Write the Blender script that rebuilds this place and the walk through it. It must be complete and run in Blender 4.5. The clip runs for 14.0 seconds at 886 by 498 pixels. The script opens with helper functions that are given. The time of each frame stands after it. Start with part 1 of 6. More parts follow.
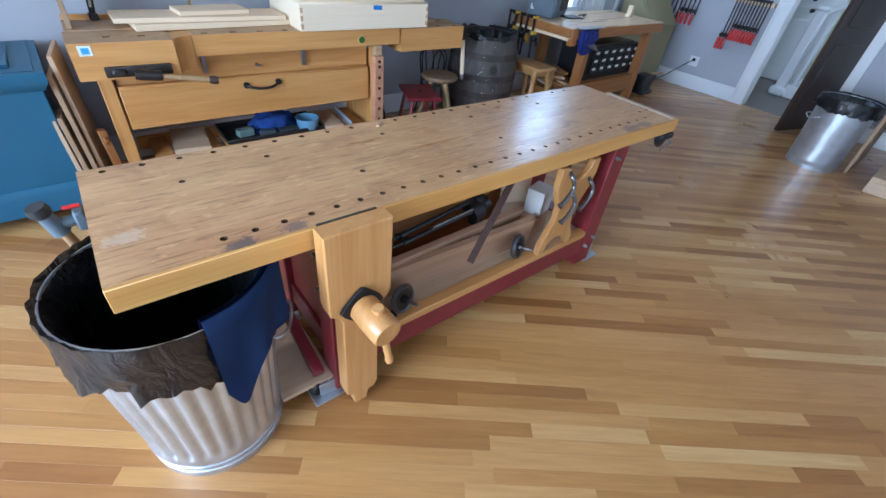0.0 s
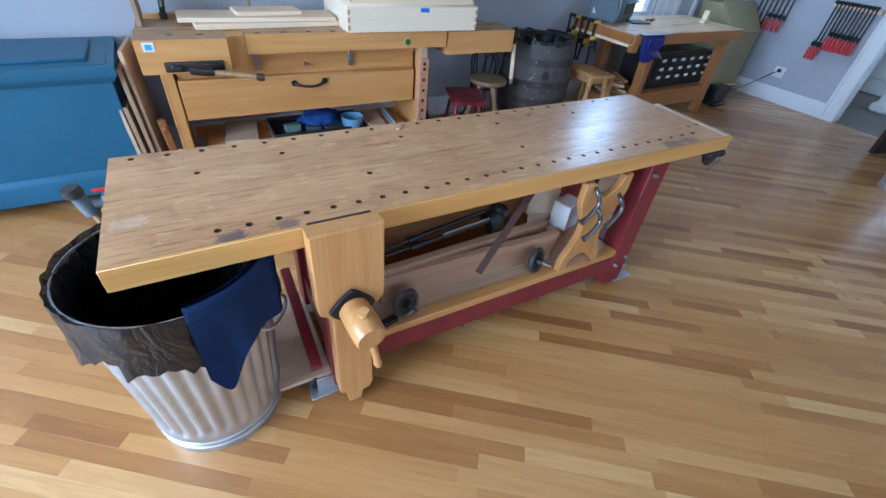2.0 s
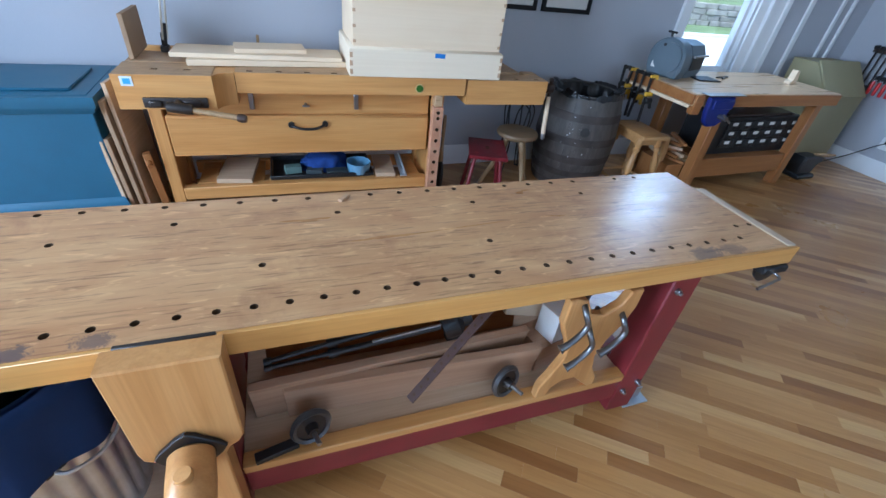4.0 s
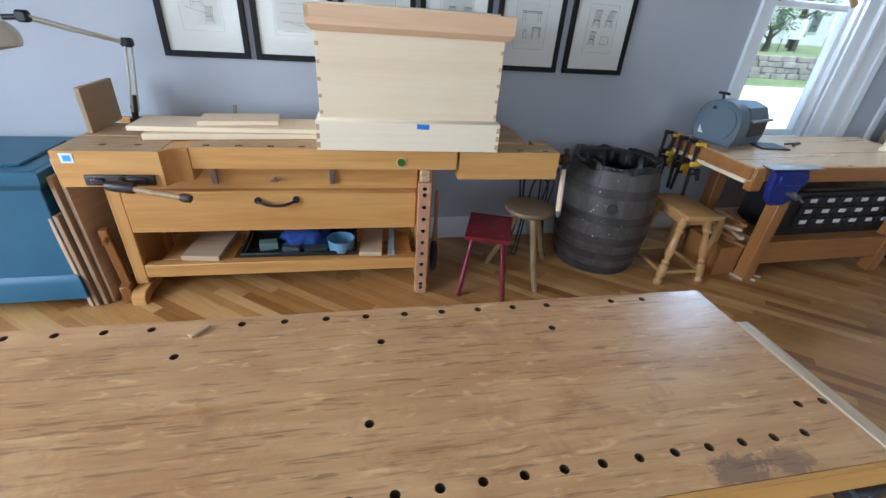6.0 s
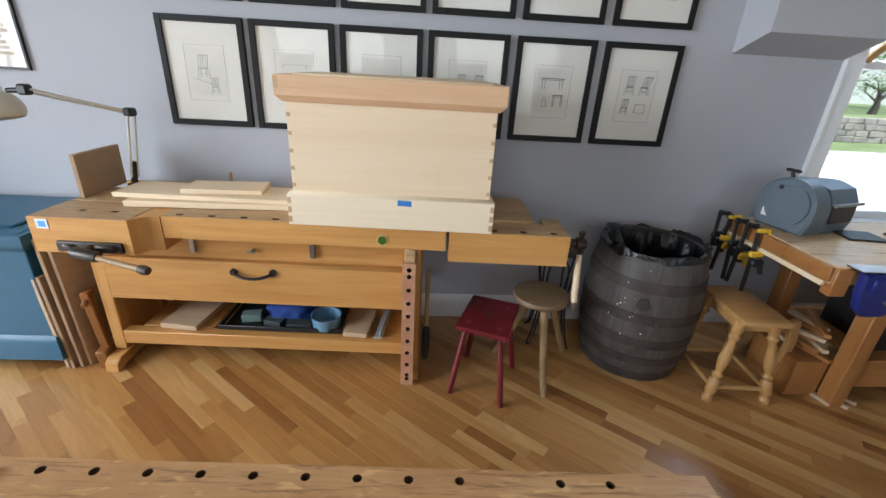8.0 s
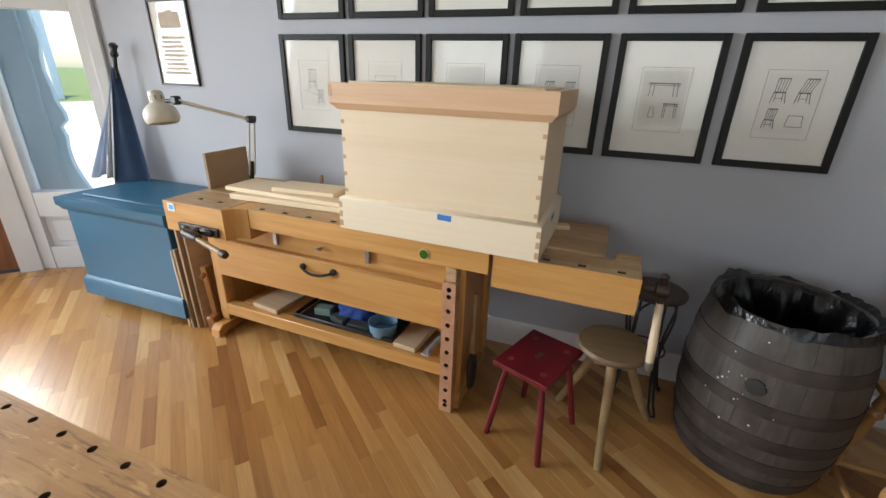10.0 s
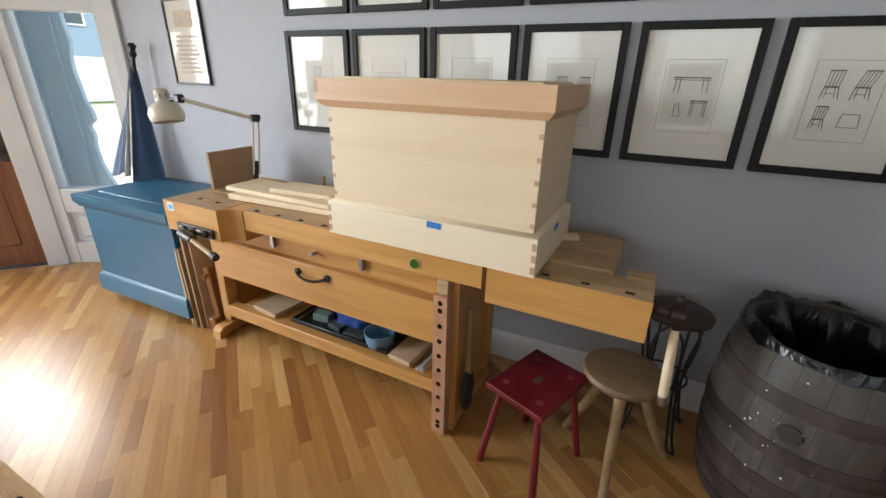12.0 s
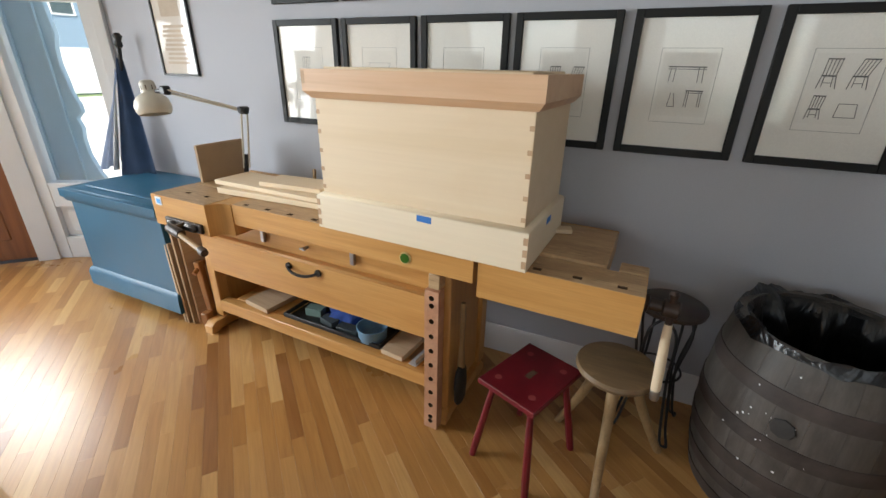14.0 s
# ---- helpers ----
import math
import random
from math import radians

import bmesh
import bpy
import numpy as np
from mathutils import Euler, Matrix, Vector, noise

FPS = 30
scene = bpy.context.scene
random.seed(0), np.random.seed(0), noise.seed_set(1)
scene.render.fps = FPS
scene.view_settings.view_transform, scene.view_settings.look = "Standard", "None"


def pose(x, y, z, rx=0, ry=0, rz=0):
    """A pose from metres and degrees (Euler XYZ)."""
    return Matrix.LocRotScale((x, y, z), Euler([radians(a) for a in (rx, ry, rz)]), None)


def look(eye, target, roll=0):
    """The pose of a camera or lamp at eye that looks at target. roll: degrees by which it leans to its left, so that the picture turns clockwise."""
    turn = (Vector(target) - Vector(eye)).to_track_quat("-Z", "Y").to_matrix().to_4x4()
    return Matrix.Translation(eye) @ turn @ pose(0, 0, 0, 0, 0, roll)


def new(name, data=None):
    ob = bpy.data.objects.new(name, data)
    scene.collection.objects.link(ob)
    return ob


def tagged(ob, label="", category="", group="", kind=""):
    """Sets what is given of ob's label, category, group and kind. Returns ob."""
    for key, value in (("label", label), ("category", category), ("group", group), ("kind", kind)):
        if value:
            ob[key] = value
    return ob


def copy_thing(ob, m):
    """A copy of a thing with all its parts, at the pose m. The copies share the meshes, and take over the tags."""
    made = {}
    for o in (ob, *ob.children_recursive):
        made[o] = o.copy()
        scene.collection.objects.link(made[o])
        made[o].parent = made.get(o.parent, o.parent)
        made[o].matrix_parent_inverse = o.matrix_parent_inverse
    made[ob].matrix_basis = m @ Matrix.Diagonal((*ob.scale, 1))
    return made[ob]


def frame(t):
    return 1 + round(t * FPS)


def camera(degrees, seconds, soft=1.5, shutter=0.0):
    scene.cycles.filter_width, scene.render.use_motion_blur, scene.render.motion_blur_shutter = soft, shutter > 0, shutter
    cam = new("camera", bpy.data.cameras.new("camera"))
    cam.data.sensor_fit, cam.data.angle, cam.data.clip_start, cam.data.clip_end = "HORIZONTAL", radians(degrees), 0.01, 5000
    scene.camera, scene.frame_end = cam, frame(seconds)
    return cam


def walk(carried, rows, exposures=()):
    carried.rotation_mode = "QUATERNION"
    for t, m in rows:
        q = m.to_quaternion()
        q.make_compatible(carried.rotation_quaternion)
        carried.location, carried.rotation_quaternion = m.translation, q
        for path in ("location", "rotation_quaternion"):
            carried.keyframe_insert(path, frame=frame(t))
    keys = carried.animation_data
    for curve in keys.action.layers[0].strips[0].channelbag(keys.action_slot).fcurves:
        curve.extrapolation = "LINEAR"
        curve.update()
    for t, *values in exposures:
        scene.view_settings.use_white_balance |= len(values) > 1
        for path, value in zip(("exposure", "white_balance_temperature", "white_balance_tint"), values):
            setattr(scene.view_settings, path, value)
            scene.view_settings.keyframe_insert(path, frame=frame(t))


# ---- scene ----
cam = camera(92.6, 14.0)
PATH = [
    (0, (0.284, 0.748, 1.473), (1.381, 1.891, 0.251), 7.3),
    (0.5, (0.293, 0.754, 1.466), (1.397, 1.897, 0.252), 7.0),
    (1, (0.296, 0.746, 1.469), (1.365, 1.892, 0.227), 7.0),
    (1.5, (0.339, 0.722, 1.48), (1.334, 1.922, 0.228), 7.0),
    (2, (0.456, 0.673, 1.49), (1.338, 1.97, 0.25), 6.3),
    (2.5, (0.609, 0.629, 1.492), (1.375, 2.0, 0.252), 5.5),
    (3, (0.722, 0.675, 1.489), (1.453, 2.071, 0.258), 5.9),
    (3.2, (0.777, 0.721, 1.488), (1.501, 2.136, 0.274), 6.2),
    (5.3, (1.396, 1.105, 1.516), (1.856, 2.709, 0.412), 5.4),
    (5.5, (1.458, 1.119, 1.512), (1.884, 2.739, 0.42), 4.8),
    (6, (1.544, 1.273, 1.507), (1.972, 2.958, 0.519), 4.3),
    (6.5, (1.605, 1.462, 1.544), (2.055, 3.211, 0.685), 3.2),
    (7, (1.692, 1.543, 1.546), (2.183, 3.312, 0.753), 2.5),
    (7.5, (1.848, 1.553, 1.543), (2.24, 3.355, 0.768), 2.8),
    (8, (1.981, 1.557, 1.543), (2.1, 3.393, 0.759), 3.3),
    (8.5, (2.107, 1.636, 1.519), (1.981, 3.48, 0.754), 3.1),
    (9, (2.246, 1.741, 1.516), (1.91, 3.573, 0.786), 3.7),
    (9.2, (2.283, 1.761, 1.524), (1.872, 3.574, 0.788), 3.2),
    (11.3, (2.644, 1.834, 1.524), (1.89, 3.531, 0.782), 2.0),
    (11.5, (2.611, 1.895, 1.521), (1.846, 3.592, 0.79), 2.1),
    (12, (2.562, 1.993, 1.503), (1.79, 3.678, 0.751), 1.4),
    (12.5, (2.565, 2.021, 1.501), (1.791, 3.692, 0.722), 0.9),
    (13, (2.569, 2.019, 1.5), (1.799, 3.691, 0.718), 1.0),
    (13.5, (2.575, 2.025, 1.5), (1.832, 3.71, 0.722), 1.5),
    (14, (2.575, 2.029, 1.504), (1.819, 3.704, 0.715), 1.2),
]
walk(cam, [(t, look(eye, target, roll)) for t, eye, target, roll in PATH],
     [(0, 0.93, 5200, 9), (3.0, 0.88, 4950, 8), (5.5, 1.10, 5600, 8), (6.2, 0.97, 5800, 8), (7.5, 1.0, 6350, 10), (9.0, 1.02, 6750, 10), (14.0, 0.97, 6950, 10)])

# ---- world, sun, large lights ----
world = bpy.data.worlds.new("sky")
scene.world = world
world.use_nodes = True
wn = world.node_tree.nodes
wn.clear()
sky = wn.new("ShaderNodeTexSky")
sky.sky_type, sky.sun_disc = "NISHITA", False
SUN_ELEVATION, SUN_TURN = radians(62), radians(125)
sky.sun_elevation, sky.sun_rotation = SUN_ELEVATION, SUN_TURN
bg = wn.new("ShaderNodeBackground")
bg.inputs["Strength"].default_value = 0.15
wout = wn.new("ShaderNodeOutputWorld")
world.node_tree.links.new(sky.outputs[0], bg.inputs[0])
world.node_tree.links.new(bg.outputs[0], wout.inputs[0])

sun = new("sun", bpy.data.lights.new("sun", "SUN"))
sun.data.energy, sun.data.angle, sun.data.color = 4.5, radians(0.5), (1.0, 0.95, 0.86)
sun_from = Vector((math.sin(SUN_TURN) * math.cos(SUN_ELEVATION), math.cos(SUN_TURN) * math.cos(SUN_ELEVATION), math.sin(SUN_ELEVATION)))
sun.matrix_world = look(sun_from * 30, (0, 0, 0))


def window_light(name, eye, target, width, height, watts, colour, spread=180):
    """A rectangular area lamp, for daylight at a window's opening or as hall fill."""
    lamp = new(name, bpy.data.lights.new(name, "AREA"))
    lamp.data.shape, lamp.data.size, lamp.data.size_y = "RECTANGLE", width, height
    lamp.data.energy, lamp.data.color = watts, colour
    lamp.data.spread = radians(spread)
    lamp.matrix_world = look(eye, target)
    return lamp


SKYLIGHT = (0.80, 0.90, 1.0)
window_light("daylight_south_a", (0.2, -2.58, 1.75), (0.2, 4, 1.0), 2.0, 2.0, 16, SKYLIGHT)
window_light("daylight_south_b", (3.6, -2.58, 1.75), (3.6, 4, 1.0), 2.0, 2.0, 11, SKYLIGHT)
window_light("daylight_west", (-2.68, 1.0, 1.6), (3, 1.2, 0.3), 2.3, 2.0, 92, SKYLIGHT, 125)
window_light("daylight_north", (4.8, 4.10, 2.28), (4.6, 2.6, 0.6), 0.64, 0.18, 12, (0.62, 0.80, 1.0))
ENTRANCE = pose(-1.574, 3.63, 0, 0, 0, 48)
window_light("daylight_entrance", ENTRANCE @ Vector((-0.655, 0.035, 1.44)), ENTRANCE @ Vector((0.6, -3.0, -0.2)), 0.66, 0.95, 9.5, (0.9, 0.95, 1.0), 140)

# ---- mesh helpers ----
def bevelled(bm, width, segments=1):
    if width > 0:
        bmesh.ops.bevel(bm, geom=bm.edges[:], offset=width, offset_type="OFFSET", segments=segments, profile=0.6, affect="EDGES", clamp_overlap=True)
    return bm


def box(x0, y0, z0, x1, y1, z1, bevel=0.003, m=None, segments=1):
    bm = bmesh.new()
    bmesh.ops.create_cube(bm, size=1)
    for v in bm.verts:
        v.co = Vector(((x0 + x1) / 2 + v.co.x * (x1 - x0), (y0 + y1) / 2 + v.co.y * (y1 - y0), (z0 + z1) / 2 + v.co.z * (z1 - z0)))
    bevelled(bm, min(bevel, 0.45 * min(abs(x1 - x0), abs(y1 - y0), abs(z1 - z0))), segments)
    if m is not None:
        bm.transform(m)
    return bm


def merge(*bms):
    out = bmesh.new()
    for b in bms:
        me = bpy.data.meshes.new("scratch")
        b.to_mesh(me)
        out.from_mesh(me)
        bpy.data.meshes.remove(me)
        b.free()
    return out


def moved(bm, m):
    bm.transform(m)
    return bm


def lathe(profile, seg=32, cx=0, cy=0, closed=False):
    """Turns a profile of (radius, height) about the upright through cx, cy."""
    bm = bmesh.new()
    rings = []
    for r, z in profile:
        if r < 1e-5:
            rings.append([bm.verts.new((cx, cy, z))])
        else:
            rings.append([bm.verts.new((cx + r * math.cos(2 * math.pi * k / seg), cy + r * math.sin(2 * math.pi * k / seg), z)) for k in range(seg)])
    pairs = list(zip(rings, rings[1:])) + ([(rings[-1], rings[0])] if closed else [])
    for a, b in pairs:
        for k in range(seg):
            n = (k + 1) % seg
            if len(a) == 1 and len(b) == 1:
                break
            if len(a) == 1:
                bm.faces.new((a[0], b[n], b[k]))
            elif len(b) == 1:
                bm.faces.new((a[k], a[n], b[0]))
            else:
                bm.faces.new((a[k], a[n], b[n], b[k]))
    bmesh.ops.recalc_face_normals(bm, faces=bm.faces)
    return bm


def spindle(p0, p1, profile, seg=16):
    """A turned piece from p0 to p1; profile rows: part of the way, radius."""
    p0, p1 = Vector(p0), Vector(p1)
    length = (p1 - p0).length
    rows = [(0, profile[0][0] * length)] + [(r, s * length) for s, r in profile] + [(0, profile[-1][0] * length)]
    bm = lathe(rows, seg)
    bm.transform(Matrix.Translation(p0) @ (p1 - p0).to_track_quat("Z", "Y").to_matrix().to_4x4())
    return bm


def rod(p0, p1, r, r1=None, seg=12):
    return spindle(p0, p1, [(0, r), (1, r if r1 is None else r1)], seg)


def tube(points, r, seg=8):
    """A bent round bar along the points."""
    pts = [Vector(p) for p in points]
    bm, rings = bmesh.new(), []
    side = None
    for k, p in enumerate(pts):
        way = (pts[min(k + 1, len(pts) - 1)] - pts[max(k - 1, 0)]).normalized()
        if side is None:
            side = way.orthogonal().normalized()
        side = (side - way * side.dot(way)).normalized()
        up = way.cross(side)
        rr = r[k] if isinstance(r, (list, tuple)) else r
        rings.append([bm.verts.new(p + rr * (math.cos(a) * side + math.sin(a) * up)) for a in (2 * math.pi * n / seg for n in range(seg))])
    for a, b in zip(rings, rings[1:]):
        for n in range(seg):
            bm.faces.new((a[n], a[(n + 1) % seg], b[(n + 1) % seg], b[n]))
    bm.faces.new(rings[0][::-1])
    bm.faces.new(rings[-1])
    bmesh.ops.recalc_face_normals(bm, faces=bm.faces)
    return bm


def curve_through(points, steps=8):
    """A smooth line through a few points (Catmull-Rom)."""
    p = [Vector(q) for q in points]
    p = [2 * p[0] - p[1]] + p + [2 * p[-1] - p[-2]]
    out = []
    for k in range(1, len(p) - 2):
        for n in range(steps):
            t = n / steps
            out.append(0.5 * (2 * p[k] + (p[k + 1] - p[k - 1]) * t + (2 * p[k - 1] - 5 * p[k] + 4 * p[k + 1] - p[k + 2]) * t * t + (3 * p[k] - p[k - 1] - 3 * p[k + 1] + p[k + 2]) * t ** 3))
    return out + [p[-2]]


def slab(outline, depth, bevel=0.002, m=None, holes=()):
    """A flat shape in the xz plane, given by its outline, with its thickness along +y."""
    bm = bmesh.new()
    front = bm.faces.new([bm.verts.new((x, 0, z)) for x, z in outline])
    made = bmesh.ops.extrude_face_region(bm, geom=[front])
    for v in made["geom"]:
        if isinstance(v, bmesh.types.BMVert):
            v.co.y += depth
    bmesh.ops.recalc_face_normals(bm, faces=bm.faces)
    if bevel:
        rim = [e for e in bm.edges if abs(e.verts[0].co.y - e.verts[1].co.y) < 1e-6]
        bmesh.ops.bevel(bm, geom=rim, offset=bevel, offset_type="OFFSET", segments=1, affect="EDGES", clamp_overlap=True)
    if m is not None:
        bm.transform(m)
    return bm


def mesh_of(name, bm, material, angle=40):
    me = bpy.data.meshes.new(name)
    bm.to_mesh(me)
    bm.free()
    me.materials.append(material)
    # faces with index 1 get the painted shade of holes
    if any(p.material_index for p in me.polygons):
        me.materials.append(HOLE_SHADE)
    me.polygons.foreach_set("use_smooth", [True] * len(me.polygons))
    me.set_sharp_from_angle(angle=radians(angle))
    return me


def part(name, bm, material, parent, label="", angle=40):
    """One mesh under a thing or under a part, in its coordinates."""
    ob = new(name, mesh_of(name, bm, material, angle))
    ob.parent = parent
    return tagged(ob, label)


def thing(name, m, label, category, group="", kind=""):
    ob = new(name)
    ob.empty_display_size = 0.05
    ob.matrix_world = m
    return tagged(ob, label, category, group, kind)


def single(name, bm, material, label, category, group="", kind="", m=None, angle=40):
    ob = new(name, mesh_of(name, bm, material, angle))
    if m is not None:
        ob.matrix_world = m
    return tagged(ob, label, category, group, kind)


# ---- materials ----
def base_material(name, rough=0.5, metal=0.0):
    mt = bpy.data.materials.new(name)
    mt.use_nodes = True
    nt = mt.node_tree
    sh = nt.nodes["Principled BSDF"]
    sh.inputs["Roughness"].default_value, sh.inputs["Metallic"].default_value = rough, metal
    return mt, nt, sh


def noise_tex(nt, vec, scale, detail=4, distortion=0.0, rough=0.55):
    n = nt.nodes.new("ShaderNodeTexNoise")
    n.inputs["Scale"].default_value, n.inputs["Detail"].default_value = scale, detail
    n.inputs["Distortion"].default_value, n.inputs["Roughness"].default_value = distortion, rough
    nt.links.new(vec, n.inputs["Vector"])
    return n.outputs["Fac"]


def ramp(nt, fac, stops):
    r = nt.nodes.new("ShaderNodeValToRGB")
    els = r.color_ramp.elements
    els[0].position, els[0].color = stops[0][0], (*stops[0][1], 1)
    els[1].position, els[1].color = stops[-1][0], (*stops[-1][1], 1)
    for pos, col in stops[1:-1]:
        els.new(pos).color = (*col, 1)
    nt.links.new(fac, r.inputs[0])
    return r.outputs[0]


def blend(nt, kind, fac, a, b):
    m = nt.nodes.new("ShaderNodeMix")
    m.data_type, m.blend_type = "RGBA", kind
    for socket, value in ((m.inputs[0], fac), (m.inputs[6], a), (m.inputs[7], b)):
        if isinstance(value, (int, float)):
            socket.default_value = value
        elif isinstance(value, tuple):
            socket.default_value = (*value, 1)
        else:
            nt.links.new(value, socket)
    return m.outputs[2]


def calc(nt, op, a, b=0.0, c=0.0):
    m = nt.nodes.new("ShaderNodeMath")
    m.operation = op
    for socket, value in zip(m.inputs, (a, b, c)):
        if isinstance(value, (int, float)):
            socket.default_value = value
        else:
            nt.links.new(value, socket)
    return m.outputs[0]


def object_vector(nt, scale=(1, 1, 1), shift_by_piece=0.0):
    tc = nt.nodes.new("ShaderNodeTexCoord")
    vec = tc.outputs["Object"]
    if shift_by_piece:
        info = nt.nodes.new("ShaderNodeObjectInfo")
        comb = nt.nodes.new("ShaderNodeCombineXYZ")
        for k in range(3):
            nt.links.new(calc(nt, "MULTIPLY", info.outputs["Random"], shift_by_piece * (1 + 0.7 * k)), comb.inputs[k])
        add = nt.nodes.new("ShaderNodeVectorMath")
        nt.links.new(vec, add.inputs[0])
        nt.links.new(comb.outputs[0], add.inputs[1])
        vec = add.outputs[0]
    mp = nt.nodes.new("ShaderNodeMapping")
    mp.inputs["Scale"].default_value = scale
    nt.links.new(vec, mp.inputs["Vector"])
    return mp.outputs[0]


def relief(nt, sh, height, strength, distance=0.002):
    b = nt.nodes.new("ShaderNodeBump")
    b.inputs["Strength"].default_value, b.inputs["Distance"].default_value = strength, distance
    nt.links.new(height, b.inputs["Height"])
    nt.links.new(b.outputs[0], sh.inputs["Normal"])


def plain(name, colour, rough=0.5, metal=0.0, vary=0.12, scale=6.0, bump=0.15, fine=180.0):
    """Paint, metal, plastic, cloth: one colour with soft unevenness at two sizes."""
    mt, nt, sh = base_material(name, rough, metal)
    vec = object_vector(nt, shift_by_piece=13)
    big, small = noise_tex(nt, vec, scale, 4), noise_tex(nt, vec, fine, 3)
    dark = tuple(c * (1 - vary) for c in colour)
    light = tuple(min(1, c * (1 + vary)) for c in colour)
    col = ramp(nt, big, [(0.3, dark), (0.7, light)])
    col = blend(nt, "MULTIPLY", 0.25, col, ramp(nt, small, [(0.3, (0.75, 0.75, 0.75)), (0.7, (1, 1, 1))]))
    nt.links.new(col, sh.inputs["Base Color"])
    r = calc(nt, "MULTIPLY_ADD", big, 0.24, rough - 0.12)
    nt.links.new(r, sh.inputs["Roughness"])
    if bump:
        relief(nt, sh, small, bump, 0.0008)
    return mt


def wood(name, dark, mid, light, along="X", rough=0.42, grain=1.0, wear=0.0, stain=(0.10, 0.07, 0.05), coat=0.0, fine_mix=0.4, mottle=0.0, mottle_colour=(0.30, 0.13, 0.05), mottle_size=4.0):
    """Planed wood with its grain along one axis; wear: how much of it is scuffed and stained."""
    mt, nt, sh = base_material(name, rough)
    k = {"X": 0, "Y": 1, "Z": 2}[along]
    stretch = [9.0 * grain] * 3
    stretch[k] = 0.55 * grain
    fibre = [160.0 * grain] * 3
    fibre[k] = 5.0 * grain
    vec, fine_vec = object_vector(nt, tuple(stretch), 23), object_vector(nt, tuple(fibre), 23)
    rings = noise_tex(nt, vec, 1.6, 4, 1.2)
    fine = noise_tex(nt, fine_vec, 1.0, 4)
    col = ramp(nt, rings, [(0.25, dark), (0.5, mid), (0.75, light)])
    col = blend(nt, "MULTIPLY", fine_mix, col, ramp(nt, fine, [(0.3, (0.74, 0.70, 0.66)), (0.62, (1, 1, 1))]))
    if mottle:
        uneven = [1.6] * 3
        uneven[k] = 0.8
        patches = noise_tex(nt, object_vector(nt, tuple(uneven), 37), mottle_size, 6, 0.7, 0.62)
        col = blend(nt, "MIX", calc(nt, "MULTIPLY", ramp(nt, patches, [(0.44, (0, 0, 0)), (0.68, (1, 1, 1))]), mottle), col, mottle_colour)
    if wear:
        short = [110.0] * 3
        short[k] = 9.0
        nicks = noise_tex(nt, object_vector(nt, tuple(short), 41), 1.0, 3, 0.3)
        col = blend(nt, "MIX", calc(nt, "MULTIPLY", ramp(nt, nicks, [(0.56, (0, 0, 0)), (0.66, (1, 1, 1))]), 0.8 * wear), col, tuple(c * 0.6 for c in stain))
        scrape = noise_tex(nt, object_vector(nt, (14, 60, 60), 47), 1.0, 2, 0.8)
        col = blend(nt, "MIX", calc(nt, "MULTIPLY", ramp(nt, scrape, [(0.60, (0, 0, 0)), (0.70, (1, 1, 1))]), 0.6 * wear), col, tuple(min(1, c * 1.35) for c in light))
        spots = noise_tex(nt, object_vector(nt, (1, 1, 1), 23), 5.0, 8, 0.6, 0.66)
        col = blend(nt, "MIX", calc(nt, "MULTIPLY", ramp(nt, spots, [(0.56, (0, 0, 0)), (0.74, (1, 1, 1))]), wear), col, stain)
        pale = noise_tex(nt, object_vector(nt, (0.8, 3.5, 3.5), 29), 3.0, 6, 0.4)
        col = blend(nt, "MIX", calc(nt, "MULTIPLY", ramp(nt, pale, [(0.52, (0, 0, 0)), (0.72, (1, 1, 1))]), 0.5 * wear), col, tuple(min(1, c * 1.25) for c in light))
    nt.links.new(col, sh.inputs["Base Color"])
    nt.links.new(calc(nt, "MULTIPLY_ADD", rings, 0.2, rough - 0.1), sh.inputs["Roughness"])
    sh.inputs["Coat Weight"].default_value, sh.inputs["Coat Roughness"].default_value = coat, 0.2
    relief(nt, sh, fine, 0.25, 0.0006)
    return mt


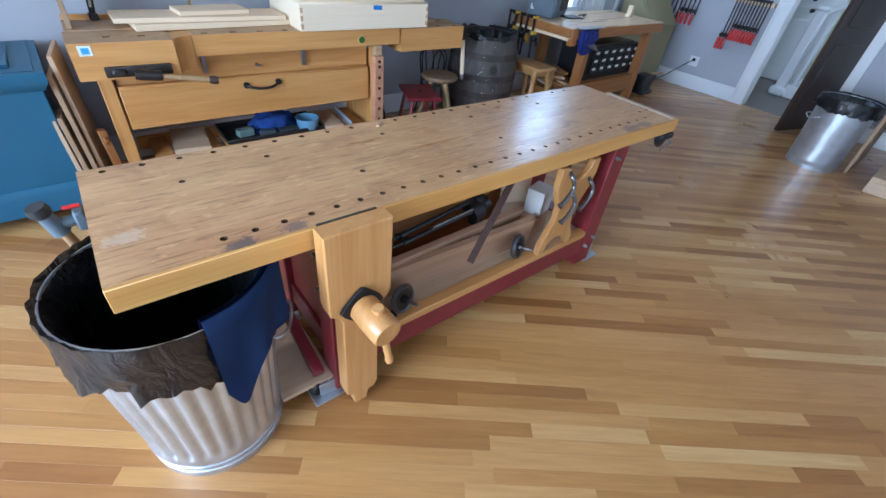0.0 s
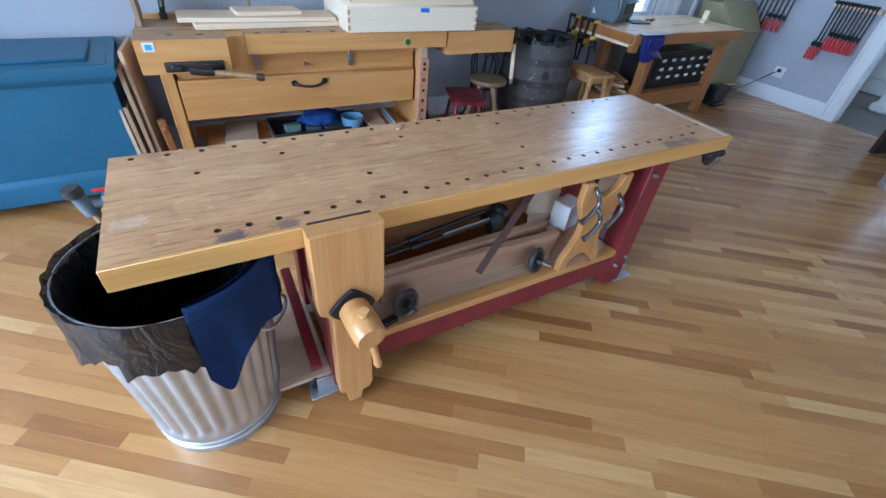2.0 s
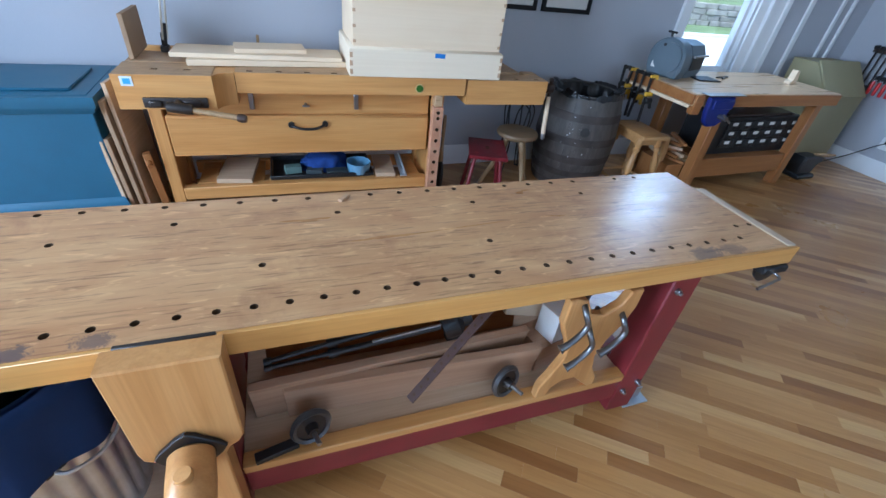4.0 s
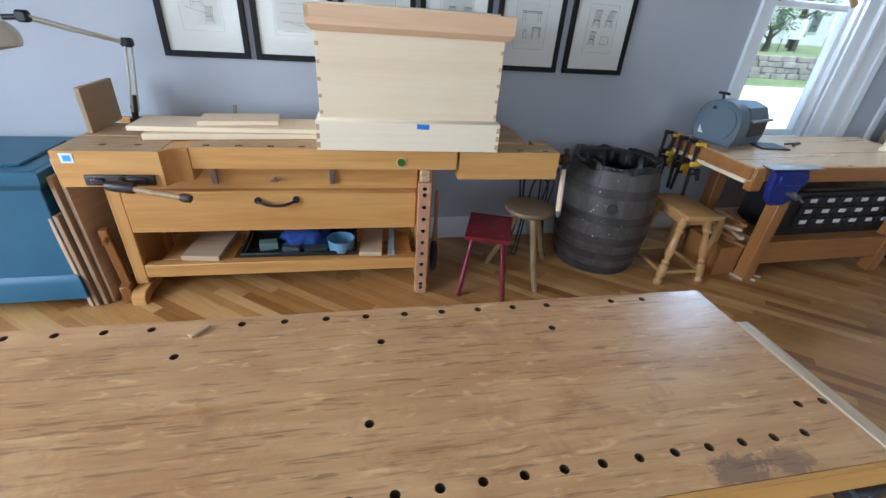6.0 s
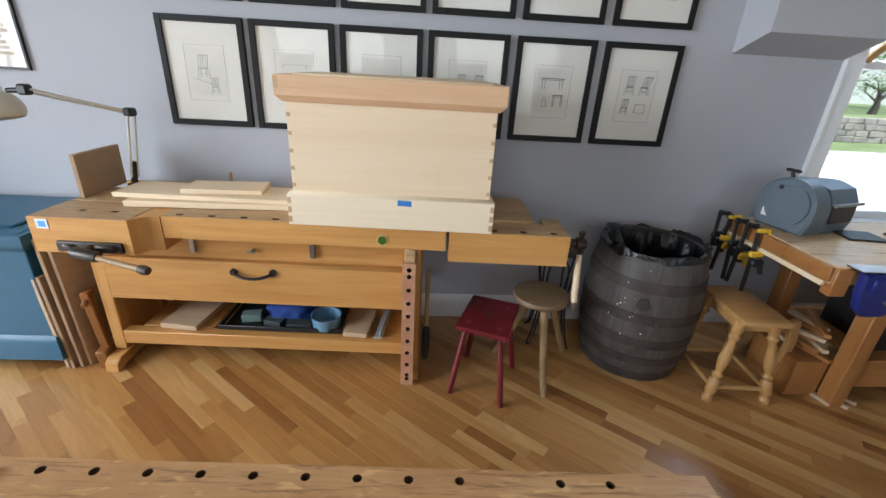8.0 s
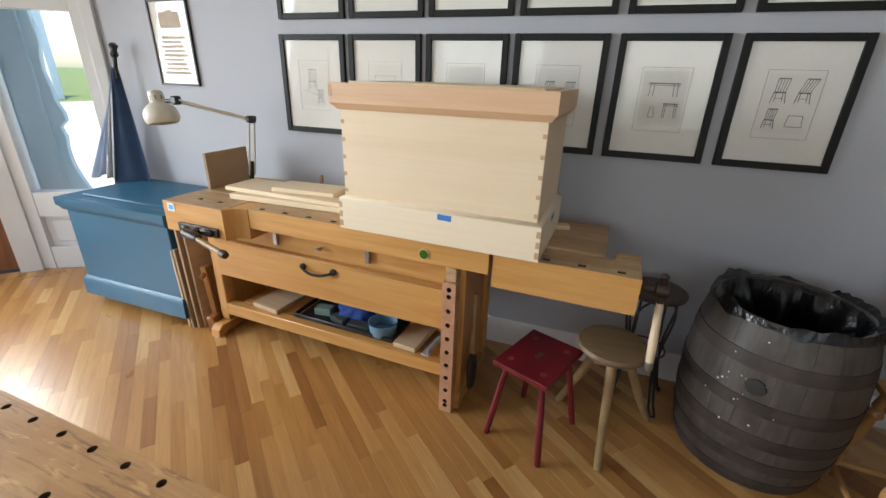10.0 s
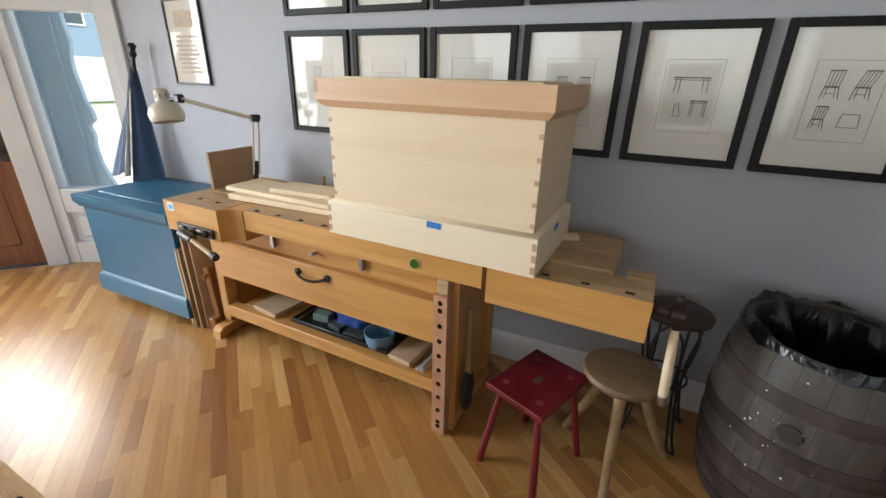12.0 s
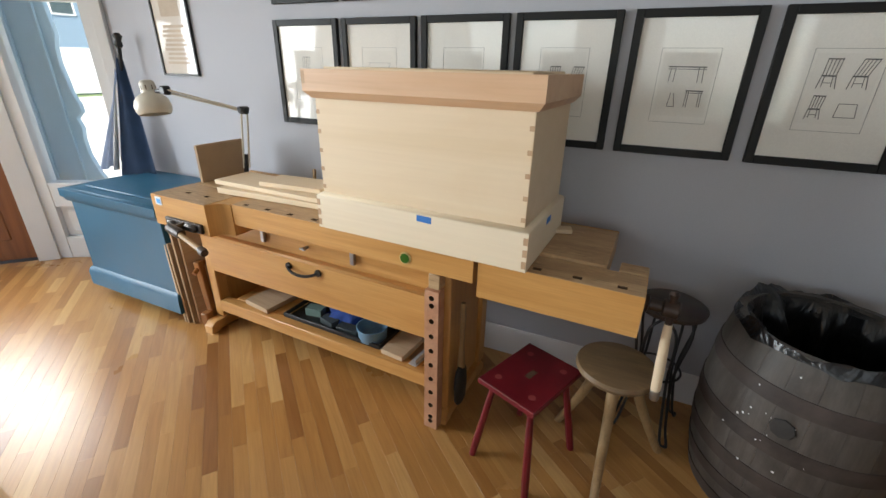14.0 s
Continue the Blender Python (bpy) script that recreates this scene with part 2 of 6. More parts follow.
def floor_wood(name, by_island):
    """Oak strip flooring, each strip with a tone of its own."""
    mt, nt, sh = base_material(name, 0.3)
    if by_island:
        tone = nt.nodes.new("ShaderNodeNewGeometry").outputs["Random Per Island"]
    else:
        tone = nt.nodes.new("ShaderNodeObjectInfo").outputs["Random"]
    tc = nt.nodes.new("ShaderNodeTexCoord")
    comb = nt.nodes.new("ShaderNodeCombineXYZ")
    for k in range(3):
        nt.links.new(calc(nt, "MULTIPLY", tone, 31.0 + 17 * k), comb.inputs[k])
    add = nt.nodes.new("ShaderNodeVectorMath")
    nt.links.new(tc.outputs["Object"], add.inputs[0])
    nt.links.new(comb.outputs[0], add.inputs[1])

    def mapped(scale):
        mp = nt.nodes.new("ShaderNodeMapping")
        mp.inputs["Scale"].default_value = scale
        nt.links.new(add.outputs[0], mp.inputs["Vector"])
        return mp.outputs[0]

    own = ramp(nt, tone, [(0.0, (0.285, 0.120, 0.033)), (0.2, (0.395, 0.188, 0.054)), (0.5, (0.465, 0.238, 0.074)), (0.82, (0.52, 0.284, 0.098)), (1.0, (0.61, 0.380, 0.155))])
    rings = noise_tex(nt, mapped((1.3, 16, 16)), 1.6, 4, 1.4)
    fine = noise_tex(nt, mapped((6, 170, 170)), 1.0, 4)
    col = blend(nt, "MULTIPLY", 0.6, own, ramp(nt, rings, [(0.3, (0.76, 0.68, 0.60)), (0.6, (1, 1, 1))]))
    col = blend(nt, "MULTIPLY", 0.3, col, ramp(nt, fine, [(0.3, (0.66, 0.6, 0.55)), (0.6, (1, 1, 1))]))
    nt.links.new(col, sh.inputs["Base Color"])
    scuff = noise_tex(nt, tc.outputs["Object"], 2.2, 5)
    nt.links.new(calc(nt, "MULTIPLY_ADD", scuff, 0.26, 0.18), sh.inputs["Roughness"])
    sh.inputs["Coat Weight"].default_value, sh.inputs["Coat Roughness"].default_value = 0.3, 0.32
    relief(nt, sh, fine, 0.12, 0.0005)
    return mt


WALL = plain("wall_paint", (0.44, 0.45, 0.49), 0.72, vary=0.03, scale=1.2, bump=0.12, fine=260)
WHITE = plain("white_trim_paint", (0.78, 0.79, 0.80), 0.4, vary=0.03, scale=3, bump=0.05)
CEIL = plain("ceiling_paint", (0.60, 0.60, 0.59), 0.8, vary=0.02, scale=1)
FLOOR_PIECE, FLOOR_REST = floor_wood("oak_strip", False), floor_wood("oak_strip_rest", True)
UNDERLAY = plain("floor_underlay", (0.06, 0.035, 0.02), 0.8)
HALL_FLOOR = plain("hall_floor", (0.16, 0.14, 0.13), 0.5, vary=0.15)
HALL_WALL = plain("hall_wall_paint", (0.52, 0.52, 0.36), 0.7, vary=0.03)
BEECH = wood("oiled_beech", (0.495, 0.232, 0.061), (0.585, 0.298, 0.089), (0.635, 0.348, 0.117), "X", 0.42)
BEECH_Z = wood("oiled_beech_upright", (0.495, 0.232, 0.061), (0.585, 0.298, 0.089), (0.635, 0.348, 0.117), "Z", 0.42)
BEECH_TOP = wood("worn_beech_top", (0.36, 0.215, 0.105), (0.45, 0.285, 0.145), (0.53, 0.355, 0.195), "X", 0.5, wear=0.55, stain=(0.22, 0.12, 0.06))
PINK_WOOD = wood("beech_deadman", (0.42, 0.20, 0.11), (0.52, 0.27, 0.16), (0.58, 0.32, 0.19), "Z", 0.5)
SLAB = wood("worn_maple_slab", (0.50, 0.275, 0.118), (0.56, 0.328, 0.150), (0.615, 0.385, 0.190), "X", 0.31, wear=0.78, stain=(0.31, 0.15, 0.07), mottle=0.6, mottle_colour=(0.40, 0.185, 0.075), mottle_size=3.2)


def add_stains(mt, spots, colour):
    """Old spills with a shape of their own at known places of a board: rows of x, y, radius, strength."""
    nt = mt.node_tree
    sh = nt.nodes["Principled BSDF"]
    col = sh.inputs["Base Color"].links[0].from_socket
    tc = nt.nodes.new("ShaderNodeTexCoord")
    ragged = noise_tex(nt, tc.outputs["Object"], 38.0, 6, 0.8, 0.7)
    for x, y, radius, strength in spots:
        d = nt.nodes.new("ShaderNodeVectorMath")
        d.operation = "DISTANCE"
        mp = nt.nodes.new("ShaderNodeMapping")
        mp.inputs["Scale"].default_value = (0.55, 1, 0)
        nt.links.new(tc.outputs["Object"], mp.inputs["Vector"])
        nt.links.new(mp.outputs[0], d.inputs[0])
        d.inputs[1].default_value = (x * 0.55, y, 0)
        near = calc(nt, "SUBTRACT", 1.0, calc(nt, "DIVIDE", d.outputs["Value"], radius))
        mask = ramp(nt, calc(nt, "ADD", calc(nt, "MULTIPLY", near, 0.5), calc(nt, "MULTIPLY", ragged, 0.9)), [(0.62, (0, 0, 0)), (0.74, (strength, strength, strength))])
        col = blend(nt, "MIX", calc(nt, "MULTIPLY", mask, ramp(nt, near, [(0.0, (0, 0, 0)), (0.12, (1, 1, 1))])), col, colour)
    nt.links.new(col, sh.inputs["Base Color"])


add_stains(SLAB, [(0.284, 0.026, 0.038, 0.85), (0.42, 0.036, 0.036, 0.7), (2.04, 0.03, 0.06, 0.6), (2.15, 0.036, 0.05, 0.5)], (0.10, 0.075, 0.075))
add_stains(SLAB, [(0.98, 0.22, 0.16, 0.22), (1.50, 0.20, 0.14, 0.18), (0.55, 0.40, 0.10, 0.15)], (0.30, 0.13, 0.05))
add_stains(SLAB, [(0.06, 0.18, 0.045, 0.35)], (0.72, 0.62, 0.50))
SLAB_EDGE = wood("amber_varnish", (0.50, 0.24, 0.055), (0.60, 0.31, 0.08), (0.66, 0.37, 0.11), "X", 0.5)
CHOP = wood("varnished_maple", (0.43, 0.195, 0.055), (0.53, 0.265, 0.085), (0.59, 0.32, 0.115), "Z", 0.36)
PALE = wood("fresh_pine", (0.735, 0.57, 0.37), (0.77, 0.61, 0.42), (0.785, 0.635, 0.445), "X", 0.55, grain=0.5, fine_mix=0.12, mottle=0.35, mottle_colour=(0.70, 0.50, 0.29), mottle_size=2.2)
PLINTH_PINE = wood("pale_plinth_pine", (0.76, 0.62, 0.44), (0.79, 0.66, 0.48), (0.80, 0.68, 0.505), "X", 0.55, grain=0.5, fine_mix=0.12)
PALE_Z = wood("pine_end_grain", (0.45, 0.27, 0.15), (0.52, 0.33, 0.19), (0.58, 0.38, 0.23), "Z", 0.6)
PINKPINE = wood("rosy_cherry_band", (0.60, 0.36, 0.20), (0.68, 0.43, 0.26), (0.73, 0.50, 0.32), "X", 0.48, grain=0.7, fine_mix=0.2)
SHELF_WOOD = wood("rosy_planed_board", (0.39, 0.22, 0.125), (0.47, 0.285, 0.17), (0.53, 0.335, 0.205), "X", 0.55)
PLY = wood("plain_board", (0.47, 0.33, 0.20), (0.55, 0.40, 0.26), (0.60, 0.45, 0.30), "X", 0.6)
MDF = plain("mdf_board", (0.36, 0.235, 0.135), 0.75, vary=0.08, scale=9)
RED = plain("oxblood_paint", (0.20, 0.022, 0.028), 0.4, vary=0.2, scale=8)
STOOL_RED = plain("red_milk_paint", (0.15, 0.008, 0.014), 0.4, vary=0.18, scale=9)
BLUE = plain("teal_blue_paint", (0.022, 0.115, 0.20), 0.42, vary=0.08, scale=5)
BLACK = plain("black_paint", (0.012, 0.012, 0.013), 0.45, vary=0.2)
IRON = plain("dark_cast_iron", (0.06, 0.052, 0.048), 0.42, 0.75, vary=0.25, scale=12)
STEEL = plain("bright_steel", (0.36, 0.36, 0.37), 0.36, 1.0, vary=0.12, scale=18)
ZINC = plain("galvanised_zinc", (0.56, 0.60, 0.65), 0.40, 0.85, vary=0.10, scale=14, bump=0.1, fine=60)


def film_plastic(name, colour):
    """Thin crinkled plastic film."""
    mt = plain(name, colour, 0.30, vary=0.2, bump=0)
    nt = mt.node_tree
    vec = object_vector(nt, (1, 1, 0.6))
    folds = calc(nt, "ABSOLUTE", calc(nt, "SUBTRACT", noise_tex(nt, vec, 9.0, 3, 1.6), 0.5))
    relief(nt, nt.nodes["Principled BSDF"], calc(nt, "ADD", folds, calc(nt, "MULTIPLY", noise_tex(nt, vec, 34.0, 3, 0.8), 0.15)), 0.6, 0.025)
    return mt


LINER = film_plastic("black_plastic_liner", (0.007, 0.007, 0.008))
CLOTH = plain("navy_cloth", (0.018, 0.045, 0.14), 0.9, vary=0.15, bump=0.5, fine=400)
RAG = plain("blue_rag", (0.02, 0.06, 0.26), 0.9, vary=0.2, bump=0.5, fine=400)
CREAM = plain("cream_enamel", (0.62, 0.57, 0.47), 0.35, vary=0.05)
RUBBER = plain("black_rubber", (0.02, 0.02, 0.02), 0.6, vary=0.2)
PAPER = plain("print_paper", (0.74, 0.73, 0.69), 0.85, vary=0.02)
MOUNT = plain("mount_board", (0.80, 0.79, 0.76), 0.9, vary=0.02)
PENCIL = plain("grey_ink", (0.13, 0.13, 0.13), 0.9)
PALE_INK = plain("pale_plate_tone", (0.70, 0.68, 0.63), 0.9, vary=0.04)
TAPE = plain("blue_tape", (0.03, 0.20, 0.60), 0.6)
YELLOW = plain("yellow_plastic", (0.70, 0.42, 0.03), 0.4)
CLAMP_RED = plain("red_plastic", (0.50, 0.02, 0.02), 0.35)
GREY_MACHINE = plain("grey_machine_enamel", (0.115, 0.15, 0.18), 0.38, vary=0.06)
ASH_GREY = plain("weathered_grey_oak", (0.115, 0.10, 0.09), 0.62, vary=0.4, scale=7)
HOOP = plain("rusty_hoop", (0.050, 0.037, 0.032), 0.6, 0.1, vary=0.5, scale=11)
STOOL_WOOD = wood("worn_brown_stool", (0.14, 0.085, 0.04), (0.20, 0.125, 0.06), (0.26, 0.17, 0.085), "X", 0.5, wear=0.3)
STOOL_LEG = wood("split_branch_leg", (0.24, 0.14, 0.06), (0.32, 0.20, 0.09), (0.40, 0.26, 0.13), "Z", 0.5, wear=0.3)
OAK = wood("golden_oak", (0.36, 0.18, 0.06), (0.46, 0.25, 0.09), (0.52, 0.30, 0.12), "X", 0.4)
OAK_Z = wood("golden_oak_upright", (0.36, 0.18, 0.06), (0.46, 0.25, 0.09), (0.52, 0.30, 0.12), "Z", 0.4)
FIR = wood("orange_fir", (0.27, 0.105, 0.029), (0.345, 0.145, 0.042), (0.40, 0.185, 0.060), "X", 0.42)
FIR_Z = wood("orange_fir_upright", (0.27, 0.105, 0.029), (0.345, 0.145, 0.042), (0.40, 0.185, 0.060), "Z", 0.42)
DARK_WOOD = wood("dark_stained_door", (0.028, 0.017, 0.013), (0.042, 0.026, 0.019), (0.055, 0.034, 0.025), "Z", 0.35)
ENTRY = wood("mahogany_door", (0.18, 0.06, 0.022), (0.24, 0.085, 0.03), (0.29, 0.11, 0.04), "Z", 0.35)
NAVY_GUARD = plain("blue_vise_guard", (0.012, 0.022, 0.16), 0.35, vary=0.1)
OLIVE = plain("olive_cabinet_paint", (0.31, 0.27, 0.145), 0.6, vary=0.05)
# wood darkened to hold the shade inside holes and slots
HOLE_SHADE = plain("hole_shade", (0.10, 0.055, 0.026), 0.8)


def glass_material():
    mt, nt, sh = base_material("window_glass", 0.02)
    sh.inputs["Base Color"].default_value = (0.95, 0.98, 0.98, 1)
    sh.inputs["Transmission Weight"].default_value, sh.inputs["IOR"].default_value = 1.0, 1.45
    return mt


GLASS = glass_material()

# ---- the room ----
NORTH, EAST, SOUTH, WEST, HEIGHT = 4.03, 6.78, -2.6, -2.7, 2.75
DIAG = pose(-1.574, 3.63, 0, 0, 0, 48)
STRUCT = "structure"


def setting(name, bm, material, label="", m=None, angle=30):
    return single(name, bm, material, label, "", "", STRUCT, m, angle)


setting("wall_north", merge(
    box(-0.90, NORTH, 0, 4.40, NORTH + 0.15, HEIGHT, 0), box(4.40, NORTH, 0, 5.20, NORTH + 0.15, 0.78, 0),
    box(4.40, NORTH, 2.42, 5.20, NORTH + 0.15, HEIGHT, 0), box(5.20, NORTH, 0, EAST + 0.15, NORTH + 0.15, HEIGHT, 0)), WALL, "grey-lavender painted plaster wall")
setting("wall_east", merge(
    box(EAST, 2.42, 0, EAST + 0.15, NORTH, HEIGHT, 0), box(EAST, 1.60, 2.1, EAST + 0.15, 2.42, HEIGHT, 0),
    box(EAST, SOUTH, 0, EAST + 0.15, 1.60, HEIGHT, 0)), WALL, "grey-lavender painted plaster wall")
setting("wall_south", merge(
    box(WEST - 0.15, SOUTH - 0.15, 0, -0.85, SOUTH, HEIGHT, 0), box(-0.85, SOUTH - 0.15, 0, 1.25, SOUTH, 0.7, 0), box(-0.85, SOUTH - 0.15, 2.6, 1.25, SOUTH, HEIGHT, 0),
    box(1.25, SOUTH - 0.15, 0, 2.55, SOUTH, HEIGHT, 0), box(2.55, SOUTH - 0.15, 0, 4.65, SOUTH, 0.7, 0), box(2.55, SOUTH - 0.15, 2.6, 4.65, SOUTH, HEIGHT, 0),
    box(4.65, SOUTH - 0.15, 0, EAST + 0.15, SOUTH, HEIGHT, 0)), WALL, "grey-lavender painted plaster wall")
setting("wall_west", merge(
    box(WEST - 0.15, SOUTH, 0, WEST, -0.20, HEIGHT, 0), box(WEST - 0.15, -0.20, 0, WEST, 2.20, 0.55, 0),
    box(WEST - 0.15, -0.20, 2.6, WEST, 2.20, HEIGHT, 0), box(WEST - 0.15, 2.20, 0, WEST, 2.45, HEIGHT, 0)), WALL, "grey-lavender painted plaster wall")
setting("wall_entrance", merge(
    box(-2.25, 0, 0, -1.24, 0.15, HEIGHT, 0), box(-1.24, 0, 2.14, 0.0, 0.15, HEIGHT, 0)), WALL, "grey-lavender painted plaster wall", DIAG)
setting("ceiling", box(WEST - 0.15, SOUTH - 0.15, HEIGHT, EAST + 0.15, NORTH + 0.15, HEIGHT + 0.12, 0), CEIL, "white painted ceiling")
bm = bmesh.new()
low = [bm.verts.new(p) for p in ((3.655, NORTH, 1.70), (4.30, NORTH, 1.70), (4.27, NORTH - 0.24, 1.79), (3.655, NORTH - 0.24, 1.79))]
top = [bm.verts.new((v.co.x, v.co.y, HEIGHT)) for v in low]
bm.faces.new(low)
for k in range(4):
    bm.faces.new((low[k], low[(k + 1) % 4], top[(k + 1) % 4], top[k]))
bmesh.ops.recalc_face_normals(bm, faces=bm.faces)
setting("duct_soffit", bm, WALL, "grey painted boxed-in duct with a sloping underside")


def skirting(name, length, m, material=WHITE):
    """A moulded baseboard, along +x, standing out to -y."""
    profile = [(0, 0), (0.016, 0), (0.016, 0.125), (0.012, 0.135), (0.012, 0.15), (0.005, 0.165), (0, 0.165)]
    bm = bmesh.new()
    ends = [[bm.verts.new((x, -d, z)) for d, z in profile] for x in (0, length)]
    for k in range(len(profile)):
        n = (k + 1) % len(profile)
        bm.faces.new((ends[0][k], ends[0][n], ends[1][n], ends[1][k]))
    bm.faces.new(ends[0])
    bm.faces.new(ends[1][::-1])
    bmesh.ops.recalc_face_normals(bm, faces=bm.faces)
    return setting(name, bm, material, "white moulded baseboard", m)


skirting("baseboard_north", EAST + 0.85, pose(-0.85, NORTH, 0))
skirting("baseboard_east", 1.48, pose(EAST, NORTH, 0, 0, 0, -90))
skirting("baseboard_east_far", 4.05, pose(EAST, 1.468, 0, 0, 0, -90))
skirting("baseboard_entrance", 0.98, DIAG @ pose(-2.25, 0, 0))


# sash window in the north wall
window = thing("window_1", pose(0, NORTH, 0), "white double-hung sash window with deep casing", "window", kind=STRUCT)
X0, X1, SILL, RAIL, HEAD = 4.40, 5.20, 0.78, 1.69, 2.42
part("window_frame", merge(box(X0, 0.005, SILL, X0 + 0.035, 0.145, HEAD), box(X1 - 0.035, 0.005, SILL, X1, 0.145, HEAD), box(X0, 0.005, HEAD - 0.03, X1, 0.145, HEAD)), WHITE, window)
part("casing", merge(box(X0 - 0.09, -0.022, SILL - 0.1, X0 + 0.012, -0.001, HEAD + 0.1), box(X0 - 0.10, -0.03, SILL - 0.1, X0 - 0.075, -0.001, HEAD + 0.1)), WHITE, window)
part("casing", merge(box(X1 - 0.012, -0.022, SILL - 0.1, X1 + 0.10, -0.001, HEAD + 0.1), box(X1 + 0.10, -0.05, SILL - 0.1, X1 + 0.14, -0.001, HEAD + 0.1),
                     box(X1 + 0.14, -0.025, SILL - 0.1, X1 + 0.30, -0.001, HEAD + 0.1), box(X1 + 0.30, -0.04, SILL - 0.1, X1 + 0.36, -0.001, HEAD + 0.1)), WHITE, window)
part("casing", box(X0 - 0.10, -0.026, HEAD - 0.012, X1 + 0.36, -0.003, HEAD + 0.12), WHITE, window)
part("window_sill", box(X0 - 0.12, -0.055, SILL - 0.03, X1 + 0.36, 0.14, SILL + 0.004), WHITE, window)
for name, y, z0, z1 in (("lower_sash", 0.045, SILL + 0.004, RAIL + 0.02), ("upper_sash", 0.085, RAIL - 0.02, HEAD - 0.03)):
    sash = part(name, merge(box(X0 + 0.035, y, z0, X0 + 0.075, y + 0.035, z1), box(X1 - 0.075, y, z0, X1 - 0.035, y + 0.035, z1),
                            box(X0 + 0.075, y, z0, X1 - 0.075, y + 0.035, z0 + 0.045), box(X0 + 0.075, y, z1 - 0.04, X1 - 0.075, y + 0.035, z1)), WHITE, window)
    pane = part("pane", box(X0 + 0.07, y + 0.014, z0 + 0.04, X1 - 0.07, y + 0.019, z1 - 0.035, 0), GLASS, sash)
    pane.visible_shadow = False
# timber A-shaped level hung against the upper sash
level = thing("a_frame_level", pose(4.76, NORTH - 0.005, 1.705), "honey-coloured wooden A-frame level leaning on the sash", "level")
part("leg", box(-0.018, -0.012, 0, 0.018, 0.012, 0.43, 0.003, pose(-0.33, 0, 0, 0, 44, 0)), OAK_Z, level)
part("leg", box(-0.018, -0.012, 0, 0.018, 0.012, 0.47, 0.003, pose(0.335, 0, 0, 0, -49, 0)), OAK_Z, level)
part("crossbar", merge(box(-0.17, -0.014, 0.125, 0.16, 0.008, 0.15, 0.004), box(-0.19, -0.014, 0.115, -0.13, 0.008, 0.16, 0.008), box(0.12, -0.014, 0.115, 0.19, 0.008, 0.16, 0.008)), OAK, level)
# vertical trim beside the window corner
for n, (x0, x1) in enumerate(((5.84, 5.90), (6.30, 6.34), (6.46, 6.50))):
    setting("trim", box(x0, NORTH - 0.022, 0.166, x1, NORTH - 0.001, HEIGHT - 0.001), WHITE, "white vertical trim strip")

# entrance: mahogany door and glazed sidelight in the canted wall
entry = thing("door_1", DIAG, "closed mahogany entrance door in a white frame", "door", kind=STRUCT)
part("door_frame", merge(box(-1.30, -0.025, 0, -1.155, 0.14, 2.14), box(-0.16, -0.03, 0, -0.02, 0.14, 2.30), box(-1.155, -0.025, 2.06, -0.16, 0.14, 2.14)), WHITE, entry)
leaf = part("door_leaf", merge(box(-1.15, 0.045, 0.012, -0.165, 0.09, 0.95), box(-1.15, 0.045, 0.95, -1.0, 0.09, 2.055), box(-0.315, 0.045, 0.95, -0.165, 0.09, 2.055), box(-1.0, 0.045, 1.93, -0.315, 0.09, 2.055), box(-1.02, 0.035, 0.18, -0.72, 0.05, 0.80, 0.008), box(-0.60, 0.035, 0.18, -0.30, 0.05, 0.80, 0.008)), ENTRY, entry)
door_pane = part("pane", box(-1.0, 0.064, 0.945, -0.315, 0.070, 1.935, 0), GLASS, leaf)
door_pane.visible_shadow = False
part("door_knob", merge(box(-0.245, 0.037, 0.84, -0.195, 0.046, 1.06, 0.003), moved(lathe([(0, 0), (0.012, 0), (0.012, 0.03), (0.028, 0.045), (0.03, 0.06), (0, 0.072)], 16), pose(-0.22, 0.04, 0.92, 90, 0, 0))), IRON, leaf, "dark metal knob plate")
SIDE = pose(-1.574, 3.63, 0, 0, 0, 30)
setting("wall_corner", merge(box(0.004, 0.002, 2.06, 0.80, 0.15, HEIGHT, 0), box(-0.04, 0.10, 0, 0.02, 0.145, HEIGHT, 0)), WALL, "grey-lavender painted plaster above the glazed door", SIDE)
side = thing("window_2", SIDE, "white glazed door with a tall pane and lower panel", "window", kind=STRUCT)
part("window_frame", merge(box(-0.02, -0.012, 0, 0.068, 0.10, 2.05), box(0.648, -0.012, 0, 0.728, 0.10, 2.05), box(0.728, -0.034, 0, 0.80, 0.10, 2.10), box(0.068, -0.012, 1.862, 0.648, 0.10, 2.05), box(0.068, -0.008, 0, 0.648, 0.10, 0.18), box(0.068, -0.008, 0.435, 0.648, 0.10, 0.625)), WHITE, side)
part("panel", merge(box(0.068, 0.03, 0.18, 0.648, 0.06, 0.435, 0.004), box(0.12, 0.015, 0.22, 0.60, 0.035, 0.40, 0.012)), WHITE, side)
pane = part("pane", box(0.066, 0.045, 0.62, 0.65, 0.051, 1.866, 0), GLASS, side)
pane.visible_shadow = False

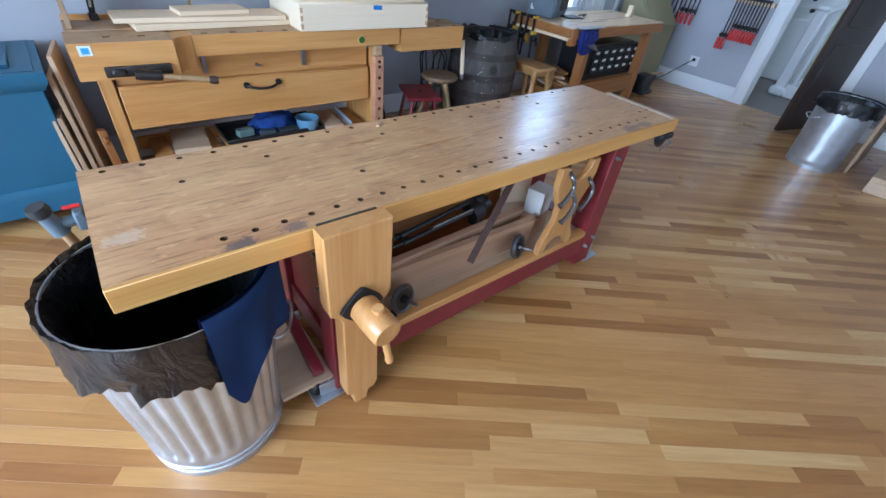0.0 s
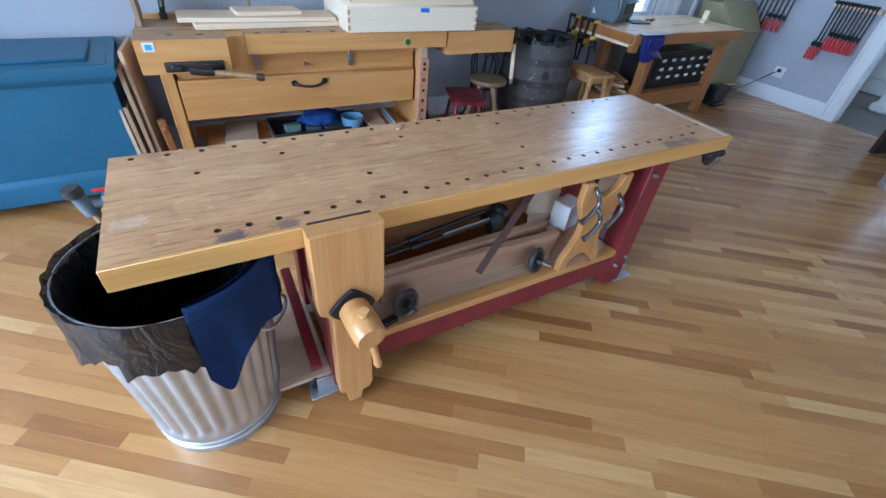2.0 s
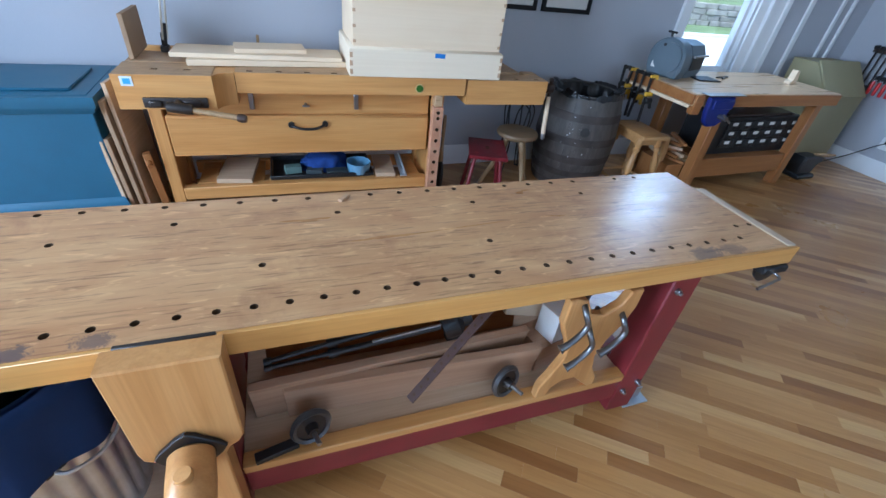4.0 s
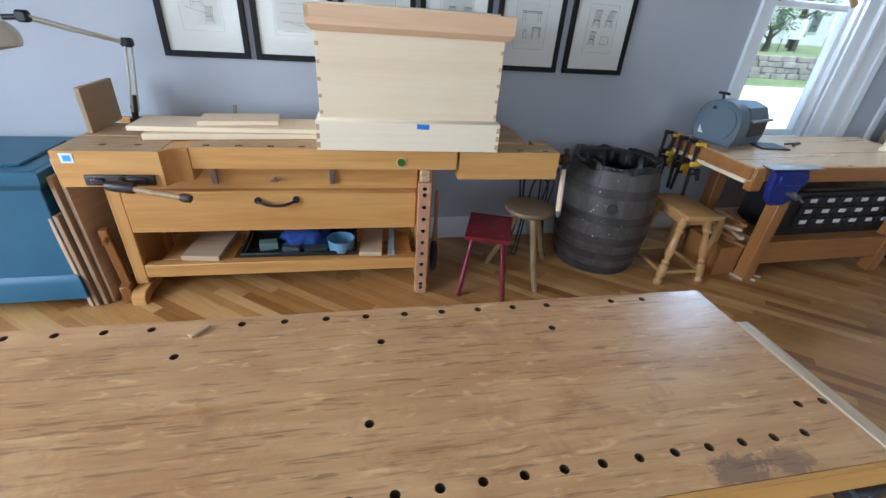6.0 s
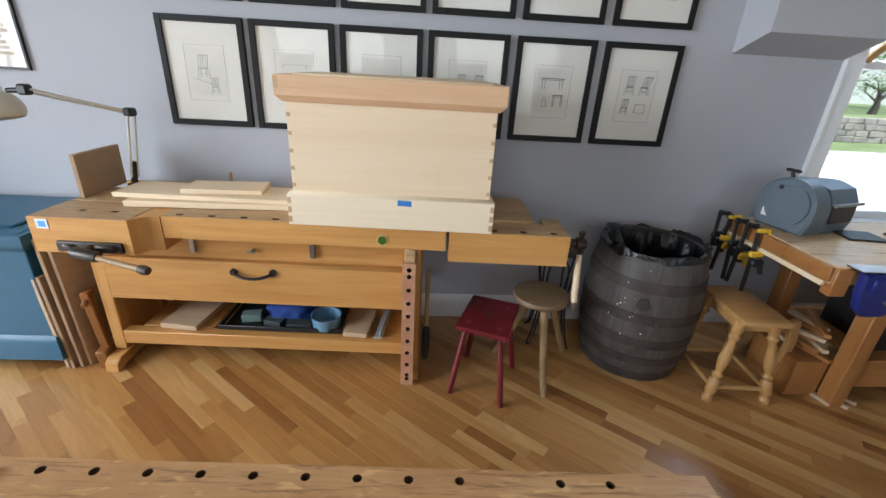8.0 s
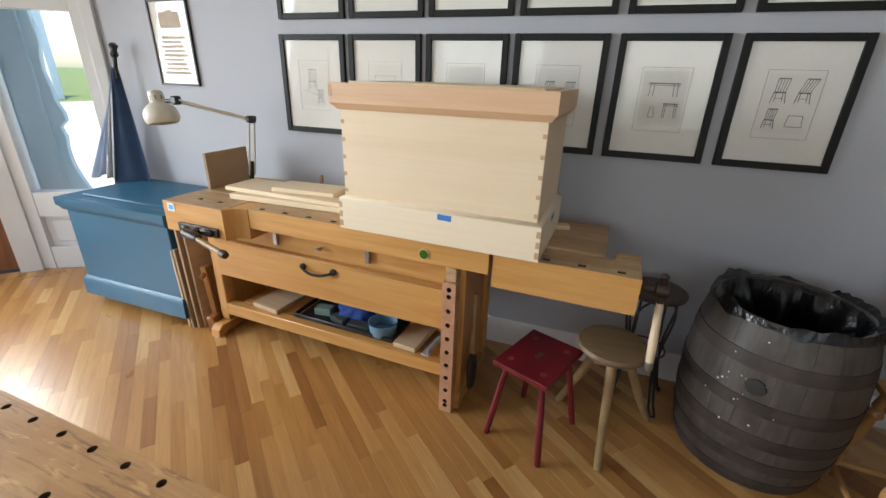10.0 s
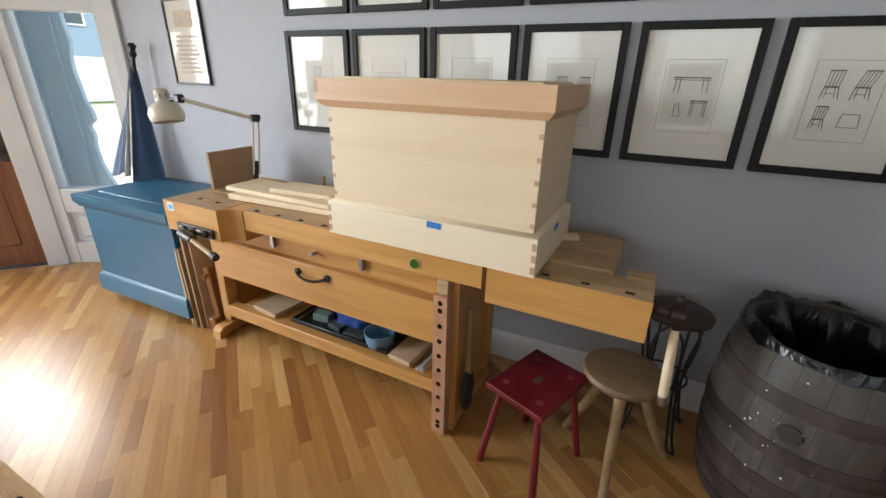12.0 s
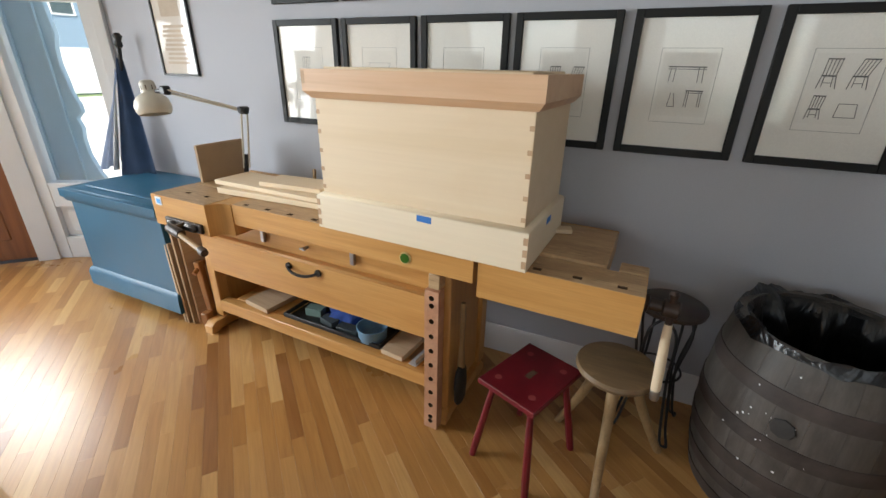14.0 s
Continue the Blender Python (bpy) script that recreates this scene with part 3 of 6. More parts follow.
# large shop windows behind the walk
for n, (w0, w1, m) in enumerate(((-0.85, 1.25, pose(0, SOUTH, 0)), (2.55, 4.65, pose(0, SOUTH, 0)), (-0.20, 2.20, pose(WEST, 0, 0, 0, 0, 90)))):
    shop = thing(f"window_{n + 3}", m, "white-framed shop window", "window", kind=STRUCT)
    sign = -1 if n < 2 else 1
    ya, yb = sorted((sign * 0.02, sign * 0.10))
    mid, z0 = (w0 + w1) / 2, (0.7 if n < 2 else 0.55)
    part("window_frame", merge(box(w0, ya, z0, w0 + 0.07, yb, 2.6), box(w1 - 0.07, ya, z0, w1, yb, 2.6), box(mid - 0.03, ya, z0, mid + 0.03, yb, 2.6),
                               box(w0 + 0.07, ya, z0, w1 - 0.07, yb, z0 + 0.08), box(w0 + 0.07, ya, 2.52, w1 - 0.07, yb, 2.6)), WHITE, shop)

# doorway to the hall
hall = thing("door_2", pose(EAST, 0, 0), "white cased opening to the stair hall", "doorway", kind=STRUCT)
part("casing", merge(box(-0.024, 2.405, 0, -0.001, 2.545, 2.2), box(-0.03, 2.52, 0, -0.001, 2.55, 2.2)), WHITE, hall)
part("casing", merge(box(-0.024, 1.47, 0, -0.001, 1.62, 2.2)), WHITE, hall)
part("casing", box(-0.026, 1.47, 2.08, -0.002, 2.55, 2.22), WHITE, hall)
part("jamb", merge(box(0.001, 2.40, 0, 0.149, 2.419, 2.1), box(0.001, 1.601, 0, 0.149, 1.62, 2.1)), WHITE, hall)
setting("hall_floor", box(EAST + 0.0, 0.2, -0.06, 9.2, 4.2, -0.004, 0), HALL_FLOOR, "dark grey hall floor")
setting("hall_wall", merge(box(8.9, 0.2, 0, 9.05, 4.2, HEIGHT, 0), box(EAST + 0.15, 4.05, 0, 8.9, 4.2, HEIGHT, 0), box(EAST + 0.15, 0.05, 0, 8.9, 0.2, HEIGHT, 0)), HALL_WALL, "pale olive painted hall wall")
setting("hall_ceiling", box(EAST + 0.15, 0.05, HEIGHT, 9.05, 4.2, HEIGHT + 0.1, 0), CEIL, "white hall ceiling")
hall_door = thing("door_3", pose(8.86, 2.35, 0), "white panelled hall door with black knobs", "door", kind=STRUCT)
leaf = part("door_leaf", merge(box(0, 0, 0.01, 0.035, 0.82, 2.03), box(-0.008, 0.12, 0.2, 0.004, 0.70, 0.85, 0.006), box(-0.008, 0.12, 1.0, 0.004, 0.70, 1.85, 0.006)), WHITE, hall_door)
part("door_knob", merge(rod((0, 0.32, 0.98), (-0.06, 0.32, 0.98), 0.028), rod((0, 0.36, 1.12), (-0.03, 0.36, 1.12), 0.03)), BLACK, leaf, "black knob and deadbolt")
stair = thing("staircase", pose(7.95, 2.36, 0), "white stair newel, handrail and balusters", "staircase", kind=STRUCT)
part("newel", merge(box(-0.06, -0.06, 0, 0.06, 0.06, 1.05, 0.012), box(-0.10, -0.10, 0, 0.10, 0.10, 0.12, 0.03), box(-0.08, -0.08, 1.05, 0.08, 0.08, 1.10, 0.02)), WHITE, stair)
part("handrail", box(-0.03, -0.9, 0, 0.03, 0, 0.06, 0.01, pose(0, 0, 0.98, -32, 0, 0)), WHITE, stair)
for k in range(5):
    part("baluster", box(-0.016, -0.016, 0, 0.016, 0.016, 0.82, 0.004, pose(0, -0.15 - 0.15 * k, 0.12 + 0.095 * k)), WHITE, stair)
for k in range(5):
    part("tread", box(-0.05, -0.3 - 0.25 * k, 0.0, 0.75, -0.07 - 0.25 * k, 0.17 * (k + 1), 0.01), WHITE, stair)
# added opaque white panel on the hall wall, which has no opening
setting("hall_light_window", box(8.88, 0.7, 1.3, 8.899, 1.5, 2.2, 0.004), WHITE)
# unseen fill lamp hung inside the hall to brighten it
window_light("hall_daylight", (8.0, 0.5, 2.3), (7.9, 2.6, 0.6), 0.8, 0.8, 16, SKYLIGHT)

# ---- outdoors ----
GRASS = plain("lawn", (0.13, 0.19, 0.075), 0.9, vary=0.35, scale=0.9)
ROADM = plain("sunlit_concrete_road", (0.60, 0.59, 0.57), 0.85, vary=0.06, scale=0.5)
STONE = plain("retaining_stone", (0.30, 0.28, 0.26), 0.85, vary=0.35, scale=1.5)
HOUSE = plain("pale_siding", (0.62, 0.64, 0.66), 0.7, vary=0.04)
BLUE_SIDING = plain("pale_blue_siding", (0.50, 0.66, 0.76), 0.6, vary=0.05, scale=1.5)
ROOFM = plain("roof_shingle", (0.12, 0.12, 0.13), 0.85, vary=0.3)
PANE_DARK = plain("far_window", (0.06, 0.09, 0.10), 0.2)
BARK = plain("bark", (0.10, 0.075, 0.055), 0.9, vary=0.3)
LEAF = plain("leaf", (0.10, 0.21, 0.05), 0.6, vary=0.35, scale=0.7)

setting("ground", box(-400, -400, -0.6, 400, 400, -0.16, 0), GRASS, "lawn reaching to the horizon")
setting("pavement", box(-60, 5.2, -0.2, 60, 7.4, -0.10, 0.01), ROADM, "pale concrete pavement")
setting("road", box(-60, 7.5, -0.2, 60, 13.2, -0.14, 0), ROADM, "sunlit pale street")
setting("road_west", box(-22, -60, -0.2, -5.0, 60, -0.138, 0), ROADM, "sunlit pale side street")
setting("kerb", box(-5, 13.2, -0.2, 60, 13.4, -0.04, 0.02), ROADM, "concrete kerb")
setting("lawn_bank", moved(box(-4, 17.0, -0.2, 60, 60, 0.75, 0.05), pose(0, 0, 0)), GRASS, "raised lawn")
rng = random.Random(5)
retaining = thing("retaining_wall", pose(0, 16.7, -0.16), "low grey rubble retaining wall", "wall", kind=STRUCT)
for row in range(4):
    x = 14.0 + 0.2 * (row % 2)
    while x < 28:
        w = rng.uniform(0.35, 0.75)
        part("stone", box(x, rng.uniform(-0.03, 0.03), row * 0.22, x + w - 0.015, 0.32, row * 0.22 + 0.21, 0.02), STONE, retaining)
        x += w


def tree(m, height, spread, seed, label, leaves=700):
    r = random.Random(seed)
    ob = thing("tree", m, label, "tree", "street trees")
    limbs = [tube(curve_through([(0, 0, 0), (0.05, 0, height * 0.25), (0, 0.05, height * 0.55)], 4), [0.16 - 0.012 * k for k in range(9)], 8)]
    tips = []
    for k in range(7):
        a, z0 = k * 2.4, height * (0.25 + 0.05 * k)
        tip = Vector((math.cos(a) * spread * r.uniform(0.4, 0.8), math.sin(a) * spread * r.uniform(0.4, 0.8), z0 + height * r.uniform(0.15, 0.4)))
        limbs.append(rod((0, 0, z0), tip, 0.05, 0.015, 6))
        tips.append(tip)
    part("trunk", merge(*limbs), BARK, ob)
    verts, faces = [], []
    for k in range(leaves):
        c = r.choice(tips) + Vector((r.gauss(0, 0.38), r.gauss(0, 0.38), r.gauss(0, 0.30))) * spread * 0.6
        s = r.uniform(0.06, 0.14) * spread * 0.55
        turn = Euler((r.uniform(-1, 1), r.uniform(-1, 1), r.uniform(0, 6.3))).to_matrix()
        n = len(verts)
        verts += [c + turn @ Vector(v) * s for v in ((-1, 0, 0), (0, -0.6, 0.15), (1, 0, 0), (0, 0.6, 0.15))]
        faces.append((n, n + 1, n + 2, n + 3))
    me = bpy.data.meshes.new("crown")
    me.from_pydata(verts, [], faces)
    me.materials.append(LEAF)
    crown = new("crown", me)
    crown.parent = ob
    tagged(crown, kind="stuff")
    return ob


tree(pose(23.6, 20.5, 0.75), 4.2, 1.9, 3, "broad green garden tree on the raised lawn", 900)
tree(pose(28.5, 25, 0.75), 8, 3.4, 7, "tall leafy street tree on the raised lawn", 1200)
tree(pose(25.5, 27, 0.75), 9, 3.6, 9, "tall leafy street tree on the raised lawn", 1200)
tree(pose(20.0, 18.6, 0.74), 1.6, 1.0, 11, "low rounded green shrub on the lawn", 500)


def house(m, w, d, h, wall, rows, cols, label, garage=False):
    ob = thing("house", m, label, "house")
    part("wall", box(0, 0, 0, w, d, h, 0.02), wall, ob)
    part("roof", slab([(-0.4, h), (w + 0.4, h), (w / 2, h + w * 0.28)], d + 0.6, 0.02, pose(0, -0.3, 0)), ROOFM, ob)
    for r in range(rows):
        for c in range(cols):
            x, z = w * (c + 0.5) / cols, 1.0 + 2.7 * r
            if garage and r == 0:
                part("door", box(x - 1.1, -0.04, 0.05, x + 1.1, 0.02, 2.2, 0.01), WHITE, ob, "white garage door")
                continue
            win = part("window", merge(box(x - 0.55, -0.05, z - 0.08, x + 0.55, 0.02, z + 1.5, 0.01)), WHITE, ob)
            part("pane", box(x - 0.45, -0.065, z, x + 0.45, -0.045, z + 1.4, 0), PANE_DARK, win)
    return ob


house(pose(27, 33, 0.75), 14, 8, 5.6, HOUSE, 2, 4, "pale two-storey house beyond the lawn")
house(pose(-24, 5, -0.15, 0, 0, 90), 12, 8, 6.2, plain("blue_grey_siding", (0.20, 0.29, 0.38), 0.7, vary=0.05), 2, 4, "pale blue building with white garage doors", True)
yard_sign = thing("yard_sign", pose(21.0, 18.4, 0.75, 0, 0, -10), "white notice board on thin legs on the lawn", "sign")
part("board", box(-0.5, -0.02, 0.55, 0.45, 0.02, 1.35, 0.01), WHITE, yard_sign)
for x in (-0.42, 0.37):
    part("leg", rod((x, 0, 0), (x, 0, 0.56), 0.02), IRON, yard_sign)
# porch post with a scalloped bracket edge outside the sidelight
porch = thing("porch_screen", SIDE @ pose(0, 0.40, -0.16), "pale blue boarded porch screen with a scalloped edge", "screen", kind=STRUCT)
edge = [(0.24, 0.0), (0.235, 0.70), (0.20, 0.78), (0.158, 0.92), (0.152, 1.06), (0.168, 1.14), (0.146, 1.22), (0.20, 1.27), (0.198, 1.33), (0.165, 1.42), (0.158, 1.52), (0.143, 1.64), (0.15, 1.75), (0.176, 1.84), (0.165, 1.95), (0.158, 2.06), (0.15, 2.6)]
part("board", slab([(-0.50, 0.0)] + edge + [(-0.50, 2.6)], 0.05, 0.004), BLUE_SIDING, porch)
for x in (-0.36, -0.155, 0.062):
    part("batten", box(x, -0.02, 0.02, x + 0.025, 0.002, 2.6), BLUE_SIDING, porch)

# ---- the red-legged joinery bench ----
RB = pose(0.193, 1.644, 0, 0, 0, -1.75)
TOP, UNDER = 0.797, 0.733
red_bench = thing("workbench", RB, "long wooden workbench with worn slab top and oxblood-red base", "workbench")


def drilled_slab(x0, y0, z0, x1, y1, z1, holes, r):
    """A board with round holes drilled down from its face."""
    bm = bmesh.new()
    seg = 12
    face_edges = []
    rim = [bm.verts.new(p) for p in ((x0, y0, z1), (x1, y0, z1), (x1, y1, z1), (x0, y1, z1))]
    face_edges += [bm.edges.new((rim[k], rim[(k + 1) % 4])) for k in range(4)]
    for hx, hy in holes:
        ring = [bm.verts.new((hx + r * math.cos(2 * math.pi * k / seg), hy + r * math.sin(2 * math.pi * k / seg), z1)) for k in range(seg)]
        low = [bm.verts.new((v.co.x, v.co.y, z0 + 0.004)) for v in ring]
        face_edges += [bm.edges.new((ring[k], ring[(k + 1) % seg])) for k in range(seg)]
        # bore and bottom take the dark colour that stands for shade
        for k in range(seg):
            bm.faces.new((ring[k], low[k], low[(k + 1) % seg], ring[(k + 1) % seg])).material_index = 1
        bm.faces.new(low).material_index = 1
    bmesh.ops.triangle_fill(bm, use_beauty=True, use_dissolve=False, edges=face_edges, normal=(0, 0, 1))
    base = [bm.verts.new((v.co.x, v.co.y, z0)) for v in rim]
    for k in range(4):
        n = (k + 1) % 4
        bm.faces.new((rim[k], base[k], base[n], rim[n]))
    bm.faces.new(base[::-1])
    bmesh.ops.recalc_face_normals(bm, faces=bm.faces)
    return bm


front_row = [(0.255 + 0.0765 * k, 0.068 + 0.0008 * k) for k in range(27)]
back_row = [(0.06 + 0.1005 * k, 0.555) for k in range(22) if k not in (9, 19)]
odd = [(0.235, 0.40), (0.50, 0.455), (0.73, 0.225), (0.945, 0.455), (1.365, 0.225), (1.40, 0.455), (1.845, 0.46), (2.30, 0.155), (2.365, 0.155), (2.29, 0.02), (2.345, 0.02)]
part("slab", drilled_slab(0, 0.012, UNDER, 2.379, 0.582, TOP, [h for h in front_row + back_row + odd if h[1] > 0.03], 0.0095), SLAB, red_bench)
part("front_edge", box(0.0, 0.0, UNDER - 0.002, 2.422, 0.0115, TOP + 0.0002, 0.0015), SLAB_EDGE, red_bench, "amber varnished front edge")
part("end_cap", box(2.381, 0.0125, UNDER - 0.004, 2.424, 0.43, TOP + 0.002, 0.005), wood("pale_end_cap", (0.46, 0.34, 0.22), (0.55, 0.42, 0.29), (0.62, 0.49, 0.35), "Y", 0.4), red_bench, "pale end cap")
vise = part("end_vise", merge(box(2.30, -0.012, UNDER - 0.035, 2.415, 0.05, UNDER - 0.004, 0.006), moved(lathe([(0, 0), (0.05, 0), (0.055, 0.015), (0.02, 0.02), (0, 0.02)], 20), pose(2.36, 0.03, UNDER - 0.03, 90, 0, 0))), BLACK, red_bench, "dark iron end vise under the slab")
part("crank", tube(curve_through([(2.36, 0.01, UNDER - 0.03), (2.36, -0.03, UNDER - 0.035), (2.33, -0.035, UNDER - 0.045), (2.26, -0.04, UNDER - 0.06)], 5), 0.005), STEEL, vise)
# legs, in two trestles
for x0 in (0.49, 1.935):
    for y0 in (0.015, 0.43):
        part("leg", box(x0, y0, 0.07 if y0 > 0.3 else 0.02, x0 + 0.115, y0 + 0.10, UNDER - 0.004, 0.005), RED, red_bench)
    part("trestle_rail", box(x0 + 0.012, 0.117, 0.14, x0 + 0.10, 0.428, 0.24, 0.004), RED, red_bench)
    part("trestle_rail", box(x0 + 0.012, 0.117, 0.60, x0 + 0.10, 0.428, 0.72, 0.004), RED, red_bench)
    for bx, bz in ((0.03, 0.15), (0.085, 0.19), (0.03, 0.67)):
        part("bolt", merge(rod((x0 + bx, 0.014, bz), (x0 + bx, 0.004, bz), 0.012, seg=10), rod((x0 + bx, 0.004, bz), (x0 + bx, -0.006, bz), 0.007, seg=6)), STEEL, red_bench)
for bz in (0.52, 0.66):
    part("bolt", merge(rod((0.489, 0.06, bz), (0.478, 0.06, bz), 0.014, seg=10), rod((0.478, 0.06, bz), (0.468, 0.06, bz), 0.008, seg=6)), STEEL, red_bench)
part("stringer", box(0.606, 0.018, 0.105, 1.934, 0.058, 0.215, 0.004), RED, red_bench)
part("stringer", box(0.606, 0.49, 0.105, 1.934, 0.53, 0.215, 0.004), RED, red_bench)
part("ledger", box(0.606, 0.012, 0.216, 1.934, 0.062, 0.252, 0.004), BEECH, red_bench, "light wooden ledge strip")
part("shelf", box(0.606, 0.064, 0.225, 1.934, 0.49, 0.243, 0.002), PLY, red_bench)
part("panel", box(0.515, 0.12, 0.245, 0.60, 0.42, 0.598, 0.004), RED, red_bench)
# caster brackets
for x0, y0 in ((0.40, 0.06), (2.03, 0.075), (0.40, 0.50), (2.03, 0.50)):
    base = part("caster_plate", merge(box(x0, y0 - 0.06, 0.004, x0 + 0.13, y0 + 0.03, 0.010, 0.001), box(x0 + 0.03, y0 - 0.03, 0.010, x0 + 0.10, y0 - 0.024, 0.075, 0.001), box(x0 + 0.03, y0 + 0.018, 0.010, x0 + 0.10, y0 + 0.024, 0.075, 0.001)), ZINC, red_bench, "zinc caster bracket")
    part("axle", rod((x0 + 0.035 + 0.010, y0 - 0.026, 0.0485), (x0 + 0.035 - 0.010, y0 + 0.020, 0.0485), 0.009), STEEL, base)
    part("wheel", moved(lathe([(0.010, -0.015), (0.035, -0.015), (0.038, -0.010), (0.038, 0.010), (0.035, 0.015), (0.010, 0.015)], 24, closed=True), pose(x0 + 0.035, y0 - 0.003, 0.0485, 90, 0, 25)), RUBBER, base)
part("foot_board", box(0.30, 0.04, 0.072, 0.49, 0.50, 0.09, 0.002, pose(0, 0, 0)), PLY, red_bench)
part("lever", box(0.42, 0.05, 0, 0.46, 0.52, 0.035, 0.003, pose(0, 0.0, 0.10, 14, 0, 0)), RED, red_bench)

# leg vise with its chop, hub and bar
chop_shape = [(-0.105, 0.815), (0.105, 0.815), (0.105, 0.545), (0.092, 0.52), (0.070, 0.505), (0.058, 0.48), (0.058, 0.10), (0.045, 0.075), (0.02, 0.07), (0.012, 0.025), (-0.035, 0.025), (-0.04, 0.08), (-0.065, 0.10), (-0.065, 0.48), (-0.078, 0.505), (-0.10, 0.52), (-0.105, 0.545)]
leg_vise = part("leg_vise", slab([(x + 0.555, z) for x, z in chop_shape], 0.062, 0.004, pose(0, -0.075, 0)), CHOP, red_bench, "varnished maple leg-vise chop")
part("leather", box(0.465, -0.012, 0.62, 0.645, -0.001, 0.812, 0.001), IRON, leg_vise, "grey jaw lining")
hub = (0.552, 0.532)
flange = [(0.0, 0.072), (0.02, 0.06), (0.06, 0.02), (0.072, 0.0), (0.06, -0.02), (0.02, -0.06), (0.0, -0.072), (-0.02, -0.06), (-0.06, -0.02), (-0.072, 0.0), (-0.06, 0.02), (-0.02, 0.06)]
part("flange", slab([(hub[0] + x, hub[1] + z) for x, z in flange], 0.012, 0.002, pose(0, -0.088, 0)), BLACK, leg_vise, "black iron flange")
part("hub", spindle((hub[0], -0.085, hub[1]), (hub[0] + 0.012, -0.215, hub[1] - 0.012), [(0, 0.040), (0.05, 0.047), (0.5, 0.049), (0.93, 0.048), (1, 0.043)], 28), CHOP, leg_vise)
part("handle", spindle((hub[0] + 0.005, -0.165, hub[1] + 0.06), (hub[0] + 0.045, -0.175, hub[1] - 0.20), [(0, 0.017), (0.03, 0.019), (0.08, 0.013), (0.9, 0.012), (0.95, 0.015), (1, 0.012)], 14), CHOP, leg_vise)
part("guide_bar", box(0.53, -0.012, 0.05, 0.56, 0.25, 0.09), BEECH, leg_vise)

# scroll-cut rack with holdfasts
rack_shape = [(1.66, 0.255), (1.70, 0.255), (1.715, 0.30), (1.75, 0.325), (1.80, 0.325), (1.84, 0.285), (1.875, 0.255), (1.90, 0.26), (1.90, 0.30), (1.865, 0.36), (1.85, 0.43), (1.87, 0.50), (1.91, 0.57), (1.93, 0.64), (1.93, 0.71), (1.885, 0.71), (1.865, 0.66), (1.81, 0.625), (1.76, 0.64), (1.73, 0.70), (1.685, 0.715), (1.665, 0.71), (1.665, 0.62), (1.69, 0.56), (1.72, 0.50), (1.72, 0.44), (1.69, 0.37), (1.66, 0.31)]
rack = single("holdfast_rack", slab(rack_shape, 0.032, 0.004), CHOP, "scroll-cut golden wooden rack standing on the bench ledge", "tool rack", m=RB @ pose(-0.118, 0.008, -0.003))
for k, (x, z) in enumerate(((1.572, 0.665), (1.622, 0.565), (1.735, 0.60))):
    hold = single("holdfast", tube(curve_through([(0.10, 0.06, 0.05), (0.04, 0.02, 0.04), (0.02, -0.02, 0.03), (0.03, -0.035, -0.01), (0.005, -0.04, -0.045), (-0.03, -0.045, -0.068), (-0.052, -0.045, -0.08)], 5), [0.0095] * 25 + [0.011] * 4 + [0.014, 0.014], 10), plain("forged_steel", (0.20, 0.20, 0.205), 0.34, 0.95), "bent steel holdfast hung in the scroll-cut rack", "holdfast", "holdfasts in the rack", m=RB @ pose(x, 0.006, z - 0.02))
# spoked handwheels with a spindle lying on the ledge
def handwheel(m):
    ob = thing("handwheel", m, "black iron handwheel with steel spindle", "handwheel", "handwheels")
    part("rim", lathe([(0.045, -0.008), (0.055, -0.012), (0.062, 0), (0.055, 0.012), (0.045, 0.008)], 28, closed=True), plain("worn_wheel_rim", (0.12, 0.12, 0.125), 0.4, 0.7), ob)
    part("web", merge(lathe([(0, -0.004), (0.048, -0.004), (0.048, 0.004), (0, 0.004)], 24), lathe([(0, 0), (0.02, 0), (0.016, 0.03), (0, 0.03)], 18)), IRON, ob)
    part("spindle", rod((0, 0, 0.02), (0, 0, 0.075), 0.007), STEEL, ob)
    return ob


wheel = handwheel(RB @ pose(0.80, 0.055, 0.315, 80, 0, 15))
copy_thing(wheel, RB @ pose(1.44, 0.06, 0.315, 80, 0, 20))

# things on the bench's lower shelf
def board(name, size, m, material, label, category="board", group="", bevel=0.002):
    x, y, z = size
    return single(name, box(-x / 2, -y / 2, 0, x / 2, y / 2, z, bevel), material, label, category, group, m=m)


board("board", (0.92, 0.028, 0.19), RB @ pose(1.10, 0.20, 0.245, 12, 0, 2), SHELF_WOOD, "long pale board leaning on the bench shelf", group="boards on the shelf")
board("board", (0.85, 0.03, 0.16), RB @ pose(1.16, 0.15, 0.245, 8, 0, -2), SHELF_WOOD, "long pale board leaning on the bench shelf", group="boards on the shelf")
board("board", (0.95, 0.022, 0.30), RB @ pose(1.15, 0.36, 0.245, -10, 0, 0), FIR, "reddish board standing at the back of the shelf", group="boards on the shelf")
board("wood_block", (0.16, 0.13, 0.12), RB @ pose(1.66, 0.20, 0.245, 0, 0, 12), SHELF_WOOD, "pale offcut block on the bench shelf")
board("paper_box", (0.11, 0.09, 0.13), RB @ pose(1.69, 0.19, 0.366, 0, 0, 15), MOUNT, "small white box on the offcut block", "box")
board("pine_offcut", (0.17, 0.03, 0.22), RB @ pose(1.60, 0.27, 0.40, -12, 8, -8), PALE, "pale pine offcut leaning on the shelf boards", group="boards on the shelf")
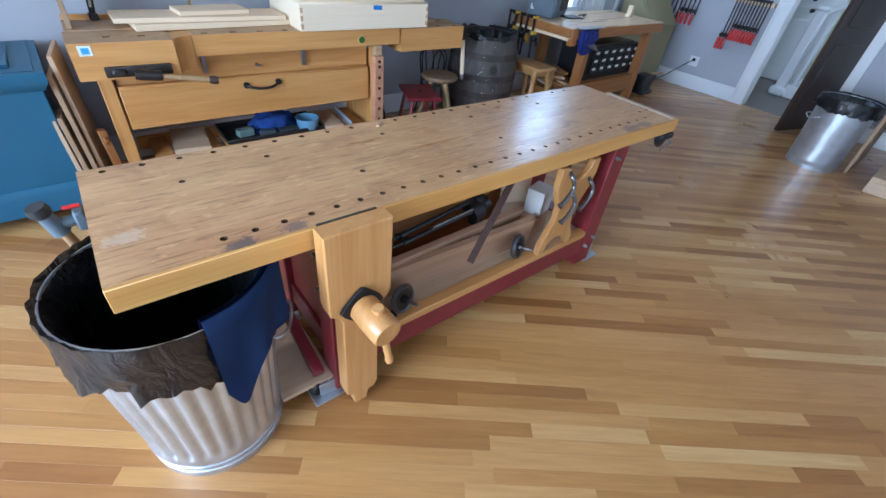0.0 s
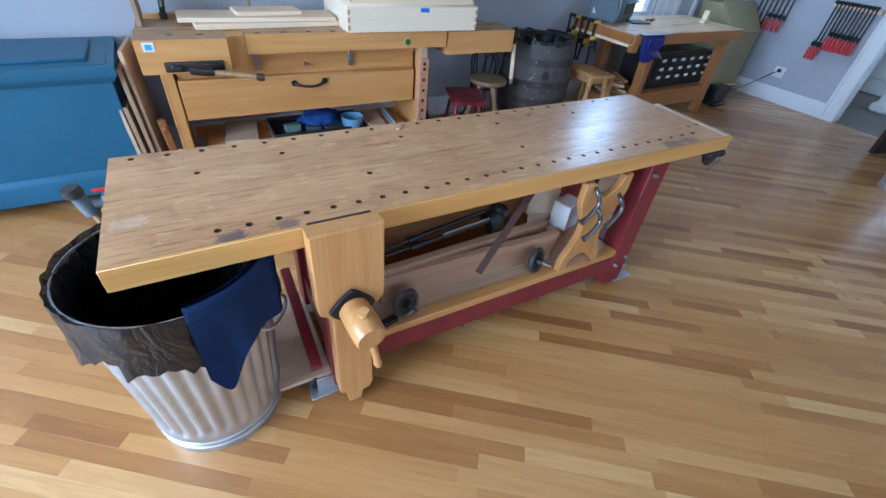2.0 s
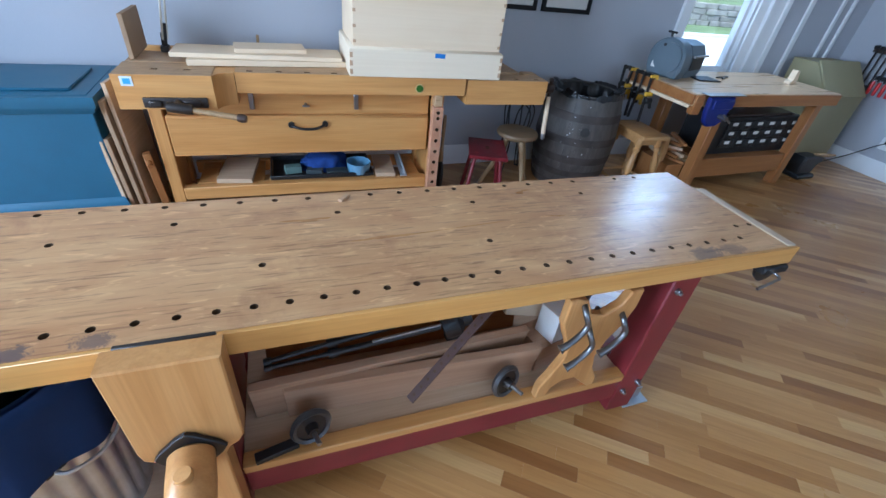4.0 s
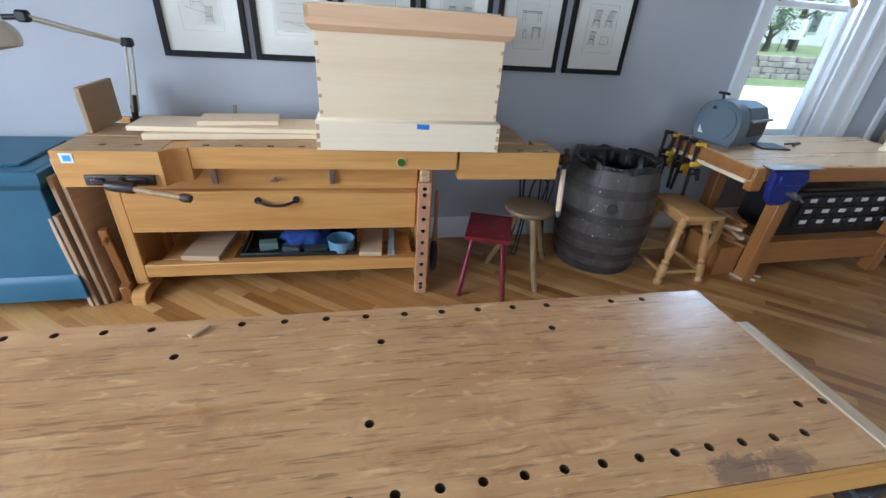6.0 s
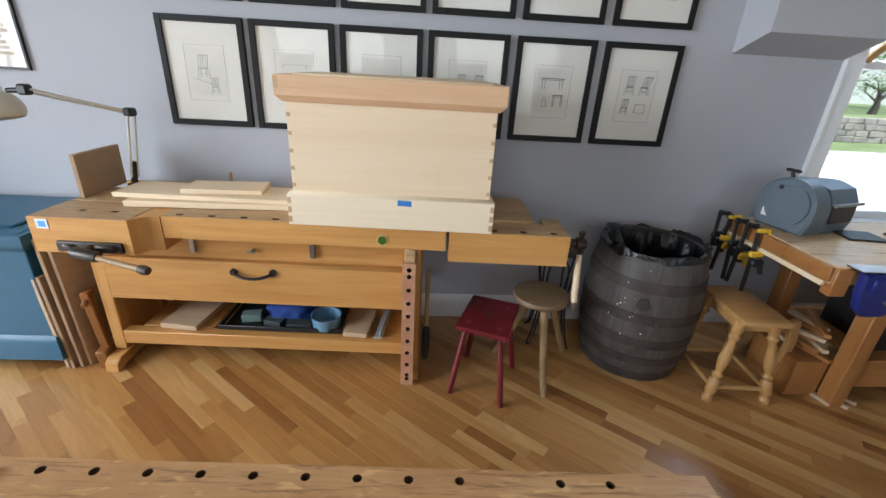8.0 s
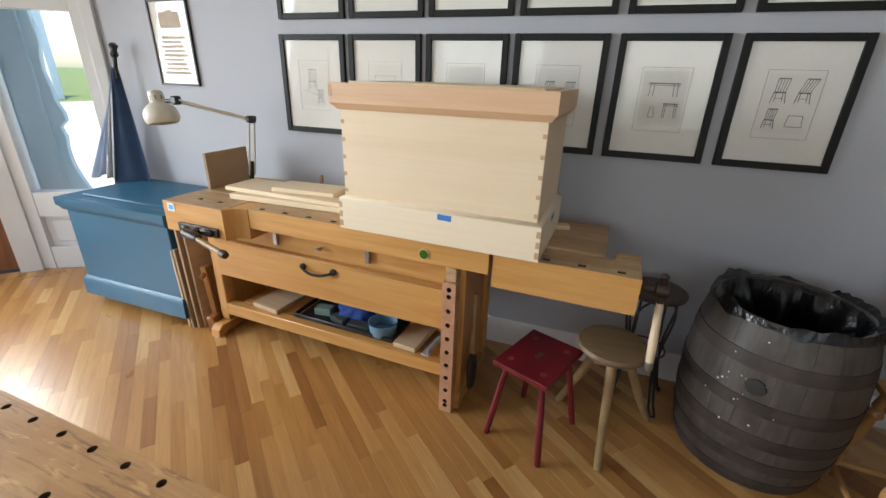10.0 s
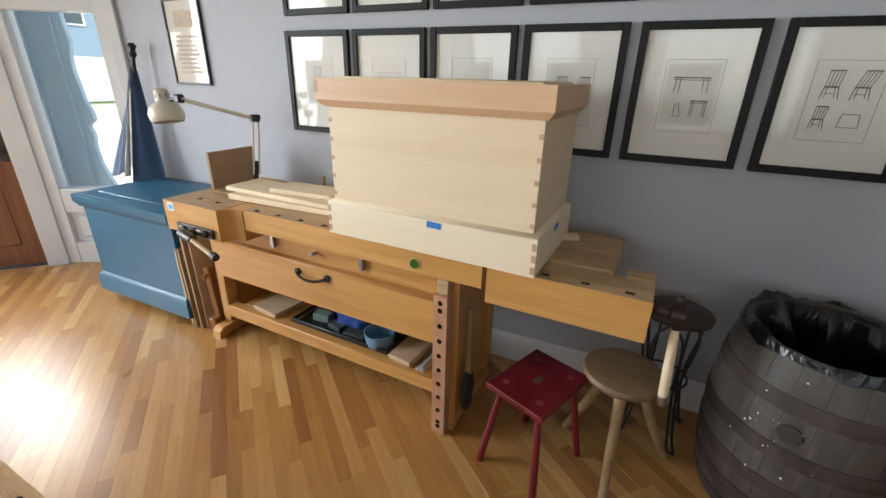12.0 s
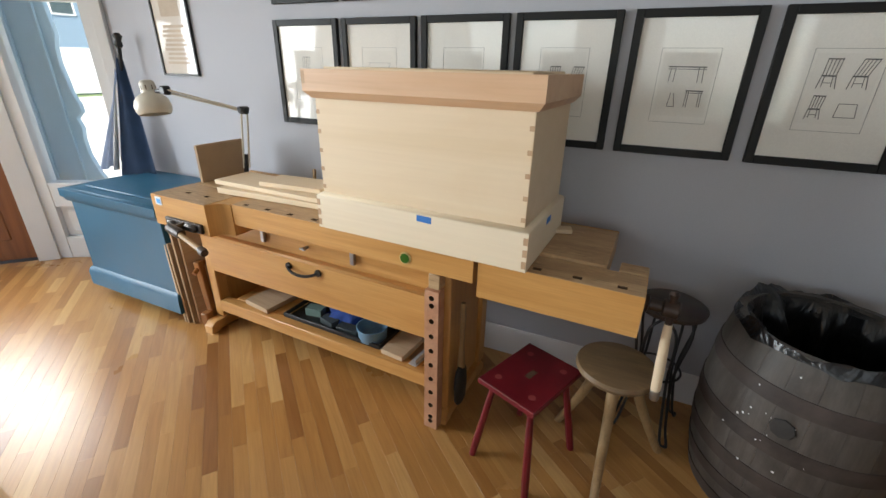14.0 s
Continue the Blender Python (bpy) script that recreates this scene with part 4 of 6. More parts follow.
ruler = single("hole_strip", drilled_slab(-0.26, -0.014, 0, 0.26, 0.014, 0.006, [(-0.24 + 0.03 * k, 0) for k in range(17)], 0.005), plain("brown_strip", (0.10, 0.055, 0.045), 0.5), "dark perforated strip leaning against the boards", "strip", m=RB @ Matrix.Translation((1.278, 0.085, 0.562)) @ Vector((0.42, 0.17, 0.33)).to_track_quat("X", "Z").to_matrix().to_4x4())
tripod = thing("camera_tripod", RB @ pose(1.0, 0.20, 0.46, 0, 0, 2), "folded black tripod lying on the shelf boards", "tripod")
for dy, dz in ((-0.03, 0), (0.03, 0), (0, 0.03)):
    part("leg", merge(rod((-0.30, dy * 0.4, dz * 0.4), (-0.10, dy * 0.7, dz * 0.7 + 0.02), 0.007), rod((-0.12, dy * 0.7, dz * 0.7 + 0.018), (0.22, dy, dz + 0.05), 0.010), rod((-0.13, dy * 0.7, dz * 0.7 + 0.017), (-0.10, dy * 0.7, dz * 0.7 + 0.020), 0.014), rod((-0.31, dy * 0.4, dz * 0.4 - 0.001), (-0.29, dy * 0.4, dz * 0.4 + 0.001), 0.011)), BLACK, tripod)
part("head", merge(moved(lathe([(0, 0), (0.05, 0), (0.055, 0.05), (0.035, 0.07), (0.035, 0.10), (0, 0.10)], 20), pose(0.24, 0, 0.02, 0, 70, 0)), box(0.26, -0.03, -0.06, 0.31, 0.03, 0.10, 0.012)), BLACK, tripod)
part("pan_bar", rod((0.0, -0.035, 0.05), (0.22, -0.035, 0.065), 0.005), STEEL, tripod)
board("black_case", (0.12, 0.03, 0.02), RB @ pose(0.70, 0.035, 0.2525, 0, 0, 12), BLACK, "small black tool case on the bench ledge", "tool")
chip = board("wood_chip", (0.05, 0.016, 0.008), RB @ pose(0.975, 0.535, TOP + 0.0008, 0, 0, 50), PALE_Z, "small brown wood offcut on the bench top", "offcut")

# ---- ribbed steel bin under the bench end ----
def ribbed_can(name, m, r0, r1, h, label, liner_drop, seed, ribs=30, rib_depth=0.011):
    """Galvanised can with pressed ribs, rolled rim and foot band, and a liner turned over the rim."""
    ob = thing(name, m, label, "bin")
    seg = ribs * 6
    bm, rings = bmesh.new(), []
    rows = [0.0, 0.03, 0.032, 0.06, 0.062, 0.085, 0.11, 0.13, 0.3, 0.4, h - 0.14, h - 0.12, h - 0.09, h - 0.03, h]
    for z in rows:
        ring = []
        base = r0 + (r1 - r0) * z / h + (0.004 if z in (0.0, 0.03, 0.06, 0.085) else 0)
        deep = rib_depth if 0.12 < z < h - 0.1 else 0.0
        for k in range(seg):
            a = 2 * math.pi * k / seg
            wave = (max(0.0, math.cos(a * ribs)) ** 0.6) if deep else 0
            ring.append(bm.verts.new(((base - deep * wave) * math.cos(a), (base - deep * wave) * math.sin(a), z)))
        rings.append(ring)
    for a, b in zip(rings, rings[1:]):
        for k in range(seg):
            bm.faces.new((a[k], a[(k + 1) % seg], b[(k + 1) % seg], b[k]))
    bm.faces.new(rings[0][::-1])
    part("body", bm, ZINC, ob, angle=60)
    part("rim", lathe([(r1 - 0.003, h - 0.008), (r1 + 0.002, h - 0.008), (r1 + 0.004, h - 0.002), (r1 + 0.002, h + 0.003), (r1 - 0.003, h + 0.003)], 72, closed=True), ZINC, ob)
    for s in (-1, 1):
        part("handle", tube(curve_through([(-0.07, s * (r1 - 0.01), h - 0.16), (-0.065, s * (r1 + 0.03), h - 0.17), (0, s * (r1 + 0.04), h - 0.19), (0.065, s * (r1 + 0.03), h - 0.17), (0.07, s * (r1 - 0.01), h - 0.16)], 5), 0.005), ZINC, ob)
    # liner: inside surface, over the rim, hanging skirt with an uneven hem
    rr = random.Random(seed)
    bm, rings, seg = bmesh.new(), [], 96
    levels = [("in", 0.02), ("in", 0.3), ("in", h - 0.10), ("in", h - 0.02), ("rim", h + 0.012), ("out", 0.03), ("out", 0.35), ("out", 0.7), ("out", 1.0)]
    for n, (kind, v) in enumerate(levels):
        ring = []
        for k in range(seg):
            a = 2 * math.pi * k / seg
            crease = noise.noise(Vector((math.cos(a) * 9, math.sin(a) * 9, n * 1.3 + seed)))
            fine = noise.noise(Vector((math.cos(a) * 24, math.sin(a) * 24, n * 2.1 + seed)))
            drop = liner_drop * (0.82 + 0.35 * noise.noise(Vector((math.cos(a) * 2.2, math.sin(a) * 2.2, seed))) + 0.12 * crease)
            if kind == "in":
                r, z = (r0 + (r1 - r0) * v / h) - 0.012 - 0.022 * abs(crease) - 0.006 * fine, v
            elif kind == "rim":
                r, z = r1 + 0.012 + 0.007 * fine, v + 0.003 + 0.009 * crease
            else:
                z = h - drop * v
                r = (r0 + (r1 - r0) * z / h) + 0.014 + 0.008 * v + (0.026 * v + 0.006) * crease + 0.012 * v * fine
            ring.append(bm.verts.new((r * math.cos(a), r * math.sin(a), z)))
        rings.append(ring)
    for a, b in zip(rings, rings[1:]):
        for k in range(seg):
            bm.faces.new((a[k], a[(k + 1) % seg], b[(k + 1) % seg], b[k]))
    bm.faces.new(rings[0])
    bmesh.ops.recalc_face_normals(bm, faces=bm.faces)
    part("liner", bm, LINER, ob, "black plastic liner folded over the rim", angle=75)
    return ob


CAN = pose(0.308, 1.795, 0)
can = ribbed_can("trash_can", CAN @ pose(0, 0, 0, 0, 0, 55), 0.200, 0.253, 0.685, "ribbed galvanised bin with black liner under the bench end", 0.20, 3.0)


def draped_cloth(m, r1, h, a0, a1, drop_in, drop_out):
    """A cloth hung over the can's rim."""
    bm, rows = bmesh.new(), []
    cols, steps = 26, 26
    for k in range(cols + 1):
        u = k / cols
        a = a0 + (a1 - a0) * u
        low = drop_out * (0.50 + 0.60 * math.exp(-((u - 0.14) / 0.15) ** 2) + 0.14 * u)
        row = []
        for n in range(steps + 1):
            v = n / steps
            if v < 0.2:
                r, z = r1 - 0.022 - 0.012 * (0.2 - v) / 0.2, h - drop_in * (0.2 - v) / 0.2
            elif v < 0.3:
                w = (v - 0.2) / 0.1
                r, z = r1 - 0.020 + 0.046 * w, h + 0.020 * math.sin(math.pi * w) + 0.006
            else:
                w = (v - 0.3) / 0.7
                fold = 0.5 + 0.5 * math.sin(u * 15 + 1.2 + w)
                r, z = r1 + 0.026 + 0.020 * w * fold + 0.006 * w - 0.045 * w * (low / 0.7), h - low * w
            row.append(bm.verts.new((r * math.cos(a), r * math.sin(a), z)))
        rows.append(row)
    for a, b in zip(rows, rows[1:]):
        for n in range(steps):
            bm.faces.new((a[n], b[n], b[n + 1], a[n + 1]))
    bmesh.ops.solidify(bm, geom=bm.faces[:], thickness=0.003)
    return single("cloth", bm, CLOTH, "navy blue rag draped over the bin's lined rim", "cloth", m=m, angle=80)


draped_cloth(CAN, 0.253, 0.70, radians(-85), radians(-20), 0.18, 0.30)

# grey cramp fixed to the bench's end
gun = thing("bench_cramp", pose(0.0, 0.0, 0), "grey metal cramp with wooden handle at the bench end", "clamp")
part("body", merge(rod((0.125, 2.165, 0.655), (0.105, 2.16, 0.725), 0.024, 0.020, 18), rod((0.118, 2.165, 0.68), (0.192, 2.17, 0.685), 0.016), box(0.165, 2.14, 0.655, 0.1925, 2.20, 0.715, 0.005)), GREY_MACHINE, gun)
part("cap", spindle((0.105, 2.16, 0.722), (0.098, 2.158, 0.752), [(0, 0.024), (0.4, 0.028), (1, 0.024)], 20), RUBBER, gun)
part("handle", spindle((0.128, 2.166, 0.66), (0.17, 2.18, 0.42), [(0, 0.013), (0.3, 0.016), (0.9, 0.015), (1, 0.011)], 14), STOOL_LEG, gun)
part("screw", rod((0.15, 2.15, 0.735), (0.19, 2.15, 0.735), 0.006), CLAMP_RED, gun)

# ---- the cabinetmaker's bench against the north wall ----
BB = pose(0.323, 3.404, 0, 0, 0, -2.2)
bench = thing("workbench", BB, "golden beech cabinetmaker's bench with drawer chest and tail vise", "workbench")


def pierced_top(x0, y0, z0, x1, y1, z1, holes, sx, sy):
    """A board with small square dog holes."""
    bm = bmesh.new()
    rim = [bm.verts.new(p) for p in ((x0, y0, z1), (x1, y0, z1), (x1, y1, z1), (x0, y1, z1))]
    edges = [bm.edges.new((rim[k], rim[(k + 1) % 4])) for k in range(4)]
    for hx, hy in holes:
        ring = [bm.verts.new((hx + dx * sx, hy + dy * sy, z1)) for dx, dy in ((-1, -1), (1, -1), (1, 1), (-1, 1))]
        low = [bm.verts.new((v.co.x, v.co.y, z1 - 0.06)) for v in ring]
        edges += [bm.edges.new((ring[k], ring[(k + 1) % 4])) for k in range(4)]
        # dog hole sides and bottom are coloured dark, as shade
        for k in range(4):
            bm.faces.new((ring[k], low[k], low[(k + 1) % 4], ring[(k + 1) % 4])).material_index = 1
        bm.faces.new(low).material_index = 1
    bmesh.ops.triangle_fill(bm, use_beauty=True, use_dissolve=False, edges=edges, normal=(0, 0, 1))
    base = [bm.verts.new((v.co.x, v.co.y, z0)) for v in rim]
    for k in range(4):
        n = (k + 1) % 4
        bm.faces.new((rim[k], base[k], base[n], rim[n]))
    bm.faces.new(base[::-1])
    bmesh.ops.recalc_face_normals(bm, faces=bm.faces)
    return bm


Z = 0.879
part("top", pierced_top(0.01, 0.165, Z - 0.10, 1.79, 0.40, Z, [(0.31, 0.19)], 0.016, 0.011), BEECH_TOP, bench, "worn and stained bench top")
part("top", box(1.79, 0.165, Z - 0.10, 2.22, 0.545, Z, 0.004), BEECH_TOP, bench)
part("tray_floor", box(0.01, 0.40, Z - 0.05, 1.79, 0.53, Z - 0.035, 0.002), BEECH_TOP, bench)
part("tray_back", box(0.01, 0.53, Z - 0.09, 2.22, 0.555, Z, 0.003), BEECH, bench)
DOGS = [(0.16 + 0.1425 * k, 0.028) for k in range(11)]
part("front_apron", pierced_top(0.517, 0.0, Z - 0.105, 1.785, 0.163, Z - 0.002, [d for d in DOGS if d[0] > 0.55], 0.015, 0.010), BEECH, bench)
part("worn_skin", pierced_top(0.519, 0.002, Z - 0.070, 1.783, 0.161, Z - 0.0003, [d for d in DOGS if d[0] > 0.55], 0.0155, 0.0105), BEECH_TOP, bench, "worn greyish bench surface")
# front vise block standing proud of the apron, with its hollowed shoulder
jaw = part("front_vise", pierced_top(0.0, -0.075, Z - 0.165, 0.42, 0.163, Z - 0.004, [d for d in DOGS if d[0] < 0.4], 0.015, 0.010), BEECH, bench)
part("worn_skin", pierced_top(0.002, -0.073, Z - 0.072, 0.418, 0.161, Z - 0.002, [d for d in DOGS if d[0] < 0.4], 0.0155, 0.0105), BEECH_TOP, jaw, "worn greyish top of the vise block")
hollow = [(0.421, -0.075), (0.432, -0.045), (0.448, -0.022), (0.472, -0.008), (0.515, -0.004), (0.515, 0.16), (0.421, 0.16)]
bm = slab([(x, y) for x, y in hollow], 0.161, 0.001)
bm.transform(Matrix(((1, 0, 0, 0), (0, 0, 1, 0), (0, 1, 0, Z - 0.165), (0, 0, 0, 1))))
part("shoulder", bm, BEECH_Z, jaw)
AHEAD = pose(0, -0.07, 0)
part("vise_plate", moved(merge(box(0.105, -0.022, Z - 0.155, 0.385, -0.004, Z - 0.105, 0.012, segments=2), box(0.13, -0.035, Z - 0.15, 0.19, -0.015, Z - 0.115, 0.012), box(0.27, -0.04, Z - 0.15, 0.36, -0.018, Z - 0.11, 0.014)), AHEAD), IRON, jaw, "dark cast-iron vise plate")
part("vise_screw", moved(merge(rod((0.25, 0.0, Z - 0.132), (0.265, -0.085, Z - 0.135), 0.022, seg=16), spindle((0.215, -0.072, Z - 0.130), (0.325, -0.085, Z - 0.142), [(0, 0.022), (0.2, 0.025), (0.8, 0.025), (1, 0.022)], 16)), AHEAD), IRON, jaw)
part("vise_handle", moved(spindle((0.26, -0.078, Z - 0.135), (0.525, -0.13, Z - 0.166), [(0, 0.012), (0.9, 0.014), (1, 0.014)], 14), AHEAD), STOOL_LEG, jaw, "worn wooden vise bar")
part("bar_end", moved(spindle((0.52, -0.129, Z - 0.1655), (0.56, -0.137, Z - 0.170), [(0, 0.018), (0.5, 0.021), (1, 0.017)], 14), AHEAD), plain("dark_bar_knob", (0.05, 0.028, 0.018), 0.5), jaw)
part("sticker", moved(box(0.035, -0.0075, Z - 0.055, 0.085, -0.0055, Z - 0.012, 0), AHEAD), plain("white_sticker", (0.70, 0.76, 0.80), 0.5), jaw, "white square sticker with a blue mark")
part("sticker_mark", moved(box(0.046, -0.0085, Z - 0.047, 0.076, -0.0076, Z - 0.021, 0), AHEAD), plain("blue_sticker_mark", (0.08, 0.36, 0.75), 0.5), jaw)
# tail vise
tail = part("tail_vise", pierced_top(1.80, 0.008, Z - 0.160, 2.355, 0.165, Z - 0.014, [(2.005, 0.045), (2.142, 0.045), (2.284, 0.045)], 0.015, 0.010), BEECH, bench)
part("worn_skin", pierced_top(1.802, 0.010, Z - 0.080, 2.353, 0.163, Z - 0.012, [(2.005, 0.045), (2.142, 0.045), (2.284, 0.045)], 0.0155, 0.0105), BEECH_TOP, tail, "worn top of the tail vise")
part("horn", box(2.26, 0.167, Z - 0.10, 2.355, 0.245, Z - 0.008, 0.004), BEECH_TOP, tail)
part("level_vial", moved(lathe([(0, 0), (0.026, 0), (0.026, 0.003), (0, 0.003)], 24), pose(1.497, -0.0008, Z - 0.066, 90, 0, 0)), plain("pale_wood_ring", (0.55, 0.40, 0.16), 0.4), bench)
part("level_vial", moved(lathe([(0, 0), (0.020, 0), (0.020, 0.002), (0, 0.002)], 24), pose(1.497, -0.0042, Z - 0.066, 90, 0, 0)), plain("green_vial", (0.05, 0.13, 0.02), 0.2), bench, "round green inset bubble level")
# drawer chest under the top
part("drawer_chest", merge(box(0.14, 0.099, 0.41, 1.60, 0.50, 0.61, 0.004), box(0.14, 0.124, 0.61, 1.60, 0.50, Z - 0.102, 0.002)), BEECH, bench)
part("drawer_front", merge(box(0.135, 0.079, 0.40, 1.59, 0.098, 0.617, 0.004), box(0.135, 0.082, 0.613, 1.59, 0.124, 0.626, 0.006)), BEECH, bench)
part("drawer_pull", moved(merge(tube(curve_through([(0.765, 0.10, 0.575), (0.78, 0.082, 0.570), (0.83, 0.068, 0.562), (0.89, 0.068, 0.562), (0.935, 0.082, 0.572), (0.955, 0.10, 0.579)], 5), 0.0075), rod((0.765, 0.106, 0.577), (0.765, 0.094, 0.577), 0.018), rod((0.955, 0.106, 0.581), (0.955, 0.094, 0.581), 0.018)), pose(0, -0.026, 0)), BLACK, bench, "black iron drawer pull")
part("latch", moved(merge(rod((0.855, 0.15, 0.68), (0.855, 0.115, 0.68), 0.008), box(0.835, 0.112, 0.674, 0.875, 0.12, 0.686, 0.003)), pose(0, -0.026, 0)), STEEL, bench, "small nickel catch")
for px in (0.555, 1.13):
    part("bench_dog", moved(box(px, 0.128, 0.655, px + 0.026, 0.145, 0.772, 0.003), pose(0, -0.026, 0)), STEEL, bench, "steel bench dog")
# trestle legs, sledge feet and the shelf
for x0, y0, f0 in ((0.052, 0.075, 0.0), (1.60, 0.03, 0.03)):
    part("leg", box(x0 + 0.01, y0 + 0.02, 0.075, x0 + 0.075, y0 + 0.09, Z - 0.166 if x0 < 1 else Z - 0.107, 0.005), BEECH_Z, bench)
    part("leg", box(x0 + 0.01, 0.42, 0.075, x0 + 0.075, 0.49, Z - 0.102, 0.005), BEECH_Z, bench)
    foot = slab([(0.0, 0.0), (0.05, 0.0), (0.07, 0.012), (0.37, 0.012), (0.39, 0.0), (0.46, 0.0), (0.465, 0.03), (0.43, 0.07), (0.035, 0.07), (0.005, 0.045)], 0.07, 0.004)
    foot.transform(pose(x0 + 0.078, f0, 0.0, 0, 0, 90))
    part("foot", foot, BEECH, bench)
    part("leg_panel", box(x0 + 0.03, y0 + 0.091, 0.09, x0 + 0.055, 0.419, 0.70, 0.003), BEECH_Z, bench)
dead = part("deadman", drilled_slab(0, 0, 0, 0.70, 0.062, 0.05, [(0.04, 0.031), (0.065, 0.031)] + [(0.13 + 0.072 * k, 0.031) for k in range(8)] + [(0.668, 0.031)], 0.0115), PINK_WOOD, bench, "rosy upright with a row of peg holes")
dead.matrix_basis = Matrix(((0, 1, 0, 1.592), (0, 0, -1, 0.035), (1, 0, 0, 0.005), (0, 0, 0, 1))) @ pose(0, 0, 0)
part("deadman_head", box(1.60, 0.0, 0.7055, 1.65, 0.06, Z - 0.108, 0.004), BEECH_TOP, bench)
part("shelf_rail", box(0.128, 0.090, 0.118, 1.61, 0.15, 0.195, 0.004), BEECH, bench)
part("shelf_rail", box(0.15, 0.44, 0.125, 1.61, 0.47, 0.205, 0.004), BEECH, bench)
for k, x in enumerate((0.20, 0.33, 0.47, 0.60, 0.76, 0.93, 1.12, 1.30, 1.48)):
    part("shelf_slat", box(x, 0.151, 0.180, x + 0.10, 0.439, 0.196, 0.003), BEECH, bench)

# on the bench's lower shelf
board("board", (0.20, 0.33, 0.03), BB @ pose(0.42, 0.285, 0.1965, 0, 0, -6), PLY, "greyish pale board lying on the bench shelf", group="boards under the bench")
tray = thing("tool_tray", BB @ pose(0.62, 0.14, 0.1965), "black metal sharpening tray on the bench shelf", "tray")
part("tray_base", box(0, 0, 0, 0.62, 0.30, 0.004, 0.001), BLACK, tray)
part("tray_rim", merge(box(-0.015, -0.008, 0.004, 0.635, 0.004, 0.030, 0.003), box(-0.015, 0.296, 0.004, 0.635, 0.308, 0.030, 0.003), box(-0.015, 0.004, 0.004, -0.003, 0.296, 0.030, 0.003), box(0.623, 0.004, 0.004, 0.635, 0.296, 0.030, 0.003)), BLACK, tray)
board("sharpening_stone", (0.10, 0.06, 0.045), BB @ pose(0.745, 0.24, 0.201, 0, 0, 10), plain("green_stone", (0.16, 0.24, 0.21), 0.7), "grey-green sharpening stone in the tray", "stone", "stones in the tray")
board("sharpening_stone", (0.10, 0.055, 0.035), BB @ pose(0.88, 0.20, 0.201, 0, 0, -12), plain("dark_stone", (0.05, 0.065, 0.07), 0.6), "dark grey sharpening stone in the tray", "stone", "stones in the tray")
board("sharpening_stone", (0.13, 0.06, 0.03), BB @ pose(1.02, 0.19, 0.201, 0, 0, 4), plain("dark_stone_b", (0.04, 0.05, 0.05), 0.6), "dark grey sharpening stone in the tray", "stone", "stones in the tray")


def crumpled(name, m, sx, sy, h, material, label, category, seed):
    """A heap of crumpled cloth."""
    bm = bmesh.new()
    bmesh.ops.create_icosphere(bm, subdivisions=4, radius=1)
    for v in bm.verts:
        n = v.co.normalized()
        f = 1 + 0.30 * noise.noise(n * 2.2 + Vector((seed, 0, 0))) + 0.16 * (1 - 2 * abs(noise.noise(n * 4.5 + Vector((0, seed, 0)))))
        v.co = Vector((n.x * sx * f, n.y * sy * f, max(0.0, n.z) * h * f))
    return single(name, bm, material, label, category, m=m, angle=70)


crumpled("rag", BB @ pose(0.95, 0.31, 0.2015), 0.15, 0.09, 0.10, RAG, "crumpled bright blue rag in the tray", "cloth", 2.0)
single("bowl", lathe([(0, 0), (0.062, 0), (0.072, 0.01), (0.078, 0.07), (0.082, 0.078), (0.076, 0.078), (0.070, 0.015), (0, 0.012)], 32), plain("powder_blue_enamel", (0.17, 0.34, 0.50), 0.35), "powder blue bowl in the sharpening tray", "bowl", m=BB @ pose(1.165, 0.20, 0.2015))
board("board", (0.13, 0.30, 0.028), BB @ pose(1.345, 0.265, 0.1965, 0, 0, -4), PLY, "short pale board lying on the bench shelf", group="boards under the bench")
single("steel_straightedge", merge(box(0, 0, 0, 0.045, 0.36, 0.006, 0.001), box(0.03, 0.01, 0.006, 0.036, 0.35, 0.03, 0.001)), plain("satin_aluminium", (0.52, 0.55, 0.58), 0.42, 0.35), "bright steel straightedge on the bench shelf", "straightedge", m=BB @ pose(1.435, 0.11, 0.2005, 0, 0, -5))

# ---- new pine tool chest standing on the bench ----
TC = pose(1.418, 3.338, Z + 0.001, 0, 0, -2.6)
W, D, H = 0.885, 0.50, 0.61
pine = thing("tool_chest", TC, "new unpainted pine tool chest with dovetailed corners and rosy lid band", "chest")
part("body", box(0.018, 0.018, 0.0, W - 0.018, D - 0.018, H - 0.085, 0.002), PALE, pine)
prof = [(-0.003, 0), (-0.003, 0.134), (0.002, 0.142), (0.0175, 0.150), (0.0175, 0.0)]
for name, material, rows in (("plinth", PLINTH_PINE, prof), ("lid_band", PINKPINE, [(-0.012, H - 0.075), (-0.012, H), (0.020, H), (0.020, H - 0.100), (0.010, H - 0.100)])):
    bm = bmesh.new()
    loops = []
    for cx, cy, sx, sy in ((0, 0, 1, 1), (W, 0, -1, 1), (W, D, -1, -1), (0, D, 1, -1)):
        loops.append([bm.verts.new((cx + sx * d, cy + sy * d, z)) for d, z in rows])
    for k in range(4):
        a, b = loops[k], loops[(k + 1) % 4]
        for n in range(len(rows)):
            bm.faces.new((a[n], a[(n + 1) % len(rows)], b[(n + 1) % len(rows)], b[n]))
    bmesh.ops.recalc_face_normals(bm, faces=bm.faces)
    part(name, bm, material, pine, "rosy chamfered lid band" if name == "lid_band" else "")
part("lid", merge(box(0.02, 0.02, H - 0.085, W - 0.02, D - 0.02, H - 0.002, 0.001), box(0.045, 0.045, H - 0.003, W - 0.045, D - 0.045, H + 0.008, 0.003)), PALE, pine)


